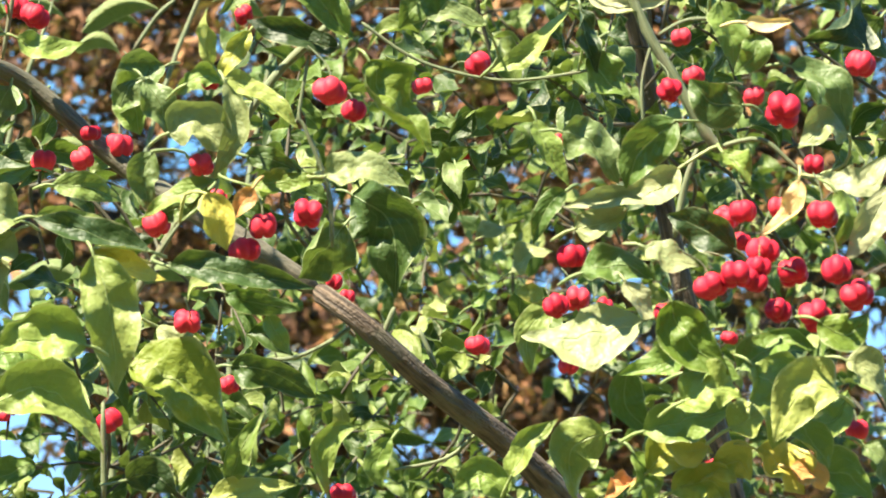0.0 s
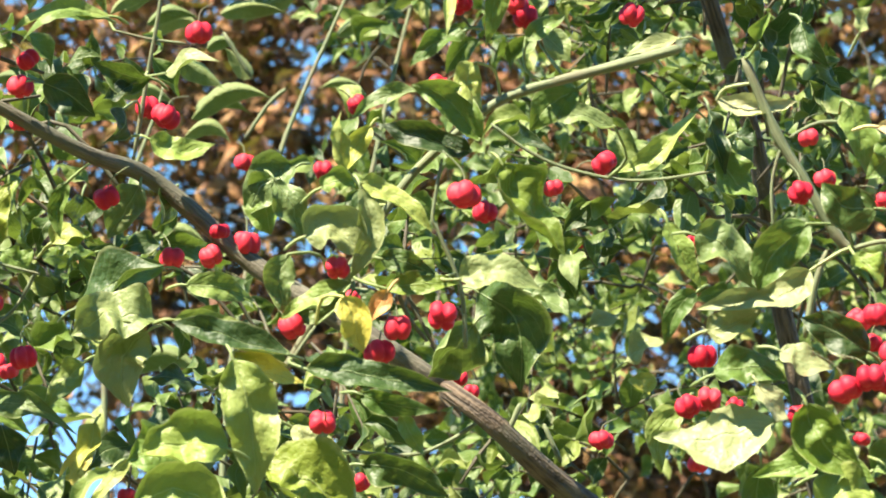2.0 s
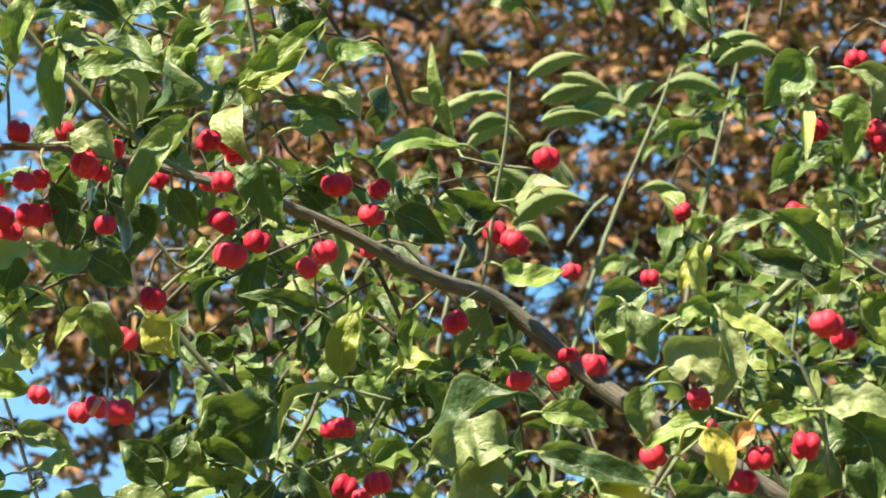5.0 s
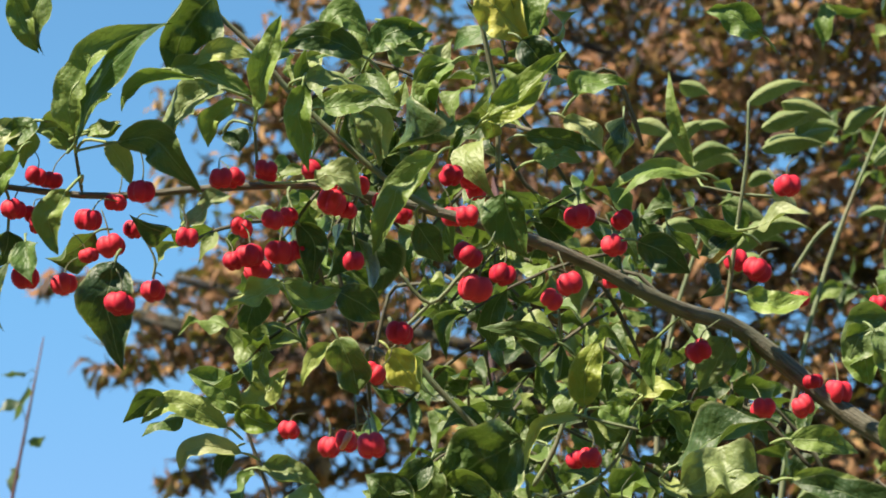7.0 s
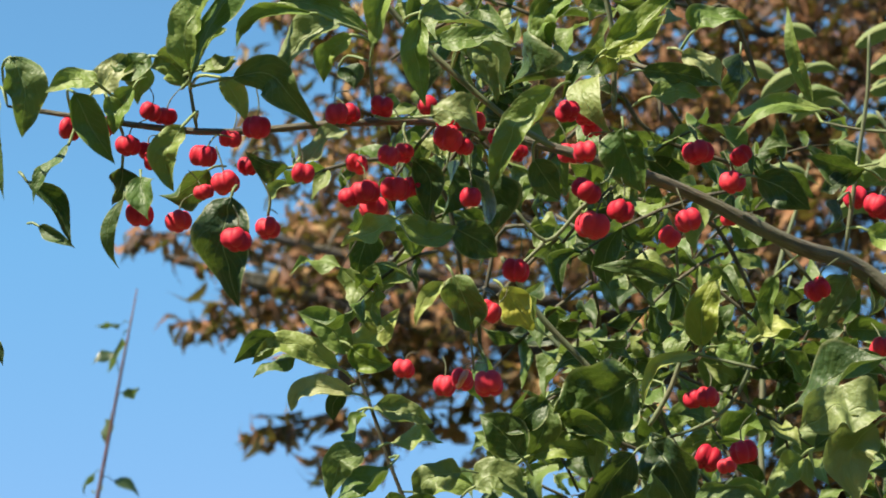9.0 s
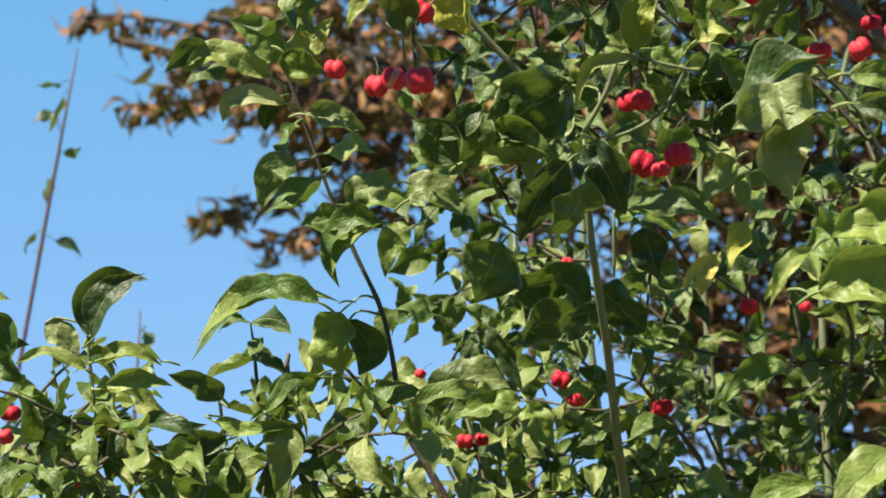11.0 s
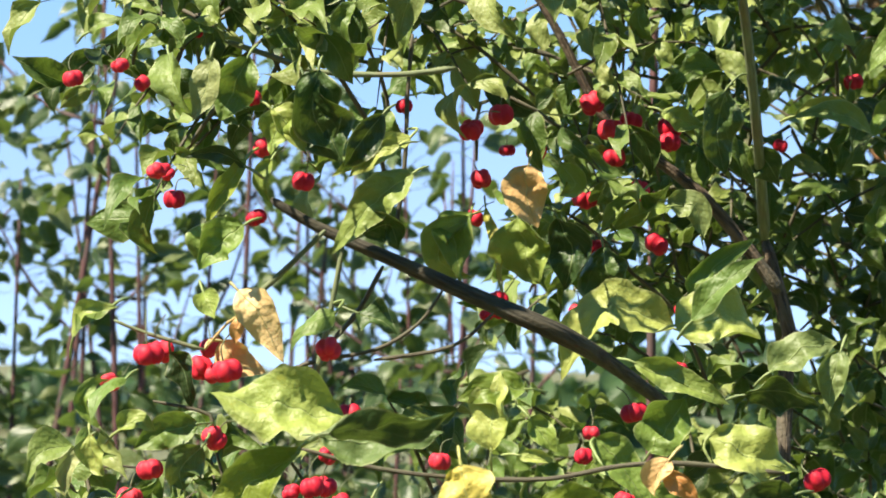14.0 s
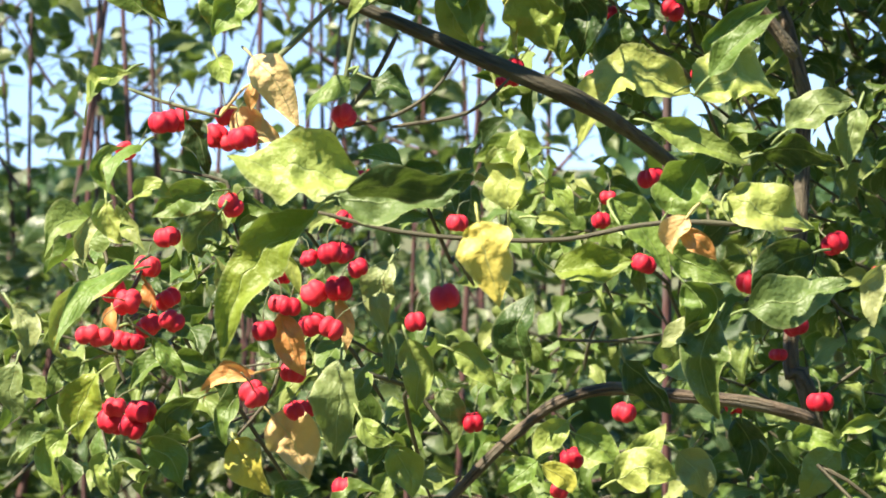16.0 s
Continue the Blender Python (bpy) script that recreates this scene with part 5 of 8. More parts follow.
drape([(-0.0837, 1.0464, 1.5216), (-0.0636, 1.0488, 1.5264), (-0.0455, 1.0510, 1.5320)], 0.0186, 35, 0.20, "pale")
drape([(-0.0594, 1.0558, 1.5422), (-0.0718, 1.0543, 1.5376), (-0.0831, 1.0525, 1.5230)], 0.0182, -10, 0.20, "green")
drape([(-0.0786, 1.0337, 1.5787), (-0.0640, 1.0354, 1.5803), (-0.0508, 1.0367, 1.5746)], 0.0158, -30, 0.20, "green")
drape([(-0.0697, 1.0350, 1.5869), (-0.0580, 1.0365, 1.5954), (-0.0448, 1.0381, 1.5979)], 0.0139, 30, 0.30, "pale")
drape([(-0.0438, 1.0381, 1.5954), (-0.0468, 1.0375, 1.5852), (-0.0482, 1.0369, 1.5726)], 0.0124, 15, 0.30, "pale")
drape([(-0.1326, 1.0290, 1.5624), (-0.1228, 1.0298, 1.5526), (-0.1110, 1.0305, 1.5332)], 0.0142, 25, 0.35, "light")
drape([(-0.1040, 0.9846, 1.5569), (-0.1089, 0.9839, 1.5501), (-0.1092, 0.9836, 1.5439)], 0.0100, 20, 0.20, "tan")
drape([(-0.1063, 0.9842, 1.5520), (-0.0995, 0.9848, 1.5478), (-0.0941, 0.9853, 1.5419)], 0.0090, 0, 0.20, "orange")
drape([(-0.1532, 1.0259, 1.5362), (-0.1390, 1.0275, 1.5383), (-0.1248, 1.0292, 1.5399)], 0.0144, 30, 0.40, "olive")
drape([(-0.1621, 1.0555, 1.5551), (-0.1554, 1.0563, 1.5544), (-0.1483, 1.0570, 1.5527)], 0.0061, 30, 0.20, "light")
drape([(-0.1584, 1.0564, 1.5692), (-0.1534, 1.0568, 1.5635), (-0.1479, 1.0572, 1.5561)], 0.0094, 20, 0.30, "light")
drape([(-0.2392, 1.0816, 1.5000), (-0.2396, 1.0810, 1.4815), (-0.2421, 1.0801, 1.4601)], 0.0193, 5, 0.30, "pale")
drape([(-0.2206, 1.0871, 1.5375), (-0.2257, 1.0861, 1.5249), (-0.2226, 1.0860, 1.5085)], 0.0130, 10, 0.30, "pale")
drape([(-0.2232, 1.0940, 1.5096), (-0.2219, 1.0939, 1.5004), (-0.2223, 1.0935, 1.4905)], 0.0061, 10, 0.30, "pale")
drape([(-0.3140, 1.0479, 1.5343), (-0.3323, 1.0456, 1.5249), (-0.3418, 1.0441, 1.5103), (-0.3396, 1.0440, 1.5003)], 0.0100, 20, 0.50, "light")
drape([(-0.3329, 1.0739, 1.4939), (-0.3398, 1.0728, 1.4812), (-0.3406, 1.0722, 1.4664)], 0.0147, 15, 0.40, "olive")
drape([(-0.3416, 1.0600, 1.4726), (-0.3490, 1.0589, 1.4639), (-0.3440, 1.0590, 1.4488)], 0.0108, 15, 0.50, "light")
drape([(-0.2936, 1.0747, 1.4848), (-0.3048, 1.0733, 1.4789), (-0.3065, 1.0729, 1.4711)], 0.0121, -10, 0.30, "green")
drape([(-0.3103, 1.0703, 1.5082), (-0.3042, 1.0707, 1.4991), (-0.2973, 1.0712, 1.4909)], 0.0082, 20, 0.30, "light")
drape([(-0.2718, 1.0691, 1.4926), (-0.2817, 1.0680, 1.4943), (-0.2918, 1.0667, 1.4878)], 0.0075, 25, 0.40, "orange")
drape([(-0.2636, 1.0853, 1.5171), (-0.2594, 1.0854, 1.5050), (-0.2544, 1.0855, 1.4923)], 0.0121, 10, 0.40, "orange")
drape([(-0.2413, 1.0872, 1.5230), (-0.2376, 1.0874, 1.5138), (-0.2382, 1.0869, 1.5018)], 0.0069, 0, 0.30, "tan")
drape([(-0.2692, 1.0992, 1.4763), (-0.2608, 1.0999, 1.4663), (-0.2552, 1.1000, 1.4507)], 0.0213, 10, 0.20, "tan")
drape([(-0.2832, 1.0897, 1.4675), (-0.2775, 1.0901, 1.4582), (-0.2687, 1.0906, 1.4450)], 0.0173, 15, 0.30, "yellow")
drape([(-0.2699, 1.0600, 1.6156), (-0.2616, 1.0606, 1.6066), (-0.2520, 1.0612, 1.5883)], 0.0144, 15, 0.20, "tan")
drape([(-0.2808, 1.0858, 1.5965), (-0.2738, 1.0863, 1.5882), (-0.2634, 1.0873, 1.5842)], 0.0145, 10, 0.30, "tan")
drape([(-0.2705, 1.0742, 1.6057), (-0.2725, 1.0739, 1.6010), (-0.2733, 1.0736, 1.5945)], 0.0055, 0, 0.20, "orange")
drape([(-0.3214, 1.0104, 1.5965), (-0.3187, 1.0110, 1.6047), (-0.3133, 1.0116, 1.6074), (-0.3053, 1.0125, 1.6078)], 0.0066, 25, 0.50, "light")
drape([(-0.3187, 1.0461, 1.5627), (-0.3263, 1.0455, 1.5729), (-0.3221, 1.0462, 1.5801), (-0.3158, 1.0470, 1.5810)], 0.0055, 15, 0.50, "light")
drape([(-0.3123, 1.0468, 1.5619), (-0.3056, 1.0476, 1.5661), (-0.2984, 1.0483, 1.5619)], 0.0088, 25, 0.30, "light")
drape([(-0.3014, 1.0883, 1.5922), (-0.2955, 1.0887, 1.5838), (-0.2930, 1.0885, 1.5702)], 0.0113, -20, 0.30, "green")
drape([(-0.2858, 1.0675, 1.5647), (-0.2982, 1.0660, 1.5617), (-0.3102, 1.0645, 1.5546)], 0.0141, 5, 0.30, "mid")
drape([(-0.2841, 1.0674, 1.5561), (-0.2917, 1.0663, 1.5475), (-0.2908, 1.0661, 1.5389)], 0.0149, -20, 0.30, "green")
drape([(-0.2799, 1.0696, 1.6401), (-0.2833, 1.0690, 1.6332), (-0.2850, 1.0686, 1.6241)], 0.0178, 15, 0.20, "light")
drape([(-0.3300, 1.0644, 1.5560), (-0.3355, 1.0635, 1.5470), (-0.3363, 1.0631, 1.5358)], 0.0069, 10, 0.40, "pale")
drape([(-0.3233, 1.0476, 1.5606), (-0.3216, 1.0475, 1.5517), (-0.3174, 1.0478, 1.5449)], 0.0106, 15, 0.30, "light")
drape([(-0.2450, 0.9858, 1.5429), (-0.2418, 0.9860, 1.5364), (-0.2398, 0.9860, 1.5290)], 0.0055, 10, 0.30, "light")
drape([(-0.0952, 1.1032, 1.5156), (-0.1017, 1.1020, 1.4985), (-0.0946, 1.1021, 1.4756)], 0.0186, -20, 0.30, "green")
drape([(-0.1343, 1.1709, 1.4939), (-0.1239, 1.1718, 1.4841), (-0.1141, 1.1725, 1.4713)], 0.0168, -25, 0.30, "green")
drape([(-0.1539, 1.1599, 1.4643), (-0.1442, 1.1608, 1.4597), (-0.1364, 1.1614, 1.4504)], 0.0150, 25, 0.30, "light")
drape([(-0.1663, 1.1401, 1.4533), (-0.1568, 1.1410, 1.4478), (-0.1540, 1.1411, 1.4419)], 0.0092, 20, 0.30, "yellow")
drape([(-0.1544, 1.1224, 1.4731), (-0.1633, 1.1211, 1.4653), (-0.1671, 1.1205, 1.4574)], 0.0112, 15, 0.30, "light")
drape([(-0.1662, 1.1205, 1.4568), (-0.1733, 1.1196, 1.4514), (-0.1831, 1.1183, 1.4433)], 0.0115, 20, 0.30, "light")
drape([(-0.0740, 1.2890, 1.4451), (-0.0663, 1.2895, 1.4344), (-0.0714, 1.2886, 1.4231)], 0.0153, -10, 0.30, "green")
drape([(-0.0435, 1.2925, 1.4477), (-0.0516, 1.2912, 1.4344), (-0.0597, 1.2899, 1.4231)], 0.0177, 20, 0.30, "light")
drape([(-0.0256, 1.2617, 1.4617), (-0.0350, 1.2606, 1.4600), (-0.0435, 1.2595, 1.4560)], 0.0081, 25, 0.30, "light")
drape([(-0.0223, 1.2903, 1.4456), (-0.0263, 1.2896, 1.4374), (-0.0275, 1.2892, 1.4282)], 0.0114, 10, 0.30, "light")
drape([(-0.0334, 1.0306, 1.5390), (-0.0382, 1.0298, 1.5284), (-0.0386, 1.0293, 1.5163)], 0.0112, 10, 0.30, "pale")
drape([(-0.1405, 1.2447, 1.6414), (-0.1363, 1.2447, 1.6270), (-0.1244, 1.2456, 1.6134)], 0.0292, -35, 0.20, "green")
drape([(-0.2043, 1.1453, 1.7991), (-0.2199, 1.1434, 1.8044), (-0.2386, 1.1426, 1.7988), (-0.2571, 1.1445, 1.7737)], 0.0135, 25, 0.55, "mid")
drape([(-0.3021, 1.1580, 1.7870), (-0.3034, 1.1562, 1.7992), (-0.2933, 1.1555, 1.8112), (-0.2781, 1.1567, 1.8112)], 0.0141, 8, 0.30, "green")
drape([(-0.3483, 1.1549, 1.7963), (-0.3378, 1.1568, 1.7885), (-0.3368, 1.1586, 1.7755)], 0.0120, -5, 0.40, "mid")
drape([(-0.3428, 1.1541, 1.7802), (-0.3366, 1.1554, 1.7737), (-0.3290, 1.1569, 1.7668)], 0.0103, -15, 0.30, "green")
drape([(-0.3218, 1.1599, 1.7930), (-0.3136, 1.1614, 1.7869), (-0.3079, 1.1631, 1.7771)], 0.0116, 25, 0.30, "pale")
drape([(-0.3020, 1.1529, 1.7719), (-0.3178, 1.1506, 1.7796), (-0.3326, 1.1502, 1.7740)], 0.0058, 20, 0.40, "mid")
drape([(-0.2973, 1.1577, 1.7773), (-0.2864, 1.1579, 1.7819), (-0.2717, 1.1600, 1.7751)], 0.0069, 20, 0.40, "mid")
drape([(-0.2969, 1.1604, 1.7650), (-0.2822, 1.1609, 1.7695), (-0.2676, 1.1625, 1.7669)], 0.0086, 10, 0.30, "light")
drape([(-0.2442, 1.1508, 1.7596), (-0.2529, 1.1492, 1.7665), (-0.2672, 1.1477, 1.7695)], 0.0130, -25, 0.30, "green")
drape([(-0.1987, 1.1795, 1.8012), (-0.2015, 1.1810, 1.7883), (-0.1981, 1.1831, 1.7745)], 0.0204, 15, 0.30, "light")
drape([(-0.1951, 1.1801, 1.7979), (-0.1861, 1.1824, 1.7861), (-0.1909, 1.1836, 1.7746)], 0.0157, -15, 0.30, "green")
drape([(-0.2065, 1.1803, 1.7732), (-0.2199, 1.1795, 1.7714), (-0.2282, 1.1803, 1.7608), (-0.2371, 1.1803, 1.7549)], 0.0067, 10, 0.50, "mid")
drape([(-0.2079, 1.1804, 1.7720), (-0.2132, 1.1808, 1.7658), (-0.2064, 1.1828, 1.7544)], 0.0077, 10, 0.40, "light")
drape([(-0.1867, 1.1825, 1.7573), (-0.1976, 1.1826, 1.7496), (-0.2033, 1.1842, 1.7343)], 0.0184, -10, 0.30, "mid")
drape([(-0.1791, 1.1882, 1.7681), (-0.1880, 1.1880, 1.7646), (-0.1949, 1.1884, 1.7573)], 0.0089, 25, 0.30, "light")
drape([(-0.2426, 1.1553, 1.7432), (-0.2601, 1.1542, 1.7406), (-0.2664, 1.1551, 1.7298)], 0.0120, -10, 0.40, "green")
drape([(-0.2392, 1.1522, 1.7376), (-0.2452, 1.1530, 1.7282), (-0.2405, 1.1554, 1.7129)], 0.0079, 5, 0.40, "mid")
drape([(-0.2245, 1.1529, 1.7505), (-0.2183, 1.1550, 1.7380), (-0.2229, 1.1569, 1.7208)], 0.0158, 15, 0.30, "pale")
drape([(-0.2474, 1.1511, 1.7502), (-0.2352, 1.1525, 1.7471), (-0.2114, 1.1540, 1.7498)], 0.0076, 25, 0.40, "light")
drape([(-0.1318, 1.2325, 1.8420), (-0.1383, 1.2337, 1.8290), (-0.1437, 1.2351, 1.8152)], 0.0296, -35, 0.20, "green")
drape([(-0.1272, 1.2642, 1.8237), (-0.1080, 1.2649, 1.8299), (-0.0887, 1.2681, 1.8174)], 0.0270, -35, 0.20, "green")
drape([(-0.0894, 1.2846, 1.8313), (-0.0784, 1.2867, 1.8217), (-0.0675, 1.2890, 1.8110)], 0.0274, -35, 0.20, "green")
drape([(-0.1395, 1.2666, 1.8098), (-0.1318, 1.2689, 1.7972), (-0.1240, 1.2717, 1.7807)], 0.0101, -25, 0.40, "green")
drape([(-0.1626, 1.2710, 1.7797), (-0.1452, 1.2713, 1.7877), (-0.1297, 1.2732, 1.7828)], 0.0179, 20, 0.30, "pale")
drape([(-0.1256, 1.2894, 1.7792), (-0.1406, 1.2883, 1.7780), (-0.1547, 1.2881, 1.7715)], 0.0134, 20, 0.30, "light")
drape([(-0.1233, 1.3157, 1.7820), (-0.1184, 1.3173, 1.7731), (-0.1104, 1.3195, 1.7611)], 0.0155, 20, 0.30, "light")
drape([(-0.0324, 1.3237, 1.8542), (-0.0415, 1.3244, 1.8434), (-0.0516, 1.3259, 1.8262)], 0.0128, 15, 0.40, "yellow")
drape([(-0.0725, 1.3087, 1.8126), (-0.0611, 1.3097, 1.8115), (-0.0509, 1.3099, 1.8161)], 0.0166, 25, 0.30, "light")
drape([(-0.0030, 1.2856, 1.7972), (-0.0190, 1.2852, 1.7908), (-0.0324, 1.2859, 1.7773)], 0.0133, 20, 0.40, "light")
drape([(-0.0146, 0.9510, 1.7006), (-0.0301, 0.9501, 1.6985), (-0.0388, 0.9509, 1.6875)], 0.0092, 25, 0.40, "light")
drape([(-0.2804, 1.0533, 1.7038), (-0.2820, 1.0547, 1.6924), (-0.2875, 1.0559, 1.6795)], 0.0121, 15, 0.30, "pale")
drape([(-0.2701, 1.0759, 1.7065), (-0.2766, 1.0771, 1.6929), (-0.2817, 1.0782, 1.6816)], 0.0168, -10, 0.20, "mid")
drape([(-0.2509, 1.0751, 1.6867), (-0.2583, 1.0757, 1.6779), (-0.2608, 1.0767, 1.6684)], 0.0126, 20, 0.30, "light")
drape([(-0.2423, 1.0739, 1.7011), (-0.2440, 1.0760, 1.6842), (-0.2357, 1.0785, 1.6701)], 0.0212, -25, 0.20, "green")
drape([(-0.2689, 1.0676, 1.6662), (-0.2783, 1.0686, 1.6528), (-0.2847, 1.0697, 1.6409)], 0.0082, 5, 0.40, "olive")
drape([(-0.2599, 1.0740, 1.6668), (-0.2646, 1.0747, 1.6588), (-0.2611, 1.0762, 1.6496)], 0.0065, 10, 0.40, "light")
drape([(-0.2679, 1.0610, 1.6406), (-0.2779, 1.0612, 1.6333), (-0.2857, 1.0619, 1.6230)], 0.0163, 15, 0.20, "light")
drape([(-0.2685, 1.0659, 1.6630), (-0.2795, 1.0644, 1.6684), (-0.2917, 1.0636, 1.6665)], 0.0072, -20, 0.30, "green")
drape([(-0.2093, 1.1096, 1.6639), (-0.2248, 1.1099, 1.6522), (-0.2417, 1.1113, 1.6316)], 0.0155, 15, 0.35, "mid")
drape([(-0.2143, 1.1078, 1.6749), (-0.2254, 1.1075, 1.6699), (-0.2351, 1.1078, 1.6620)], 0.0088, 25, 0.30, "light")
drape([(-0.1987, 1.2318, 1.6535), (-0.2110, 1.2320, 1.6447), (-0.2097, 1.2337, 1.6325), (-0.1973, 1.2355, 1.6265)], 0.0142, 10, 0.50, "light")
drape([(-0.1692, 1.1836, 1.6728), (-0.1705, 1.1851, 1.6610), (-0.1653, 1.1874, 1.6465)], 0.0200, 2, 0.25, "tan")
drape([(-0.1771, 1.2282, 1.6527), (-0.1736, 1.2305, 1.6376), (-0.1671, 1.2328, 1.6240)], 0.0262, 10, 0.30, "light")
drape([(-0.1610, 1.2462, 1.6541), (-0.1544, 1.2488, 1.6389), (-0.1578, 1.2507, 1.6220)], 0.0230, -30, 0.20, "green")
drape([(-0.0876, 1.2556, 1.7117), (-0.0911, 1.2578, 1.6929), (-0.0875, 1.2606, 1.6745)], 0.0181, -25, 0.30, "green")
drape([(-0.0758, 1.2931, 1.6893), (-0.0675, 1.2948, 1.6812), (-0.0628, 1.2965, 1.6711)], 0.0156, -20, 0.30, "green")
drape([(-0.0555, 1.3591, 1.7095), (-0.0371, 1.3601, 1.7130), (-0.0197, 1.3628, 1.7030)], 0.0113, 25, 0.40, "light")
drape([(-0.0193, 1.3470, 1.6992), (-0.0108, 1.3462, 1.7106), (0.0036, 1.3468, 1.7145)], 0.0100, 25, 0.40, "light")
drape([(-0.0202, 1.3768, 1.6528), (-0.0142, 1.3762, 1.6615), (-0.0132, 1.3747, 1.6735)], 0.0113, 15, 0.30, "light")
drape([(-0.2842, 0.9402, 2.0153), (-0.2805, 0.9439, 2.0034), (-0.2748, 0.9472, 1.9935)], 0.0102, 5, 0.40, "mid")
drape([(-0.2574, 0.9345, 1.9560), (-0.2576, 0.9303, 1.9702), (-0.2471, 0.9261, 1.9860), (-0.2223, 0.9241, 1.9971)], 0.0136, 10, 0.55, "mid")
drape([(-0.2076, 0.9357, 2.0108), (-0.2182, 0.9386, 1.9991), (-0.2251, 0.9433, 1.9819)], 0.0233, -30, 0.20, "green")
drape([(-0.2148, 0.9395, 1.9856), (-0.2033, 0.9387, 1.9900), (-0.1925, 0.9400, 1.9877)], 0.0079, 5, 0.30, "light")
drape([(-0.2240, 0.9388, 1.9833), (-0.2095, 0.9398, 1.9826), (-0.1934, 0.9431, 1.9742)], 0.0104, 15, 0.40, "mid")
drape([(-0.2127, 0.9308, 1.9763), (-0.2288, 0.9300, 1.9762), (-0.2379, 0.9312, 1.9707), (-0.2406, 0.9328, 1.9647)], 0.0064, 20, 0.50, "light")
drape([(-0.2029, 0.9354, 1.9738), (-0.2170, 0.9365, 1.9678), (-0.2250, 0.9405, 1.9528)], 0.0148, 20, 0.30, "pale")
drape([(-0.1912, 0.9381, 1.9663), (-0.1871, 0.9327, 1.9853), (-0.1821, 0.9286, 2.0000)], 0.0097, 10, 0.50, "light")
drape([(-0.1539, 0.9527, 1.9922), (-0.1700, 0.9498, 1.9990), (-0.1842, 0.9502, 1.9954)], 0.0117, -10, 0.30, "green")
drape([(-0.1694, 0.9490, 2.0019), (-0.1605, 0.9481, 2.0067), (-0.1518, 0.9508, 1.9991)], 0.0122, 20, 0.30, "mid")
drape([(-0.1759, 0.9539, 1.9845), (-0.1629, 0.9552, 1.9821), (-0.1453, 0.9575, 1.9777)], 0.0119, 35, 0.30, "pale")
drape([(-0.1741, 0.9337, 1.9745), (-0.1755, 0.9378, 1.9607), (-0.1724, 0.9429, 1.9441)], 0.0110, 10, 0.40, "light")
drape([(-0.1547, 0.9549, 1.9712), (-0.1513, 0.9576, 1.9628), (-0.1479, 0.9613, 1.9511)], 0.0100, 15, 0.30, "pale")
drape([(-0.1204, 0.9643, 1.9942), (-0.1315, 0.9662, 1.9856), (-0.1287, 0.9706, 1.9714)], 0.0111, 15, 0.40, "light")
drape([(-0.1461, 0.9712, 2.0118), (-0.1389, 0.9733, 2.0061), (-0.1290, 0.9730, 2.0086)], 0.0136, 5, 0.30, "mid")
drape([(-0.2743, 0.9466, 1.9666), (-0.2815, 0.9476, 1.9621), (-0.2894, 0.9467, 1.9637)], 0.0102, 10, 0.40, "mid")
drape([(-0.2798, 0.9468, 1.9649), (-0.2782, 0.9492, 1.9573), (-0.2795, 0.9514, 1.9497)], 0.0102, 10, 0.30, "light")
drape([(-0.2600, 0.9511, 1.9568), (-0.2665, 0.9485, 1.9644), (-0.2749, 0.9485, 1.9628)], 0.0123, -5, 0.20, "mid")
drape([(-0.2421, 0.9378, 1.9547), (-0.2293, 0.9381, 1.9559), (-0.2208, 0.9410, 1.9477), (-0.2114, 0.9447, 1.9370)], 0.0143, -20, 0.30, "green")
drape([(-0.2479, 0.9469, 1.9579), (-0.2424, 0.9492, 1.9513), (-0.2390, 0.9519, 1.9428)], 0.0083, 5, 0.30, "light")
drape([(-0.2537, 0.9390, 1.9597), (-0.2467, 0.9395, 1.9593), (-0.2409, 0.9391, 1.9617)], 0.0077, 25, 0.30, "light")
drape([(-0.2597, 0.9380, 1.9368), (-0.2668, 0.9408, 1.9262), (-0.2637, 0.9446, 1.9140)], 0.0110, 10, 0.40, "mid")
drape([(-0.2773, 0.9335, 1.9503), (-0.2823, 0.9357, 1.9420), (-0.2853, 0.9380, 1.9337)], 0.0094, 15, 0.30, "light")
drape([(-0.2165, 0.9452, 1.9243), (-0.2090, 0.9432, 1.9322), (-0.2000, 0.9428, 1.9354)], 0.0095, 30, 0.30, "pale")
drape([(-0.1994, 0.9410, 1.9714), (-0.2082, 0.9428, 1.9640), (-0.2099, 0.9455, 1.9547)], 0.0081, 15, 0.40, "light")
drape([(-0.2413, 0.9380, 1.9096), (-0.2444, 0.9424, 1.8944), (-0.2394, 0.9495, 1.8714)], 0.0189, -5, 0.20, "green")
drape([(-0.1255, 0.9516, 1.9533), (-0.1406, 0.9551, 1.9387), (-0.1504, 0.9610, 1.9174)], 0.0131, 15, 0.50, "mid")
drape([(-0.1717, 0.9564, 1.9450), (-0.1621, 0.9564, 1.9466), (-0.1534, 0.9592, 1.9387)], 0.0121, 20, 0.30, "pale")
drape([(-0.1125, 0.9913, 2.0322), (-0.1025, 0.9944, 2.0234), (-0.0925, 0.9979, 2.0133)], 0.0186, -15, 0.20, "yellow")
drape([(-0.1083, 0.9714, 1.9749), (-0.0938, 0.9690, 1.9856), (-0.0779, 0.9658, 1.9991)], 0.0104, 10, 0.40, "olive")
drape([(-0.0752, 0.9763, 1.9834), (-0.0693, 0.9752, 1.9879), (-0.0546, 0.9759, 1.9883)], 0.0129, 25, 0.30, "mid")
drape([(-0.0795, 0.9798, 1.9765), (-0.0706, 0.9821, 1.9704), (-0.0647, 0.9846, 1.9630)], 0.0100, 20, 0.30, "pale")
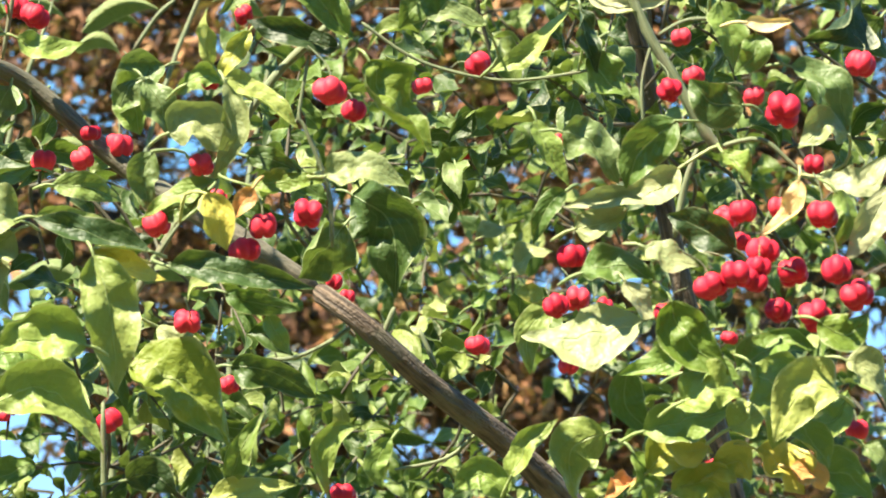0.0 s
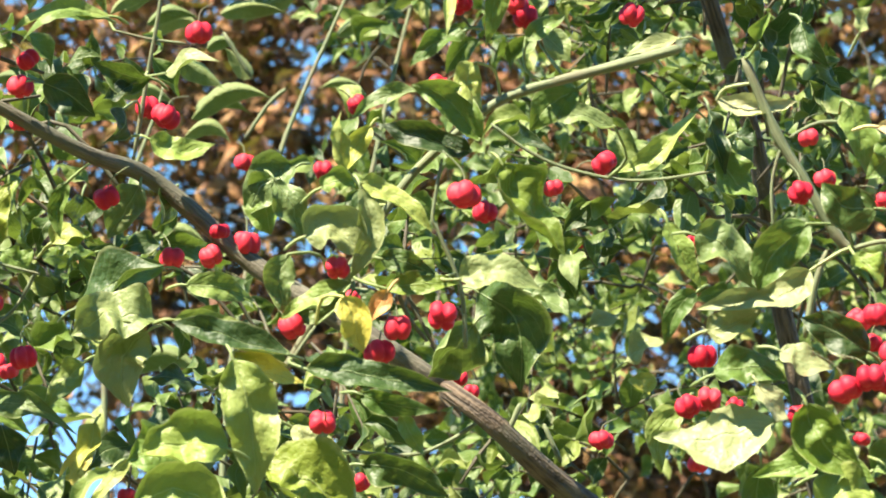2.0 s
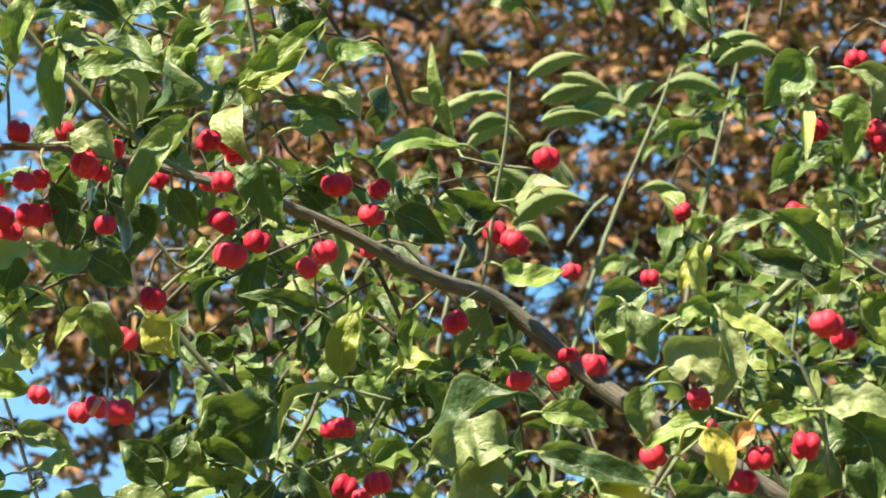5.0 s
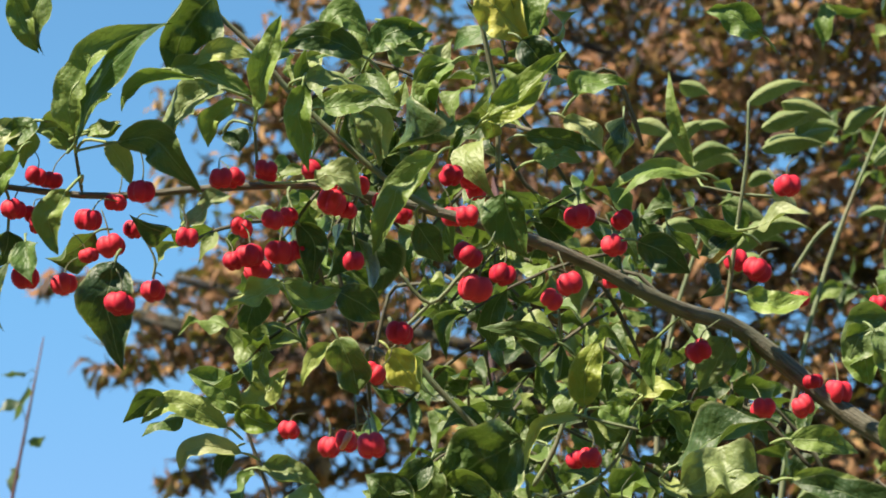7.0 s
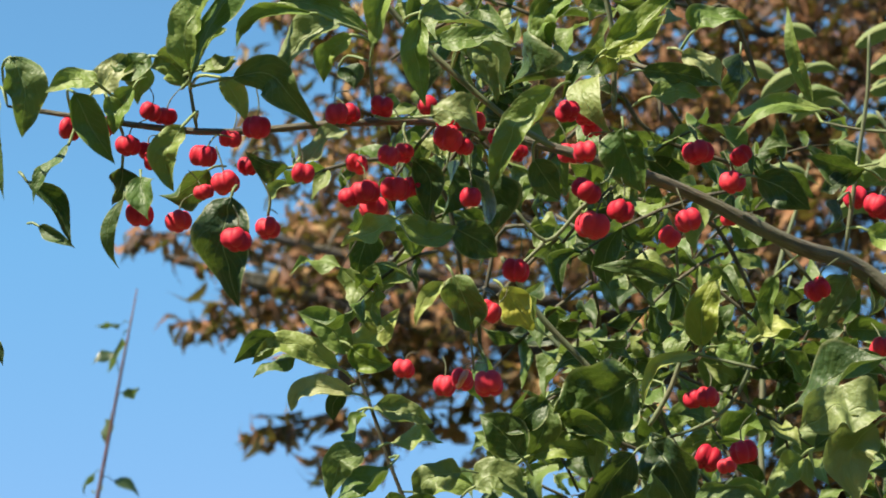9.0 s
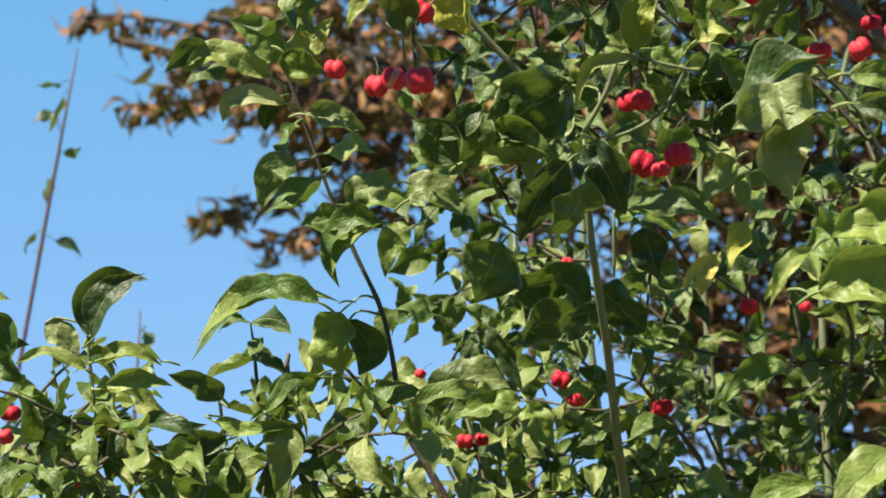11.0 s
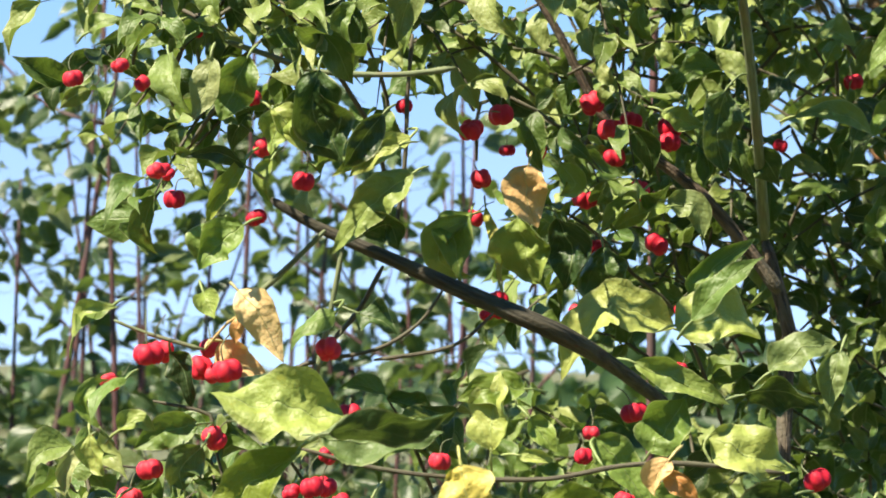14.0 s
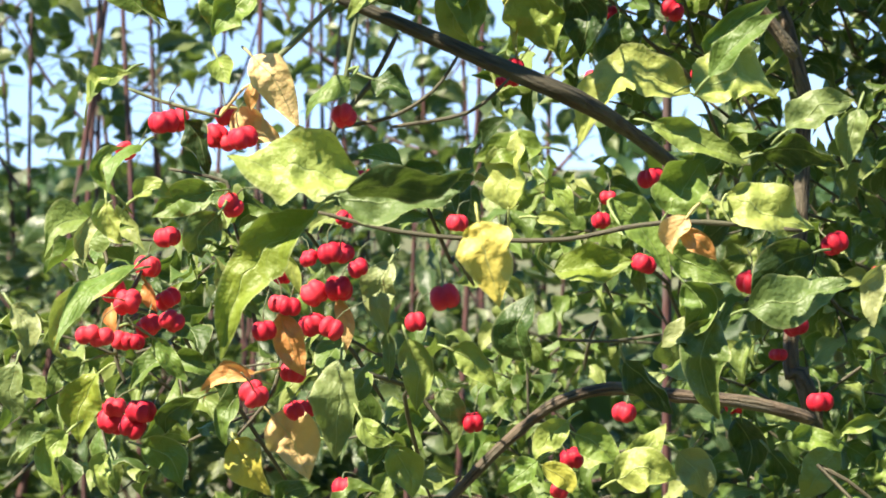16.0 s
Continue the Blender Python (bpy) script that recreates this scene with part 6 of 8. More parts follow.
drape([(-0.0916, 0.9804, 1.9593), (-0.0814, 0.9804, 1.9610), (-0.0725, 0.9814, 1.9594)], 0.0091, 20, 0.30, "mid")
drape([(-0.1017, 0.9737, 1.9448), (-0.1006, 0.9767, 1.9351), (-0.0940, 0.9809, 1.9219)], 0.0187, 5, 0.20, "mid")
drape([(-0.0945, 0.9790, 1.9692), (-0.0792, 0.9803, 1.9677), (-0.0656, 0.9821, 1.9640)], 0.0086, -20, 0.30, "green")
drape([(-0.0297, 1.0197, 1.9687), (-0.0365, 1.0138, 1.9873), (-0.0385, 1.0084, 2.0050)], 0.0061, -10, 0.40, "mid")
drape([(-0.0277, 0.9873, 1.9558), (-0.0495, 0.9861, 1.9561), (-0.0632, 0.9875, 1.9487)], 0.0081, 20, 0.40, "mid")
drape([(-0.0047, 0.9699, 2.0048), (-0.0148, 0.9676, 2.0109), (-0.0254, 0.9663, 2.0134)], 0.0130, -5, 0.30, "mid")
drape([(-0.2212, 1.1324, 1.8986), (-0.2297, 1.1284, 1.9105), (-0.2421, 1.1263, 1.9156)], 0.0137, 5, 0.30, "mid")
drape([(-0.2252, 1.1351, 1.8931), (-0.2467, 1.1309, 1.9034), (-0.2622, 1.1327, 1.8946)], 0.0113, 10, 0.30, "mid")
drape([(-0.2511, 1.1304, 1.9043), (-0.2597, 1.1302, 1.9034), (-0.2699, 1.1321, 1.8950)], 0.0113, -20, 0.30, "green")
drape([(-0.2081, 1.1303, 1.9078), (-0.2156, 1.1264, 1.9198), (-0.2198, 1.1221, 1.9336)], 0.0118, 10, 0.30, "mid")
drape([(-0.2211, 1.1315, 1.9018), (-0.2086, 1.1307, 1.9065), (-0.1993, 1.1281, 1.9171)], 0.0117, 5, 0.30, "light")
drape([(-0.2132, 1.0769, 1.8879), (-0.2068, 1.0787, 1.8828), (-0.1968, 1.0797, 1.8813)], 0.0135, -5, 0.20, "olive")
drape([(-0.2191, 1.1385, 1.8827), (-0.2390, 1.1367, 1.8850), (-0.2466, 1.1393, 1.8750)], 0.0105, 15, 0.40, "pale")
drape([(-0.2232, 1.1402, 1.8841), (-0.2276, 1.1415, 1.8790), (-0.2282, 1.1436, 1.8721)], 0.0082, -10, 0.30, "green")
drape([(-0.2053, 1.0885, 1.8651), (-0.1933, 1.0896, 1.8633), (-0.1810, 1.0913, 1.8598)], 0.0128, 20, 0.30, "pale")
drape([(-0.1846, 0.9621, 1.9078), (-0.1937, 0.9631, 1.9028), (-0.2050, 0.9638, 1.8985)], 0.0107, 20, 0.30, "light")
drape([(-0.1840, 0.9686, 1.9092), (-0.1737, 0.9709, 1.9032), (-0.1623, 0.9703, 1.9072)], 0.0127, 15, 0.30, "mid")
drape([(-0.1672, 1.0118, 1.8996), (-0.1621, 1.0153, 1.8888), (-0.1596, 1.0187, 1.8781)], 0.0165, -20, 0.20, "green")
drape([(-0.1512, 1.0621, 1.9080), (-0.1441, 1.0652, 1.8989), (-0.1392, 1.0676, 1.8915)], 0.0148, -15, 0.20, "olive")
drape([(-0.1749, 1.0712, 1.9129), (-0.1832, 1.0727, 1.9063), (-0.1874, 1.0755, 1.8962)], 0.0065, 15, 0.40, "light")
drape([(-0.0732, 1.0689, 1.8847), (-0.0721, 1.0646, 1.8992), (-0.0647, 1.0612, 1.9120)], 0.0133, -5, 0.30, "olive")
drape([(-0.0736, 1.0324, 1.8732), (-0.0911, 1.0329, 1.8683), (-0.0965, 1.0375, 1.8520)], 0.0056, 10, 0.50, "light")
drape([(-0.0985, 1.0886, 1.8764), (-0.1156, 1.0904, 1.8675), (-0.1341, 1.0923, 1.8578)], 0.0313, -20, 0.15, "green")
drape([(-0.0094, 0.9864, 1.8392), (-0.0247, 0.9850, 1.8411), (-0.0396, 0.9866, 1.8331)], 0.0211, 25, 0.20, "pale")
drape([(-0.0152, 1.0533, 1.9089), (-0.0211, 1.0557, 1.8999), (-0.0275, 1.0588, 1.8883)], 0.0151, 15, 0.20, "pale")
drape([(-0.0055, 1.0253, 1.8689), (-0.0224, 1.0253, 1.8659), (-0.0380, 1.0272, 1.8568)], 0.0106, -10, 0.30, "mid")
drape([(0.0015, 0.9782, 1.8508), (0.0142, 0.9791, 1.8500), (0.0273, 0.9810, 1.8461)], 0.0100, 5, 0.30, "mid")
drape([(-0.0040, 0.8988, 1.8195), (0.0106, 0.9000, 1.8181), (0.0268, 0.9017, 1.8152)], 0.0088, 20, 0.40, "mid")
drape([(0.0356, 0.9865, 1.8952), (0.0308, 0.9894, 1.8847), (0.0332, 0.9927, 1.8739)], 0.0168, 20, 0.30, "light")
drape([(-0.0126, 0.9917, 1.9098), (-0.0016, 0.9936, 1.9053), (0.0120, 0.9932, 1.9090)], 0.0113, 25, 0.30, "light")
drape([(-0.0496, 1.0733, 1.8902), (-0.0423, 1.0722, 1.8950), (-0.0324, 1.0741, 1.8906)], 0.0095, 25, 0.30, "light")
drape([(-0.0679, 1.0405, 1.8779), (-0.0609, 1.0417, 1.8750), (-0.0556, 1.0408, 1.8792)], 0.0098, 10, 0.30, "light")
drape([(-0.0833, 1.0622, 1.9101), (-0.0963, 1.0601, 1.9148), (-0.1148, 1.0589, 1.9156)], 0.0074, -15, 0.30, "green")
drape([(0.0958, 0.8975, 1.8797), (0.0795, 0.8988, 1.8843), (0.0651, 0.8996, 1.8897)], 0.0110, 12, 0.45, "green")
drape([(0.1044, 0.8830, 1.8715), (0.1116, 0.8849, 1.8588), (0.1264, 0.8869, 1.8413)], 0.0191, 25, 0.30, "olive")
drape([(0.0415, 0.9849, 1.8981), (0.0314, 0.9878, 1.8918), (0.0234, 0.9916, 1.8807)], 0.0187, 25, 0.30, "pale")
drape([(0.0334, 0.9755, 1.8903), (0.0393, 0.9770, 1.8803), (0.0435, 0.9789, 1.8693)], 0.0115, 15, 0.30, "pale")
drape([(0.0389, 0.8922, 1.8472), (0.0484, 0.8902, 1.8496), (0.0600, 0.8907, 1.8404)], 0.0168, 25, 0.30, "pale")
drape([(0.0571, 0.8864, 1.8630), (0.0607, 0.8893, 1.8481), (0.0539, 0.8940, 1.8326)], 0.0091, 10, 0.40, "pale")
drape([(0.0557, 0.8976, 1.8332), (0.0421, 0.9009, 1.8276), (0.0311, 0.9040, 1.8212)], 0.0077, 35, 0.40, "light")
drape([(0.0535, 0.9045, 1.8318), (0.0439, 0.9072, 1.8261), (0.0320, 0.9099, 1.8218)], 0.0088, -20, 0.20, "green")
drape([(0.0577, 0.8957, 1.8673), (0.0693, 0.8952, 1.8620), (0.0822, 0.8960, 1.8509)], 0.0100, 25, 0.40, "light")
drape([(0.0449, 0.9028, 1.8671), (0.0512, 0.9013, 1.8696), (0.0580, 0.9009, 1.8669)], 0.0079, 25, 0.30, "light")
drape([(0.0346, 0.9043, 1.8442), (0.0311, 0.9071, 1.8347), (0.0342, 0.9092, 1.8236)], 0.0106, 15, 0.30, "pale")
drape([(0.0504, 0.8799, 1.8240), (0.0547, 0.8813, 1.8153), (0.0578, 0.8831, 1.8057)], 0.0115, 15, 0.30, "yellow")
drape([(0.0648, 0.9004, 1.8423), (0.0738, 0.8995, 1.8407), (0.0836, 0.8990, 1.8369)], 0.0083, 0, 0.30, "green")
drape([(0.0669, 0.9032, 1.8326), (0.0796, 0.9011, 1.8338), (0.0919, 0.8992, 1.8340)], 0.0084, 10, 0.30, "olive")
drape([(0.0665, 0.8869, 1.8280), (0.0633, 0.8885, 1.8230), (0.0597, 0.8903, 1.8176)], 0.0074, 5, 0.20, "orange")
drape([(0.0897, 0.8854, 1.8319), (0.1018, 0.8832, 1.8336), (0.1174, 0.8823, 1.8279)], 0.0133, 25, 0.30, "pale")
drape([(0.1152, 1.0337, 1.8637), (0.1300, 1.0344, 1.8519), (0.1331, 1.0401, 1.8254)], 0.0272, -35, 0.20, "green")
drape([(0.1059, 0.9728, 1.8369), (0.0972, 0.9764, 1.8268), (0.0897, 0.9795, 1.8182)], 0.0245, -35, 0.20, "green")
drape([(0.0334, 0.8840, 1.8051), (0.0102, 0.8858, 1.8121), (-0.0051, 0.8869, 1.8166)], 0.0106, 12, 0.45, "green")
drape([(0.0153, 0.8865, 1.8059), (0.0252, 0.8865, 1.7998), (0.0383, 0.8854, 1.7961)], 0.0093, 25, 0.30, "yellow")
drape([(0.0391, 0.8884, 1.8013), (0.0577, 0.8862, 1.7989), (0.0868, 0.8833, 1.7935)], 0.0114, 12, 0.40, "green")
drape([(0.0580, 0.8976, 1.7950), (0.0676, 0.8970, 1.7916), (0.0833, 0.8953, 1.7892)], 0.0082, -5, 0.30, "mid")
drape([(0.0146, 0.8708, 1.8005), (0.0204, 0.8744, 1.7816), (0.0226, 0.8797, 1.7575)], 0.0181, 0, 0.35, "mid")
drape([(0.0127, 0.8514, 1.7675), (-0.0018, 0.8529, 1.7701), (-0.0154, 0.8557, 1.7665)], 0.0194, 20, 0.25, "light")
drape([(-0.0162, 0.8997, 1.7573), (0.0021, 0.8960, 1.7617), (0.0194, 0.8984, 1.7411)], 0.0171, 10, 0.30, "mid")
drape([(0.0279, 0.9284, 1.7759), (0.0457, 0.9274, 1.7694), (0.0622, 0.9297, 1.7492)], 0.0250, 20, 0.25, "olive")
drape([(0.0377, 0.9403, 1.7920), (0.0478, 0.9406, 1.7843), (0.0602, 0.9411, 1.7748)], 0.0095, 10, 0.30, "pale")
drape([(0.0737, 0.9171, 1.7921), (0.0768, 0.9181, 1.7857), (0.0818, 0.9191, 1.7783)], 0.0068, 0, 0.30, "light")
drape([(0.0646, 0.9671, 1.7837), (0.0788, 0.9655, 1.7815), (0.0951, 0.9653, 1.7724)], 0.0144, -30, 0.20, "green")
drape([(0.0646, 0.9651, 1.7418), (0.0675, 0.9622, 1.7525), (0.0758, 0.9578, 1.7661)], 0.0095, 5, 0.40, "mid")
drape([(0.0947, 0.9275, 1.7327), (0.0910, 0.9247, 1.7467), (0.0969, 0.9220, 1.7548), (0.1040, 0.9210, 1.7547)], 0.0062, 15, 0.50, "light")
drape([(0.1157, 0.9202, 1.7508), (0.1102, 0.9229, 1.7428), (0.1130, 0.9245, 1.7342)], 0.0074, 15, 0.40, "light")
drape([(0.0569, 0.9675, 1.7366), (0.0728, 0.9645, 1.7394), (0.0872, 0.9620, 1.7411)], 0.0095, 25, 0.40, "light")
drape([(0.0277, 0.9435, 1.7395), (0.0367, 0.9418, 1.7413), (0.0451, 0.9421, 1.7348)], 0.0122, -10, 0.30, "green")
drape([(0.1819, 0.9306, 1.9066), (0.1672, 0.9364, 1.8912), (0.1542, 0.9396, 1.8856)], 0.0084, 25, 0.50, "light")
drape([(0.1828, 0.9147, 1.9019), (0.1846, 0.9169, 1.8915), (0.1891, 0.9191, 1.8792)], 0.0088, -20, 0.40, "green")
drape([(0.1886, 0.9171, 1.8880), (0.1919, 0.9190, 1.8780), (0.2002, 0.9192, 1.8721)], 0.0147, 10, 0.20, "mid")
drape([(0.1811, 0.8935, 1.8991), (0.1926, 0.8927, 1.8951), (0.2086, 0.8897, 1.8983)], 0.0114, 35, 0.30, "cream")
drape([(0.2157, 0.8496, 1.8846), (0.2185, 0.8516, 1.8742), (0.2213, 0.8541, 1.8619)], 0.0124, 15, 0.30, "light")
drape([(0.2249, 0.8388, 1.8707), (0.2240, 0.8407, 1.8633), (0.2180, 0.8429, 1.8573)], 0.0096, -5, 0.30, "mid")
drape([(0.2213, 0.8385, 1.8739), (0.2289, 0.8377, 1.8728), (0.2375, 0.8361, 1.8744)], 0.0055, 25, 0.30, "tan")
drape([(0.2209, 0.8415, 1.8471), (0.2109, 0.8427, 1.8480), (0.2035, 0.8420, 1.8559)], 0.0147, -10, 0.20, "green")
drape([(0.1598, 0.8807, 1.8517), (0.1633, 0.8827, 1.8411), (0.1714, 0.8843, 1.8293)], 0.0098, 15, 0.30, "light")
drape([(0.1662, 0.8687, 1.8443), (0.1765, 0.8683, 1.8398), (0.1855, 0.8698, 1.8278)], 0.0150, 10, 0.25, "pale")
drape([(0.2023, 0.8575, 1.8459), (0.1908, 0.8614, 1.8364), (0.1863, 0.8648, 1.8246)], 0.0147, 0, 0.30, "mid")
drape([(0.2061, 0.8728, 1.8340), (0.1948, 0.8765, 1.8251), (0.1687, 0.8810, 1.8222)], 0.0122, 30, 0.35, "cream")
drape([(0.1743, 0.9057, 1.8340), (0.1676, 0.9080, 1.8281), (0.1636, 0.9114, 1.8162)], 0.0078, 10, 0.40, "mid")
drape([(0.1724, 0.8837, 1.8152), (0.1805, 0.8821, 1.8173), (0.1904, 0.8795, 1.8219)], 0.0121, 20, 0.30, "pale")
drape([(0.2169, 0.8446, 1.8001), (0.2058, 0.8446, 1.8069), (0.1950, 0.8451, 1.8116)], 0.0129, -15, 0.25, "green")
drape([(0.2566, 0.8458, 1.8387), (0.2486, 0.8463, 1.8413), (0.2400, 0.8491, 1.8350)], 0.0127, 25, 0.30, "cream")
drape([(0.2368, 0.8429, 1.8609), (0.2500, 0.8423, 1.8550), (0.2560, 0.8451, 1.8396)], 0.0114, 20, 0.30, "pale")
drape([(0.2457, 0.8443, 1.8244), (0.2580, 0.8430, 1.8221), (0.2679, 0.8394, 1.8315)], 0.0115, 30, 0.30, "cream")
drape([(0.2594, 0.8143, 1.8144), (0.2533, 0.8181, 1.8022), (0.2462, 0.8217, 1.7914)], 0.0102, 20, 0.30, "cream")
drape([(0.2334, 0.8259, 1.8187), (0.2314, 0.8283, 1.8097), (0.2218, 0.8316, 1.8015)], 0.0075, 20, 0.30, "tan")
drape([(0.2423, 0.8172, 1.8130), (0.2466, 0.8182, 1.8057), (0.2427, 0.8215, 1.7945)], 0.0071, 20, 0.30, "light")
drape([(0.1948, 0.8839, 1.7847), (0.1750, 0.8884, 1.7781), (0.1551, 0.8907, 1.7806)], 0.0218, 38, 0.20, "cream")
drape([(0.1724, 0.9254, 1.7993), (0.1641, 0.9290, 1.7892), (0.1655, 0.9320, 1.7752)], 0.0102, 5, 0.30, "mid")
drape([(0.1740, 0.8822, 1.8000), (0.1854, 0.8800, 1.8027), (0.1980, 0.8793, 1.7979)], 0.0129, 20, 0.25, "mid")
drape([(0.1875, 0.8445, 1.8002), (0.1943, 0.8443, 1.7967), (0.2050, 0.8434, 1.7941)], 0.0108, 30, 0.30, "cream")
drape([(0.1878, 0.8780, 1.7966), (0.1924, 0.8791, 1.7890), (0.1983, 0.8792, 1.7849)], 0.0099, 25, 0.30, "cream")
drape([(0.1952, 0.8436, 1.7830), (0.2000, 0.8457, 1.7711), (0.2143, 0.8463, 1.7598)], 0.0170, -15, 0.25, "olive")
drape([(0.2096, 0.8568, 1.7738), (0.1969, 0.8603, 1.7666), (0.1816, 0.8635, 1.7626)], 0.0113, 20, 0.40, "light")
drape([(0.1986, 0.8490, 1.7515), (0.2080, 0.8467, 1.7555), (0.2176, 0.8459, 1.7529)], 0.0161, 25, 0.25, "light")
drape([(0.1907, 0.8705, 1.7456), (0.2071, 0.8672, 1.7496), (0.2225, 0.8643, 1.7526)], 0.0151, 25, 0.25, "light")
drape([(0.2207, 0.8449, 1.7629), (0.2283, 0.8460, 1.7534), (0.2282, 0.8499, 1.7368)], 0.0198, 15, 0.25, "light")
drape([(0.2454, 0.8343, 1.7515), (0.2349, 0.8353, 1.7534), (0.2257, 0.8404, 1.7374)], 0.0181, 20, 0.25, "light")
drape([(0.2207, 0.8625, 1.7648), (0.2321, 0.8592, 1.7720), (0.2454, 0.8575, 1.7708)], 0.0131, 25, 0.30, "light")
drape([(0.2366, 0.8228, 1.7728), (0.2457, 0.8224, 1.7686), (0.2522, 0.8201, 1.7746)], 0.0114, 0, 0.30, "olive")
drape([(0.1934, 0.8781, 1.7336), (0.2030, 0.8748, 1.7416), (0.2146, 0.8736, 1.7393)], 0.0147, 20, 0.25, "olive")
drape([(0.1983, 0.8716, 1.7433), (0.2059, 0.8715, 1.7389), (0.2123, 0.8700, 1.7413)], 0.0114, 20, 0.25, "yellow")
drape([(0.2258, 0.8630, 1.7388), (0.2355, 0.8630, 1.7327), (0.2414, 0.8640, 1.7245)], 0.0166, 20, 0.25, "yellow")
drape([(0.2366, 0.8627, 1.7330), (0.2442, 0.8623, 1.7305), (0.2475, 0.8629, 1.7255)], 0.0083, 15, 0.30, "orange")
drape([(0.2457, 0.8756, 1.7321), (0.2569, 0.8737, 1.7330), (0.2672, 0.8742, 1.7246)], 0.0148, 20, 0.30, "light")
drape([(0.1914, 0.8934, 1.7713), (0.1909, 0.8966, 1.7582), (0.2022, 0.8973, 1.7482)], 0.0130, 0, 0.30, "mid")
drape([(0.1598, 0.9442, 1.7417), (0.1646, 0.9411, 1.7519), (0.1756, 0.9374, 1.7608)], 0.0099, 25, 0.35, "light")
drape([(0.1916, 0.9346, 1.7554), (0.1798, 0.9377, 1.7495), (0.1824, 0.9412, 1.7328)], 0.0176, -5, 0.25, "mid")
drape([(0.1599, 0.9528, 1.7367), (0.1505, 0.9525, 1.7437), (0.1409, 0.9553, 1.7377)], 0.0128, 15, 0.30, "light")
drape([(0.2011, 0.8785, 1.7271), (0.2123, 0.8760, 1.7308), (0.2207, 0.8763, 1.7243)], 0.0119, 15, 0.30, "olive")
drape([(0.2579, 0.8661, 1.7689), (0.2656, 0.8659, 1.7648), (0.2717, 0.8677, 1.7533)], 0.0123, 20, 0.30, "pale")
drape([(0.2650, 0.8752, 1.7426), (0.2710, 0.8757, 1.7367), (0.2733, 0.8777, 1.7270)], 0.0124, 20, 0.30, "pale")
drape([(0.0885, 0.8802, 1.9540), (0.0816, 0.8827, 1.9462), (0.0732, 0.8859, 1.9362)], 0.0161, 10, 0.25, "mid")
drape([(0.1023, 0.8825, 1.9497), (0.1115, 0.8834, 1.9448), (0.1106, 0.8868, 1.9329)], 0.0112, 20, 0.30, "pale")
drape([(0.0941, 0.8848, 1.9365), (0.1030, 0.8854, 1.9327), (0.1004, 0.8904, 1.9148)], 0.0107, 10, 0.40, "light")
drape([(0.0934, 0.8892, 1.9204), (0.0834, 0.8910, 1.9160), (0.0742, 0.8936, 1.9082)], 0.0082, 20, 0.40, "mid")
drape([(0.0987, 0.8935, 1.8827), (0.0871, 0.8904, 1.8961), (0.0748, 0.8898, 1.9006)], 0.0131, -10, 0.30, "mid")
drape([(0.0799, 0.9144, 1.9068), (0.0665, 0.9159, 1.9036), (0.0567, 0.9182, 1.8972)], 0.0064, 25, 0.40, "pale")
drape([(0.0859, 1.1643, 1.9700), (0.0785, 1.1677, 1.9590), (0.0722, 1.1712, 1.9475)], 0.0095, 5, 0.40, "olive")
drape([(0.0966, 0.8867, 1.9079), (0.0936, 0.8887, 1.9013), (0.0990, 0.8908, 1.8924)], 0.0094, 10, 0.30, "light")
drape([(0.1353, 0.9088, 1.9067), (0.1256, 0.9107, 1.9014), (0.1186, 0.9136, 1.8923)], 0.0128, 0, 0.30, "mid")
drape([(0.1517, 0.9293, 1.8993), (0.1384, 0.9289, 1.9032), (0.1276, 0.9298, 1.9017)], 0.0084, 25, 0.30, "pale")
drape([(0.1146, 0.8932, 1.9187), (0.1212, 0.8917, 1.9232), (0.1285, 0.8902, 1.9273)], 0.0068, 15, 0.30, "mid")
drape([(-0.1577, 0.9613, 1.9749), (-0.1501, 0.9634, 1.9661), (-0.1455, 0.9658, 1.9564)], 0.0139, 20, 0.30, "light")
drape([(-0.1088, 0.9810, 1.9760), (-0.0970, 0.9791, 1.9808), (-0.0856, 0.9758, 1.9906)], 0.0094, 0, 0.40, "olive")
drape([(-0.1264, 0.9686, 1.9762), (-0.1230, 0.9705, 1.9689), (-0.1155, 0.9691, 1.9725)], 0.0078, 25, 0.30, "pale")
drape([(-0.0520, 0.9953, 1.9317), (-0.0418, 0.9960, 1.9271), (-0.0324, 0.9976, 1.9197)], 0.0148, -20, 0.30, "green")
drape([(-0.1345, 1.0779, 1.8664), (-0.1438, 1.0807, 1.8582), (-0.1541, 1.0821, 1.8548)], 0.0125, -10, 0.30, "green")
drape([(-0.1353, 1.0885, 1.8665), (-0.1370, 1.0917, 1.8551), (-0.1432, 1.0954, 1.8429)], 0.0131, -10, 0.30, "green")
drape([(-0.1320, 1.0916, 1.8546), (-0.1203, 1.0902, 1.8577), (-0.1057, 1.0923, 1.8475)], 0.0124, 5, 0.30, "mid")
drape([(-0.0932, 1.0384, 1.8401), (-0.0851, 1.0408, 1.8296), (-0.0774, 1.0447, 1.8142)], 0.0205, -25, 0.25, "green")
drape([(-0.1709, 1.1838, 1.8510), (-0.1602, 1.1822, 1.8547), (-0.1469, 1.1846, 1.8438)], 0.0180, 20, 0.30, "pale")
drape([(-0.0668, 1.1278, 1.8365), (-0.0523, 1.1269, 1.8373), (-0.0392, 1.1277, 1.8318)], 0.0110, 20, 0.30, "light")
drape([(-0.0118, 0.9871, 1.8352), (-0.0214, 0.9902, 1.8258), (-0.0181, 0.9948, 1.8083)], 0.0207, 15, 0.20, "pale")
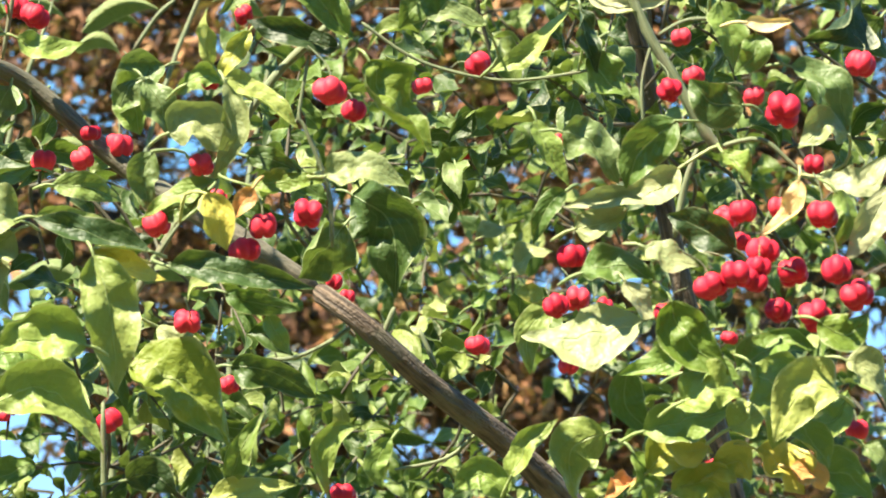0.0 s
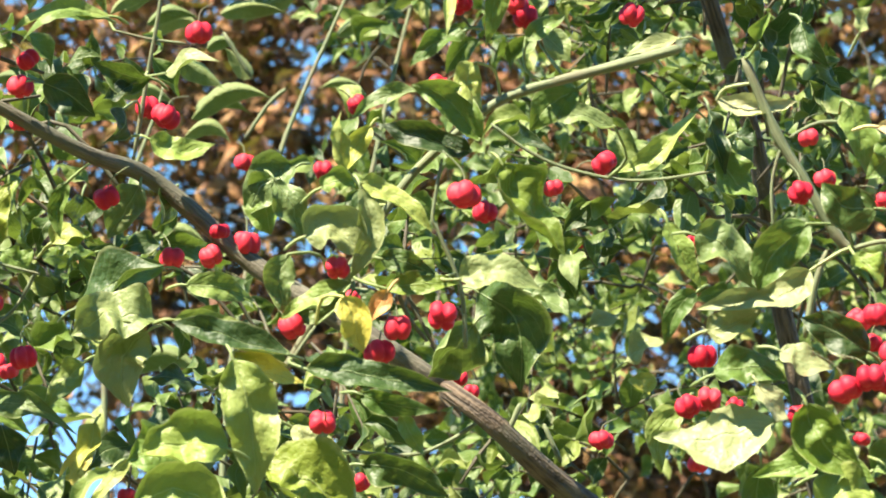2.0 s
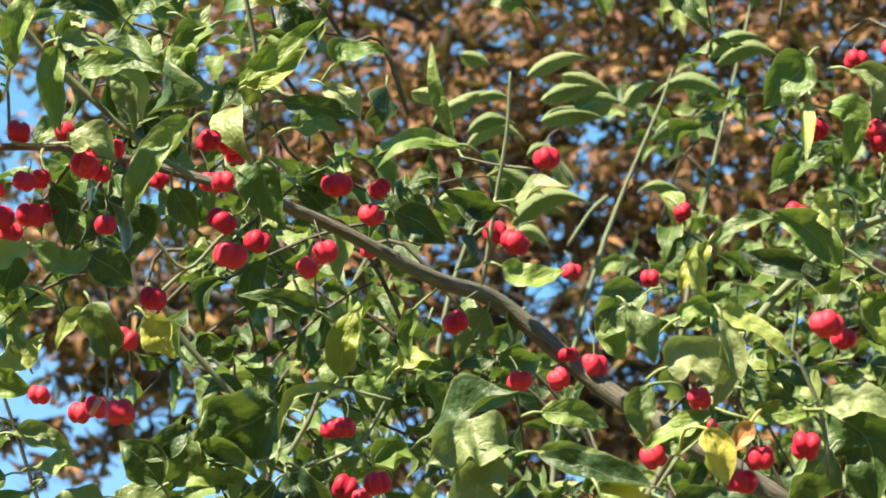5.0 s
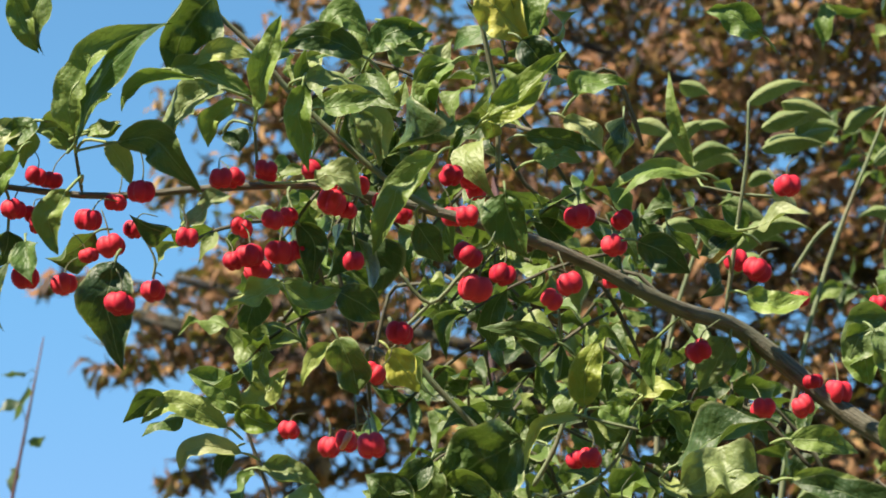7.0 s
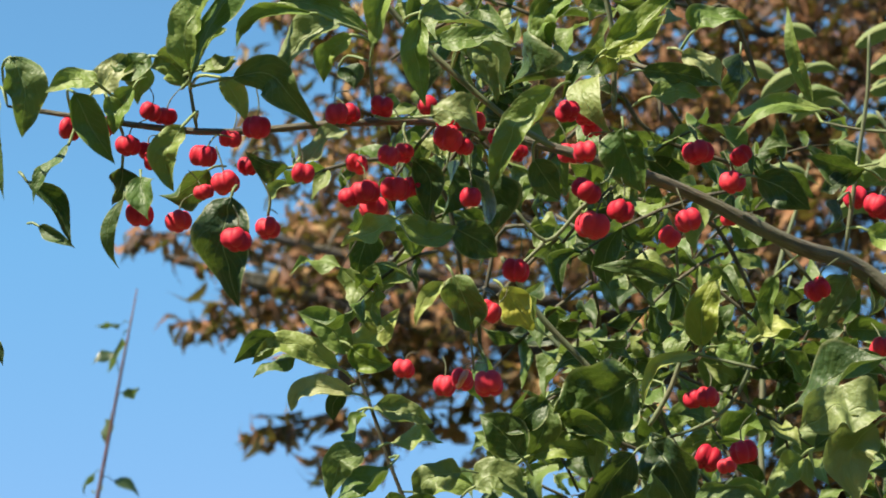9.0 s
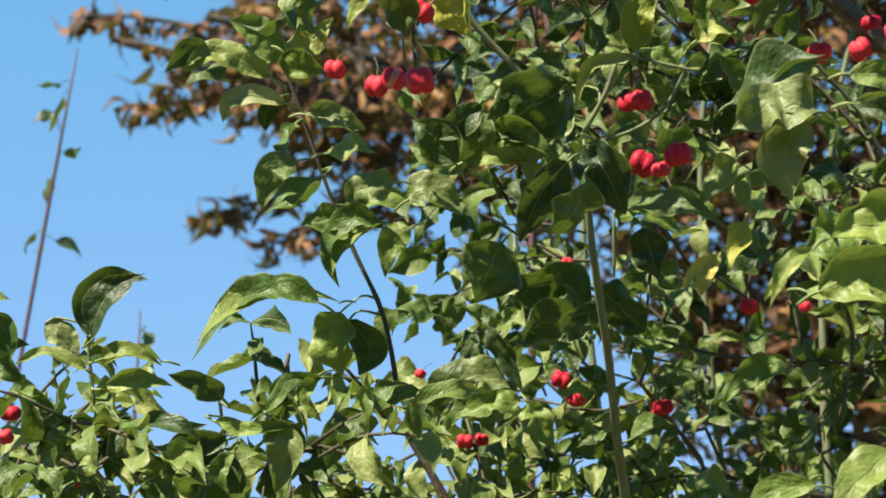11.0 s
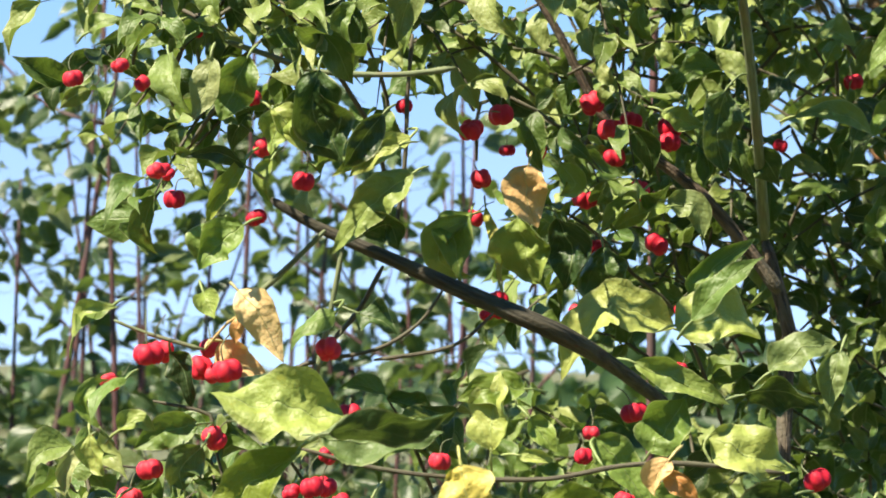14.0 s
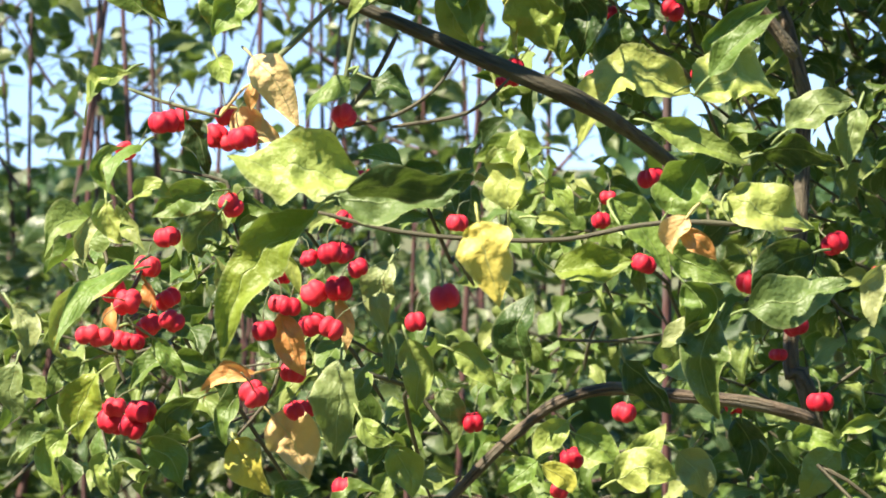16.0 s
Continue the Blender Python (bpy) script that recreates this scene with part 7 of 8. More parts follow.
drape([(-0.0433, 1.0544, 1.9102), (-0.0472, 1.0577, 1.8991), (-0.0457, 1.0605, 1.8887)], 0.0075, 5, 0.40, "mid")
drape([(-0.0462, 1.0736, 1.8906), (-0.0399, 1.0729, 1.8919), (-0.0336, 1.0722, 1.8936)], 0.0100, 25, 0.30, "light")
drape([(-0.2149, 1.1443, 1.8590), (-0.2248, 1.1447, 1.8538), (-0.2301, 1.1477, 1.8390)], 0.0141, 10, 0.30, "pale")
drape([(-0.1944, 1.1478, 1.8359), (-0.2033, 1.1475, 1.8342), (-0.2128, 1.1472, 1.8325)], 0.0126, 10, 0.30, "mid")
drape([(-0.1782, 1.1472, 1.8314), (-0.1908, 1.1454, 1.8349), (-0.2013, 1.1473, 1.8233), (-0.1971, 1.1514, 1.8064)], 0.0105, 20, 0.40, "mid")
drape([(-0.1735, 1.1448, 1.8501), (-0.1862, 1.1445, 1.8472), (-0.1947, 1.1458, 1.8384)], 0.0137, 20, 0.30, "pale")
drape([(-0.1685, 1.1701, 1.8360), (-0.1762, 1.1708, 1.8303), (-0.1796, 1.1739, 1.8152)], 0.0132, 5, 0.30, "mid")
drape([(-0.1447, 1.0846, 1.8441), (-0.1517, 1.0820, 1.8532), (-0.1615, 1.0796, 1.8605)], 0.0172, -10, 0.30, "green")
drape([(-0.1449, 1.1761, 1.8633), (-0.1579, 1.1741, 1.8679), (-0.1704, 1.1720, 1.8729)], 0.0133, 5, 0.30, "mid")
drape([(-0.1411, 1.0942, 1.8467), (-0.1281, 1.0944, 1.8499), (-0.1155, 1.0960, 1.8470)], 0.0124, 5, 0.30, "mid")
drape([(-0.1004, 1.1072, 1.8498), (-0.1118, 1.1093, 1.8364), (-0.1201, 1.1130, 1.8177)], 0.0179, -25, 0.25, "green")
drape([(-0.1163, 1.0934, 1.8584), (-0.1155, 1.0954, 1.8496), (-0.1165, 1.0982, 1.8373)], 0.0078, 15, 0.30, "pale")
drape([(-0.0901, 1.0511, 1.8375), (-0.0854, 1.0534, 1.8287), (-0.0790, 1.0565, 1.8174)], 0.0149, -20, 0.30, "green")
drape([(-0.0816, 1.0698, 1.8188), (-0.0702, 1.0700, 1.8215), (-0.0537, 1.0735, 1.8119)], 0.0096, 25, 0.40, "light")
drape([(-0.0702, 1.1466, 1.8308), (-0.0670, 1.1491, 1.8208), (-0.0642, 1.1517, 1.8103)], 0.0162, -20, 0.30, "green")
drape([(-0.0354, 1.0477, 1.8364), (-0.0422, 1.0487, 1.8296), (-0.0500, 1.0507, 1.8182)], 0.0107, 15, 0.30, "mid")
drape([(-0.0004, 0.9273, 1.7876), (-0.0087, 0.9283, 1.7805), (-0.0184, 0.9283, 1.7771)], 0.0206, 20, 0.20, "light")
drape([(-0.0170, 0.9381, 1.7798), (-0.0250, 0.9395, 1.7708), (-0.0315, 0.9411, 1.7619)], 0.0054, 15, 0.40, "light")
drape([(-0.2476, 1.0759, 1.6974), (-0.2402, 1.0770, 1.6813), (-0.2332, 1.0781, 1.6653)], 0.0232, -30, 0.20, "green")
drape([(-0.2606, 1.0750, 1.6861), (-0.2532, 1.0760, 1.6791), (-0.2471, 1.0768, 1.6696)], 0.0136, 20, 0.30, "light")
drape([(-0.2206, 1.1018, 1.6866), (-0.2299, 1.1010, 1.6746), (-0.2356, 1.1006, 1.6643)], 0.0135, -15, 0.30, "green")
drape([(-0.2156, 1.1537, 1.6821), (-0.2303, 1.1523, 1.6741), (-0.2478, 1.1505, 1.6652)], 0.0119, 20, 0.35, "light")
drape([(-0.2291, 1.1100, 1.6395), (-0.2189, 1.1110, 1.6435), (-0.2149, 1.1116, 1.6333)], 0.0140, -20, 0.30, "green")
drape([(-0.1129, 1.2659, 1.6603), (-0.1254, 1.2646, 1.6572), (-0.1389, 1.2633, 1.6485)], 0.0090, 20, 0.40, "light")
drape([(-0.1136, 1.2758, 1.6634), (-0.1005, 1.2773, 1.6604), (-0.0969, 1.2780, 1.6462)], 0.0131, 20, 0.30, "pale")
drape([(-0.1594, 1.2344, 1.6773), (-0.1525, 1.2354, 1.6684), (-0.1594, 1.2347, 1.6629)], 0.0107, 15, 0.30, "light")
drape([(-0.1552, 1.2638, 1.6835), (-0.1457, 1.2648, 1.6856), (-0.1371, 1.2658, 1.6846)], 0.0049, 15, 0.30, "olive")
drape([(-0.1964, 1.2677, 1.7141), (-0.1817, 1.2695, 1.7065), (-0.1700, 1.2709, 1.7015)], 0.0125, -10, 0.30, "green")
drape([(-0.1158, 1.2595, 1.7027), (-0.1073, 1.2605, 1.6984), (-0.0953, 1.2619, 1.6952)], 0.0107, 20, 0.30, "light")
drape([(-0.3229, 0.9324, 1.9621), (-0.3177, 0.9364, 1.9502), (-0.3203, 0.9411, 1.9344)], 0.0162, 20, 0.30, "pale")
drape([(-0.2905, 0.9324, 1.9514), (-0.2991, 0.9313, 1.9529), (-0.3095, 0.9319, 1.9481)], 0.0091, 25, 0.30, "light")
drape([(-0.2988, 0.9327, 1.9482), (-0.2932, 0.9367, 1.9368), (-0.2848, 0.9413, 1.9238)], 0.0122, 5, 0.30, "mid")
drape([(-0.2960, 0.9490, 1.9531), (-0.2879, 0.9473, 1.9608), (-0.2765, 0.9467, 1.9656)], 0.0118, 15, 0.30, "pale")
drape([(-0.2872, 0.9338, 1.9470), (-0.2845, 0.9360, 1.9407), (-0.2850, 0.9380, 1.9340)], 0.0072, 15, 0.30, "light")
drape([(-0.2551, 0.9399, 1.9668), (-0.2497, 0.9390, 1.9712), (-0.2451, 0.9385, 1.9740)], 0.0072, 15, 0.30, "light")
drape([(-0.2543, 0.9389, 1.9585), (-0.2475, 0.9391, 1.9598), (-0.2414, 0.9386, 1.9630)], 0.0091, 25, 0.30, "pale")
drape([(-0.1519, 0.9737, 2.0015), (-0.1445, 0.9722, 2.0085), (-0.1308, 0.9726, 2.0106)], 0.0128, 10, 0.30, "mid")
drape([(-0.1322, 0.9661, 1.9981), (-0.1272, 0.9672, 1.9957), (-0.1211, 0.9653, 2.0035)], 0.0100, 20, 0.30, "pale")
drape([(-0.1211, 0.9648, 1.9929), (-0.1304, 0.9666, 1.9845), (-0.1283, 0.9709, 1.9709)], 0.0106, 15, 0.40, "light")
drape([(-0.1683, 0.9398, 1.9675), (-0.1592, 0.9402, 1.9684), (-0.1459, 0.9400, 1.9724)], 0.0097, 20, 0.30, "mid")
drape([(-0.1003, 0.9903, 2.0369), (-0.0930, 0.9938, 2.0273), (-0.0954, 0.9972, 2.0155)], 0.0130, 5, 0.30, "mid")
drape([(-0.0957, 0.9781, 2.0078), (-0.0889, 0.9806, 2.0012), (-0.0818, 0.9832, 1.9947)], 0.0129, -10, 0.30, "green")
drape([(-0.1646, 0.9767, 1.9083), (-0.1554, 0.9789, 1.9035), (-0.1484, 0.9810, 1.8983)], 0.0139, -10, 0.30, "green")
drape([(-0.1353, 0.9828, 1.9360), (-0.1304, 0.9853, 1.9291), (-0.1254, 0.9880, 1.9219)], 0.0120, -15, 0.30, "green")
drape([(-0.1790, 0.9742, 1.9342), (-0.1732, 0.9771, 1.9263), (-0.1747, 0.9814, 1.9119)], 0.0117, -10, 0.30, "green")
drape([(-0.1701, 1.1071, 1.4976), (-0.1734, 1.1071, 1.5109), (-0.1669, 1.1083, 1.5242)], 0.0168, -15, 0.30, "green")
drape([(-0.2043, 1.1560, 1.4986), (-0.1951, 1.1569, 1.4939), (-0.1858, 1.1576, 1.4824)], 0.0126, 15, 0.30, "light")
drape([(-0.2222, 1.1493, 1.5035), (-0.2175, 1.1494, 1.4897), (-0.2186, 1.1488, 1.4735)], 0.0146, 5, 0.30, "mid")
drape([(-0.2147, 1.2069, 1.4781), (-0.2098, 1.2071, 1.4660), (-0.2122, 1.2064, 1.4515)], 0.0132, 15, 0.30, "pale")
drape([(-0.2293, 1.1506, 1.4593), (-0.2224, 1.1511, 1.4501), (-0.2201, 1.1510, 1.4380)], 0.0151, 15, 0.30, "light")
drape([(-0.1353, 1.1215, 1.4498), (-0.1242, 1.1229, 1.4543), (-0.1109, 1.1242, 1.4498)], 0.0181, 25, 0.30, "light")
drape([(-0.1333, 1.1268, 1.4560), (-0.1222, 1.1283, 1.4628), (-0.1155, 1.1293, 1.4717)], 0.0100, 20, 0.30, "light")
drape([(-0.1136, 1.2259, 1.4506), (-0.1051, 1.2265, 1.4408), (-0.1014, 1.2266, 1.4301)], 0.0159, 15, 0.30, "pale")
drape([(-0.0900, 1.3208, 1.4570), (-0.0821, 1.3213, 1.4438), (-0.0847, 1.3205, 1.4281)], 0.0171, -15, 0.30, "green")
drape([(-0.1082, 1.1006, 1.5292), (-0.1017, 1.1011, 1.5205), (-0.1071, 1.1001, 1.5074)], 0.0161, 0, 0.30, "mid")
drape([(-0.1017, 1.1023, 1.5073), (-0.1082, 1.1016, 1.5095), (-0.1169, 1.1005, 1.5040)], 0.0127, 25, 0.30, "pale")
drape([(-0.1131, 1.0450, 1.5440), (-0.1028, 1.0460, 1.5377), (-0.0883, 1.0474, 1.5315)], 0.0135, 15, 0.30, "mid")
drape([(-0.0390, 1.2885, 1.4476), (-0.0314, 1.2892, 1.4425), (-0.0276, 1.2893, 1.4323)], 0.0109, 10, 0.30, "mid")
drape([(-0.0648, 1.2571, 1.4530), (-0.0549, 1.2582, 1.4542), (-0.0424, 1.2594, 1.4480)], 0.0116, 25, 0.30, "light")
drape([(-0.3153, 1.0704, 1.4664), (-0.3045, 1.0714, 1.4621), (-0.3001, 1.0716, 1.4512)], 0.0137, 5, 0.30, "mid")
drape([(-0.3279, 1.0676, 1.4644), (-0.3301, 1.0671, 1.4557), (-0.3257, 1.0673, 1.4461)], 0.0094, 15, 0.30, "light")
drape([(-0.2775, 1.0690, 1.4865), (-0.2828, 1.0681, 1.4778), (-0.2817, 1.0679, 1.4670)], 0.0085, 15, 0.30, "mid")
drape([(-0.2284, 1.0612, 1.4790), (-0.2241, 1.0615, 1.4726), (-0.2156, 1.0624, 1.4705)], 0.0095, 20, 0.30, "light")
drape([(-0.3649, 1.0734, 1.4985), (-0.3670, 1.0728, 1.4853), (-0.3583, 1.0735, 1.4766)], 0.0119, 15, 0.30, "pale")
drape([(-0.3586, 1.0423, 1.5220), (-0.3523, 1.0428, 1.5135), (-0.3543, 1.0422, 1.5007)], 0.0104, 20, 0.30, "pale")
drape([(-0.3344, 1.0580, 1.4998), (-0.3429, 1.0569, 1.4955), (-0.3471, 1.0562, 1.4869)], 0.0101, -10, 0.30, "green")
drape([(-0.3608, 1.0576, 1.4650), (-0.3544, 1.0586, 1.4715), (-0.3480, 1.0593, 1.4736)], 0.0087, 20, 0.40, "pale")
drape([(0.2004, 0.8522, 1.7615), (0.2075, 0.8508, 1.7631), (0.2182, 0.8501, 1.7595)], 0.0130, 30, 0.25, "light")
drape([(0.2142, 0.8514, 1.7434), (0.2212, 0.8496, 1.7468), (0.2283, 0.8482, 1.7484)], 0.0121, 30, 0.25, "light")
drape([(0.2457, 0.8653, 1.7460), (0.2529, 0.8635, 1.7494), (0.2563, 0.8609, 1.7582)], 0.0118, 25, 0.25, "light")
drape([(0.1886, 0.8772, 1.7400), (0.1942, 0.8785, 1.7311), (0.1925, 0.8803, 1.7247)], 0.0127, 25, 0.25, "light")
drape([(0.2137, 0.8738, 1.7323), (0.2208, 0.8719, 1.7358), (0.2263, 0.8724, 1.7304)], 0.0127, 25, 0.25, "olive")
drape([(0.2349, 0.8527, 1.7474), (0.2421, 0.8533, 1.7403), (0.2476, 0.8546, 1.7315)], 0.0125, 25, 0.25, "light")

# fruits one by one
fruit((-0.013, 1.040, 1.937), 0.0050)
fruit((-0.006, 1.016, 1.926), 0.0055)
fruit((0.016, 1.042, 1.888), 0.0043)
fruit((0.013, 1.058, 1.882), 0.0050)
fruit((0.027, 1.060, 1.888), 0.0060)
fruit((-0.002, 1.070, 1.884), 0.0055)
fruit((0.050, 0.893, 1.837), 0.0043)
fruit((0.058, 0.932, 1.836), 0.0033)
fruit((0.036, 0.911, 1.821), 0.0053)
fruit((0.071, 0.903, 1.819), 0.0053)
fruit((0.065, 0.906, 1.811), 0.0056)
fruit((0.085, 0.893, 1.821), 0.0056)
fruit((0.091, 0.878, 1.859), 0.0059)
fruit((0.104, 0.925, 1.866), 0.0045)
fruit((0.126, 0.910, 1.871), 0.0039)
fruit((0.156, 0.977, 1.900), 0.0052)
fruit((0.206, 1.337, 1.964), 0.0048)
fruit((0.047, 0.921, 1.790), 0.0051)
fruit((0.169, 1.071, 1.813), 0.0051)
fruit((0.111, 1.059, 1.835), 0.0040)
fruit((0.119, 1.086, 1.835), 0.0038)
fruit((0.023, 0.980, 1.766), 0.0050)
fruit((0.100, 0.928, 1.733), 0.0047)
fruit((-0.014, 0.996, 1.770), 0.0026)
fruit((0.066, 0.995, 1.782), 0.0041)
fruit((0.203, 0.870, 1.860), 0.0045)
fruit((0.209, 0.860, 1.862), 0.0039)
fruit((0.225, 0.845, 1.851), 0.0040)
fruit((0.229, 0.825, 1.841), 0.0062)
fruit((0.268, 0.867, 1.870), 0.0057)
fruit((0.220, 0.922, 1.895), 0.0040)
fruit((0.217, 0.856, 1.813), 0.0049)
fruit((0.217, 0.834, 1.810), 0.0048)
fruit((0.234, 0.852, 1.816), 0.0044)
fruit((0.240, 0.824, 1.807), 0.0055)
fruit((0.227, 0.879, 1.811), 0.0043)
fruit((0.227, 0.849, 1.801), 0.0054)
fruit((0.205, 0.831, 1.785), 0.0055)
fruit((0.212, 0.827, 1.788), 0.0053)
fruit((0.219, 0.834, 1.788), 0.0053)
fruit((0.234, 0.840, 1.792), 0.0054)
fruit((0.242, 0.818, 1.788), 0.0051)
fruit((0.252, 0.831, 1.783), 0.0059)
fruit((0.238, 0.830, 1.776), 0.0055)
fruit((0.237, 0.870, 1.786), 0.0050)
fruit((0.197, 0.858, 1.782), 0.0045)
fruit((0.177, 0.913, 1.813), 0.0052)
fruit((0.169, 0.901, 1.793), 0.0047)
fruit((0.177, 0.904, 1.796), 0.0048)
fruit((0.188, 0.914, 1.796), 0.0033)
fruit((0.222, 0.877, 1.778), 0.0030)
fruit((0.224, 0.866, 1.772), 0.0026)
fruit((0.269, 0.895, 1.751), 0.0045)
fruit((0.218, 0.888, 1.736), 0.0046)
fruit((0.183, 0.954, 1.783), 0.0040)
fruit((0.169, 0.888, 1.847), 0.0025)
fruit((0.272, 0.942, 1.855), 0.0041)
fruit((-0.305, 0.956, 1.942), 0.0050)
fruit((-0.274, 0.949, 1.946), 0.0042)
fruit((-0.270, 0.958, 1.947), 0.0046)
fruit((-0.283, 0.955, 1.935), 0.0048)
fruit((-0.277, 0.962, 1.935), 0.0042)
fruit((-0.274, 0.958, 1.930), 0.0040)
fruit((-0.254, 0.950, 1.929), 0.0060)
fruit((-0.246, 0.961, 1.939), 0.0048)
fruit((-0.234, 0.945, 1.938), 0.0054)
fruit((-0.250, 0.977, 1.927), 0.0060)
fruit((-0.242, 0.979, 1.934), 0.0045)
fruit((-0.255, 0.959, 1.918), 0.0038)
fruit((-0.281, 0.973, 1.914), 0.0057)
fruit((-0.267, 0.976, 1.912), 0.0053)
fruit((-0.237, 0.925, 1.890), 0.0054)
fruit((-0.234, 0.980, 1.910), 0.0049)
fruit((-0.216, 0.941, 1.919), 0.0047)
fruit((-0.205, 0.946, 1.943), 0.0048)
fruit((-0.203, 0.967, 1.950), 0.0047)
fruit((-0.190, 0.960, 1.950), 0.0050)
fruit((-0.173, 0.959, 1.950), 0.0044)
fruit((-0.157, 0.978, 1.950), 0.0049)
fruit((-0.166, 0.967, 1.940), 0.0059)
fruit((-0.161, 0.974, 1.939), 0.0042)
fruit((-0.201, 0.978, 1.934), 0.0049)
fruit((-0.187, 0.959, 1.931), 0.0046)
fruit((-0.183, 0.972, 1.936), 0.0042)
fruit((-0.202, 0.965, 1.917), 0.0042)
fruit((-0.196, 0.965, 1.919), 0.0056)
fruit((-0.186, 0.975, 1.923), 0.0063)
fruit((-0.194, 0.975, 1.916), 0.0053)
fruit((-0.181, 0.979, 1.925), 0.0042)
fruit((-0.157, 0.960, 1.915), 0.0048)
fruit((-0.149, 0.979, 1.944), 0.0034)
fruit((-0.143, 1.013, 1.949), 0.0044)
fruit((-0.123, 0.998, 1.960), 0.0048)
fruit((-0.117, 1.020, 1.966), 0.0051)
fruit((-0.123, 1.013, 1.948), 0.0050)
fruit((-0.116, 0.977, 1.937), 0.0049)
fruit((-0.115, 1.029, 1.964), 0.0049)
fruit((-0.115, 0.964, 1.918), 0.0060)
fruit((-0.114, 0.999, 1.915), 0.0067)
fruit((-0.103, 0.980, 1.915), 0.0051)
fruit((-0.143, 1.007, 1.900), 0.0054)
fruit((-0.154, 1.022, 1.888), 0.0050)
fruit((-0.187, 1.027, 1.867), 0.0046)
fruit((-0.171, 1.022, 1.859), 0.0050)
fruit((-0.163, 1.007, 1.858), 0.0049)
fruit((-0.152, 0.988, 1.852), 0.0061)
fruit((-0.074, 0.992, 1.941), 0.0062)
fruit((-0.058, 0.997, 1.941), 0.0043)
fruit((-0.061, 1.011, 1.935), 0.0052)
fruit((-0.085, 1.005, 1.912), 0.0052)
fruit((-0.078, 0.990, 1.914), 0.0057)
fruit((-0.062, 1.027, 1.925), 0.0037)
fruit((0.006, 1.007, 1.957), 0.0054)
fruit((-0.028, 1.047, 1.902), 0.0060)
fruit((-0.076, 1.052, 1.860), 0.0044)
fruit((-0.071, 1.049, 1.860), 0.0046)
fruit((-0.071, 1.079, 1.842), 0.0060)
fruit((-0.064, 1.054, 1.834), 0.0045)
fruit((-0.058, 1.038, 1.836), 0.0058)
fruit((-0.105, 1.325, 1.851), 0.0035)
fruit((-0.017, 1.352, 1.835), 0.0049)
fruit((-0.151, 1.288, 1.760), 0.0044)
fruit((-0.144, 1.297, 1.762), 0.0039)
fruit((-0.101, 1.361, 1.791), 0.0050)
fruit((-0.059, 1.349, 1.785), 0.0054)
fruit((-0.168, 1.233, 1.783), 0.0025)
fruit((-0.340, 1.182, 1.758), 0.0048)
fruit((-0.316, 1.203, 1.731), 0.0032)
fruit((-0.330, 1.039, 1.694), 0.0040)
fruit((-0.308, 1.021, 1.697), 0.0033)
fruit((-0.301, 1.027, 1.691), 0.0034)
fruit((-0.317, 1.071, 1.733), 0.0035)
fruit((-0.302, 1.061, 1.661), 0.0039)
fruit((-0.300, 1.069, 1.661), 0.0037)
fruit((-0.298, 1.075, 1.651), 0.0046)
fruit((-0.273, 1.105, 1.693), 0.0036)
fruit((-0.265, 1.084, 1.672), 0.0046)
fruit((-0.250, 1.089, 1.659), 0.0049)
fruit((-0.272, 1.111, 1.646), 0.0045)
fruit((-0.223, 1.190, 1.698), 0.0039)
fruit((-0.200, 1.249, 1.693), 0.0058)
fruit((-0.188, 1.262, 1.701), 0.0059)
fruit((-0.195, 1.246, 1.671), 0.0053)
fruit((-0.202, 1.290, 1.656), 0.0047)
fruit((-0.173, 1.279, 1.686), 0.0054)
fruit((-0.187, 1.288, 1.687), 0.0039)
fruit((-0.148, 1.280, 1.708), 0.0062)
fruit((-0.140, 1.293, 1.697), 0.0065)
fruit((-0.131, 1.304, 1.702), 0.0060)
fruit((-0.137, 1.263, 1.682), 0.0058)
fruit((-0.113, 1.292, 1.698), 0.0057)
fruit((-0.113, 1.288, 1.691), 0.0052)
fruit((-0.151, 1.268, 1.663), 0.0051)
fruit((-0.146, 1.268, 1.664), 0.0051)
fruit((-0.127, 1.273, 1.668), 0.0059)
fruit((-0.118, 1.277, 1.644), 0.0064)
fruit((-0.145, 1.264, 1.642), 0.0046)
fruit((-0.185, 1.225, 1.617), 0.0049)
fruit((-0.189, 1.212, 1.610), 0.0029)
fruit((-0.149, 1.223, 1.612), 0.0051)
fruit((-0.105, 1.212, 1.613), 0.0036)
fruit((-0.106, 1.236, 1.588), 0.0038)
fruit((-0.125, 1.215, 1.569), 0.0060)
fruit((-0.025, 1.418, 1.732), 0.0054)
fruit((-0.061, 1.406, 1.699), 0.0042)
fruit((-0.009, 1.224, 1.601), 0.0041)
fruit((-0.061, 1.396, 1.789), 0.0036)
fruit((-0.176, 1.286, 1.785), 0.0036)
fruit((-0.307, 1.074, 1.591), 0.0060)
fruit((-0.307, 1.097, 1.592), 0.0056)
fruit((-0.286, 1.094, 1.594), 0.0056)
fruit((-0.292, 1.102, 1.586), 0.0057)
fruit((-0.286, 1.101, 1.584), 0.0053)
fruit((-0.277, 1.079, 1.585), 0.0060)
fruit((-0.321, 1.071, 1.580), 0.0044)
fruit((-0.243, 1.114, 1.594), 0.0057)
fruit((-0.231, 1.094, 1.568), 0.0060)
fruit((-0.264, 1.068, 1.576), 0.0047)
fruit((-0.282, 1.081, 1.559), 0.0058)
fruit((-0.304, 1.067, 1.547), 0.0055)
fruit((-0.316, 1.086, 1.535), 0.0056)
fruit((-0.327, 1.075, 1.526), 0.0060)
fruit((-0.320, 1.068, 1.522), 0.0060)
fruit((-0.310, 1.095, 1.522), 0.0051)
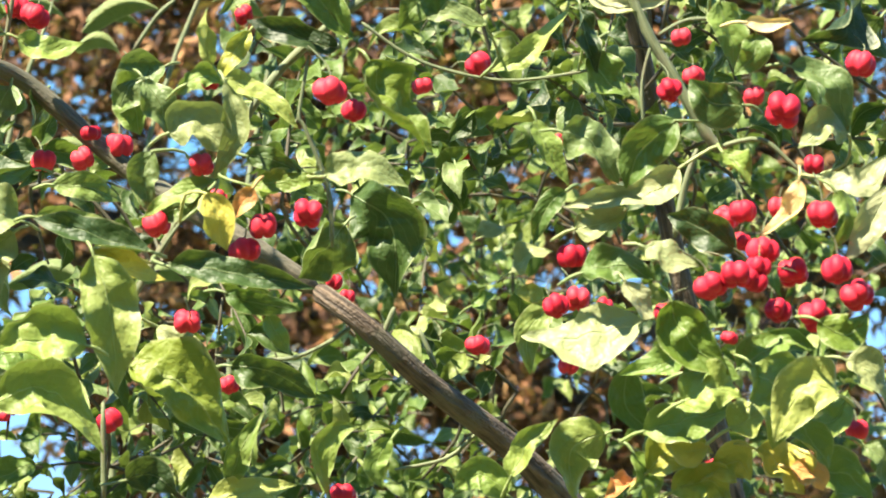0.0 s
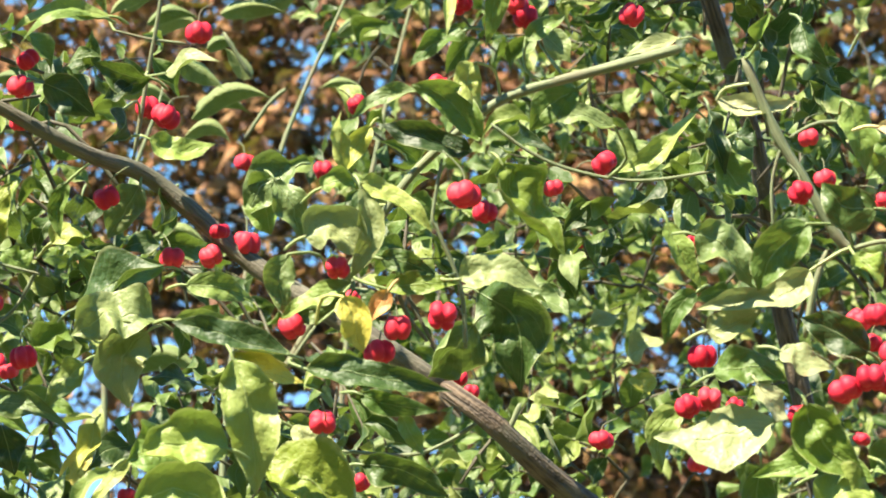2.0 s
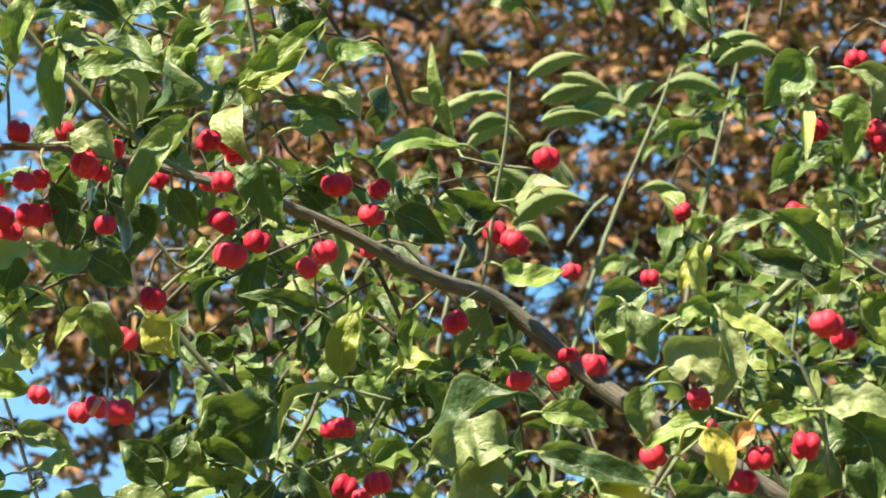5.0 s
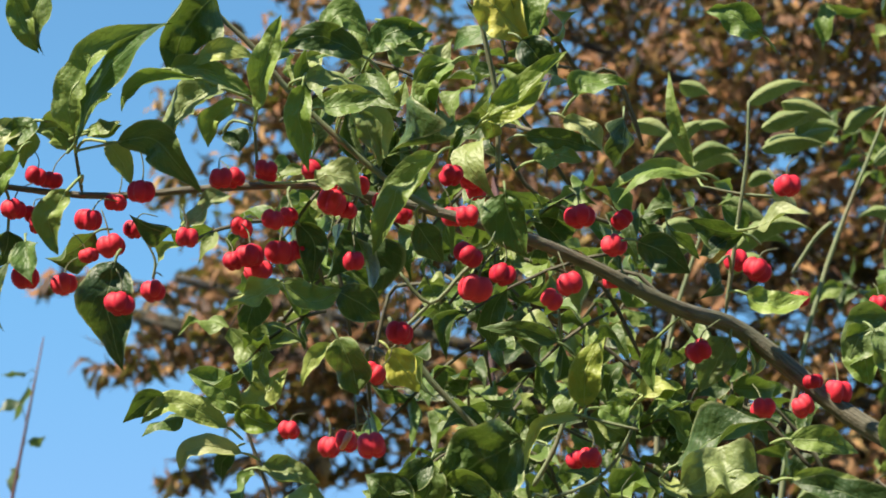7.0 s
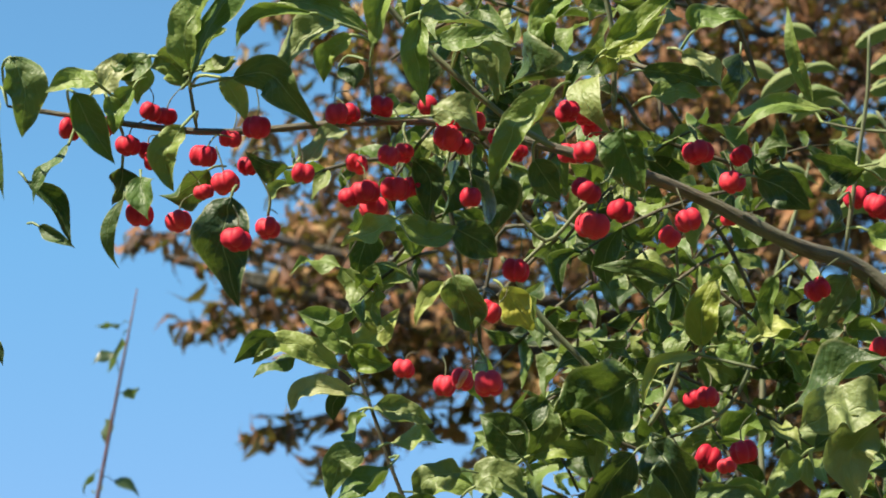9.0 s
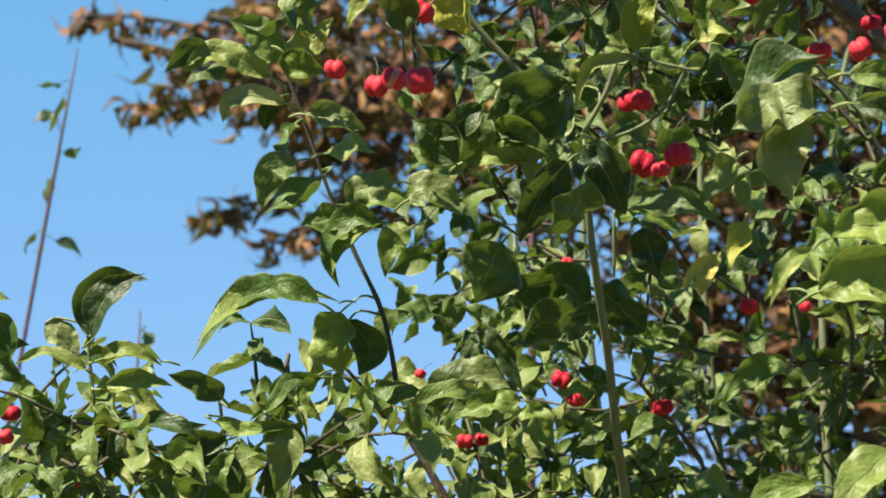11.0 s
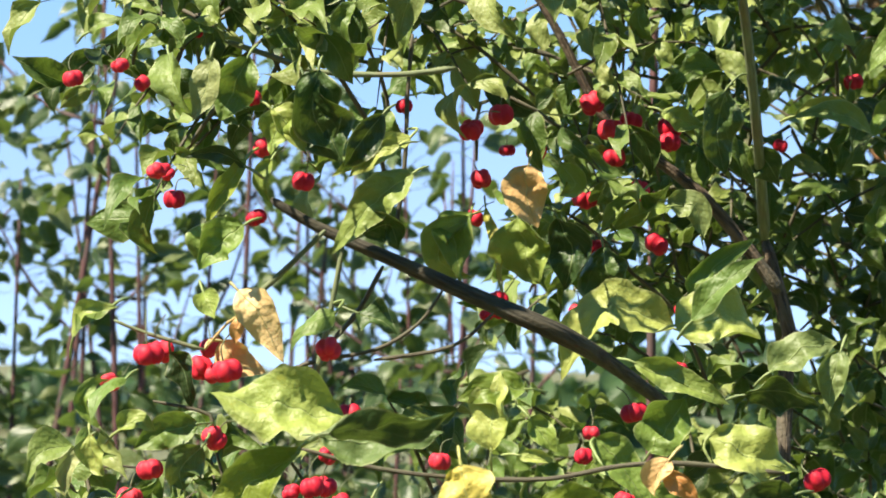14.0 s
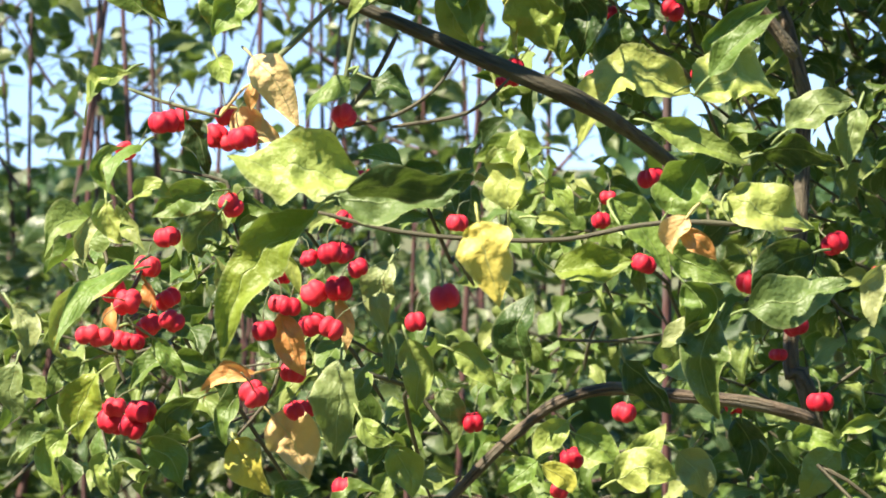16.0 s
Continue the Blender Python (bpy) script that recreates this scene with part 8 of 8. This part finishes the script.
fruit((-0.315, 1.083, 1.512), 0.0053)
fruit((-0.302, 1.065, 1.515), 0.0052)
fruit((-0.333, 1.058, 1.510), 0.0052)
fruit((-0.328, 1.059, 1.509), 0.0052)
fruit((-0.323, 1.071, 1.507), 0.0047)
fruit((-0.317, 1.065, 1.507), 0.0047)
fruit((-0.339, 1.094, 1.478), 0.0042)
fruit((-0.329, 1.085, 1.480), 0.0051)
fruit((-0.331, 1.089, 1.474), 0.0060)
fruit((-0.315, 1.069, 1.480), 0.0060)
fruit((-0.319, 1.072, 1.474), 0.0060)
fruit((-0.250, 1.071, 1.539), 0.0038)
fruit((-0.242, 1.071, 1.541), 0.0050)
fruit((-0.242, 1.102, 1.540), 0.0051)
fruit((-0.232, 1.077, 1.535), 0.0047)
fruit((-0.266, 1.104, 1.531), 0.0046)
fruit((-0.263, 1.080, 1.521), 0.0050)
fruit((-0.259, 1.080, 1.520), 0.0050)
fruit((-0.250, 1.084, 1.525), 0.0060)
fruit((-0.240, 1.081, 1.527), 0.0060)
fruit((-0.268, 1.075, 1.511), 0.0050)
fruit((-0.253, 1.098, 1.512), 0.0060)
fruit((-0.242, 1.075, 1.512), 0.0055)
fruit((-0.269, 1.057, 1.488), 0.0060)
fruit((-0.261, 1.100, 1.493), 0.0051)
fruit((-0.259, 1.090, 1.479), 0.0044)
fruit((-0.258, 1.111, 1.478), 0.0048)
fruit((-0.228, 1.015, 1.555), 0.0039)
fruit((-0.186, 1.004, 1.554), 0.0043)
fruit((-0.185, 0.954, 1.530), 0.0058)
fruit((-0.226, 1.211, 1.507), 0.0052)
fruit((-0.248, 1.148, 1.442), 0.0056)
fruit((-0.201, 1.208, 1.464), 0.0056)
fruit((-0.136, 1.208, 1.469), 0.0060)
fruit((-0.158, 1.199, 1.450), 0.0060)
fruit((-0.070, 1.315, 1.487), 0.0043)
fruit((-0.052, 1.259, 1.470), 0.0060)
fruit((-0.062, 1.311, 1.501), 0.0065)
fruit((-0.047, 1.224, 1.541), 0.0060)
fruit((-0.123, 1.083, 1.537), 0.0047)
fruit((-0.083, 1.135, 1.528), 0.0060)
fruit((-0.141, 1.169, 1.561), 0.0042)
fruit((-0.143, 1.151, 1.552), 0.0041)
fruit((-0.090, 1.321, 1.464), 0.0060)
fruit((-0.187, 1.236, 1.613), 0.0052)
fruit((-0.033, 1.119, 1.532), 0.0039)
fruit((-0.161, 1.169, 1.440), 0.0047)
fruit((0.221, 0.833, 1.792), 0.0043)
fruit((0.106, 0.888, 1.955), 0.0047)
fruit((0.092, 0.895, 1.932), 0.0047)
fruit((0.112, 0.894, 1.932), 0.0047)
fruit((0.115, 0.895, 1.928), 0.0047)
fruit((0.119, 0.886, 1.959), 0.0047)
fruit((0.147, 0.890, 1.938), 0.0047)
fruit((0.086, 0.903, 1.905), 0.0047)
fruit((0.152, 0.893, 1.929), 0.0047)
fruit((0.101, 1.415, 2.058), 0.0058)
fruit((0.042, 1.427, 2.028), 0.0058)
fruit((0.084, 1.425, 2.024), 0.0058)
fruit((-0.294, 0.957, 1.942), 0.0051)
fruit((-0.166, 0.971, 1.948), 0.0051)
fruit((-0.108, 1.359, 1.800), 0.0058)

# old limb at the heart of the shrub
thick("limb", [(0.242, 1.220, 2.084, 0.0035), (0.252, 1.225, 2.058, 0.0040), (0.265, 1.241, 2.030, 0.0043), (0.280, 1.259, 1.996, 0.0046), (0.291, 1.278, 1.958, 0.0047), (0.298, 1.288, 1.916, 0.0049),
    (0.400, 1.380, 1.450, 0.0080), (0.390, 1.410, 0.800, 0.0120), (0.345, 1.425, -0.030, 0.0170)], BARK, 12)


# the one capsule that has split, showing its orange seed coat
def seed_coat(at, radius):
    verts, faces = [], []
    for i in range(9):
        ph = math.pi * i / 8
        for k in range(12):
            th = 2 * math.pi * k / 12
            verts.append((math.sin(ph) * math.cos(th) * 0.42, math.sin(ph) * math.sin(th), math.cos(ph) * 0.95))
    for i in range(8):
        for k in range(12):
            faces.append((i * 12 + k, (i + 1) * 12 + k, (i + 1) * 12 + (k + 1) % 12, i * 12 + (k + 1) % 12))
    m, nt, nodes, bsdf = material("orange seed coat")
    geo = nodes.new("ShaderNodeNewGeometry").outputs["Position"]
    nt.links.new(mix(nt, noise_tex(nt, 700, 3, geo), (0.52, 0.10, 0.07), (0.66, 0.30, 0.16)), bsdf.inputs["Base Color"])
    bsdf.inputs["Roughness"].default_value = 0.4
    ob = on_shrub("seed_coat", mesh("seed_coat", verts, faces), m, "split orange-pink seed coat")
    ob.matrix_basis = Matrix.LocRotScale(at, Euler((0.2, 0.5, 0.3)), (radius, radius, radius))


seed_coat((-0.163, 1.006, 1.858), 0.0043)
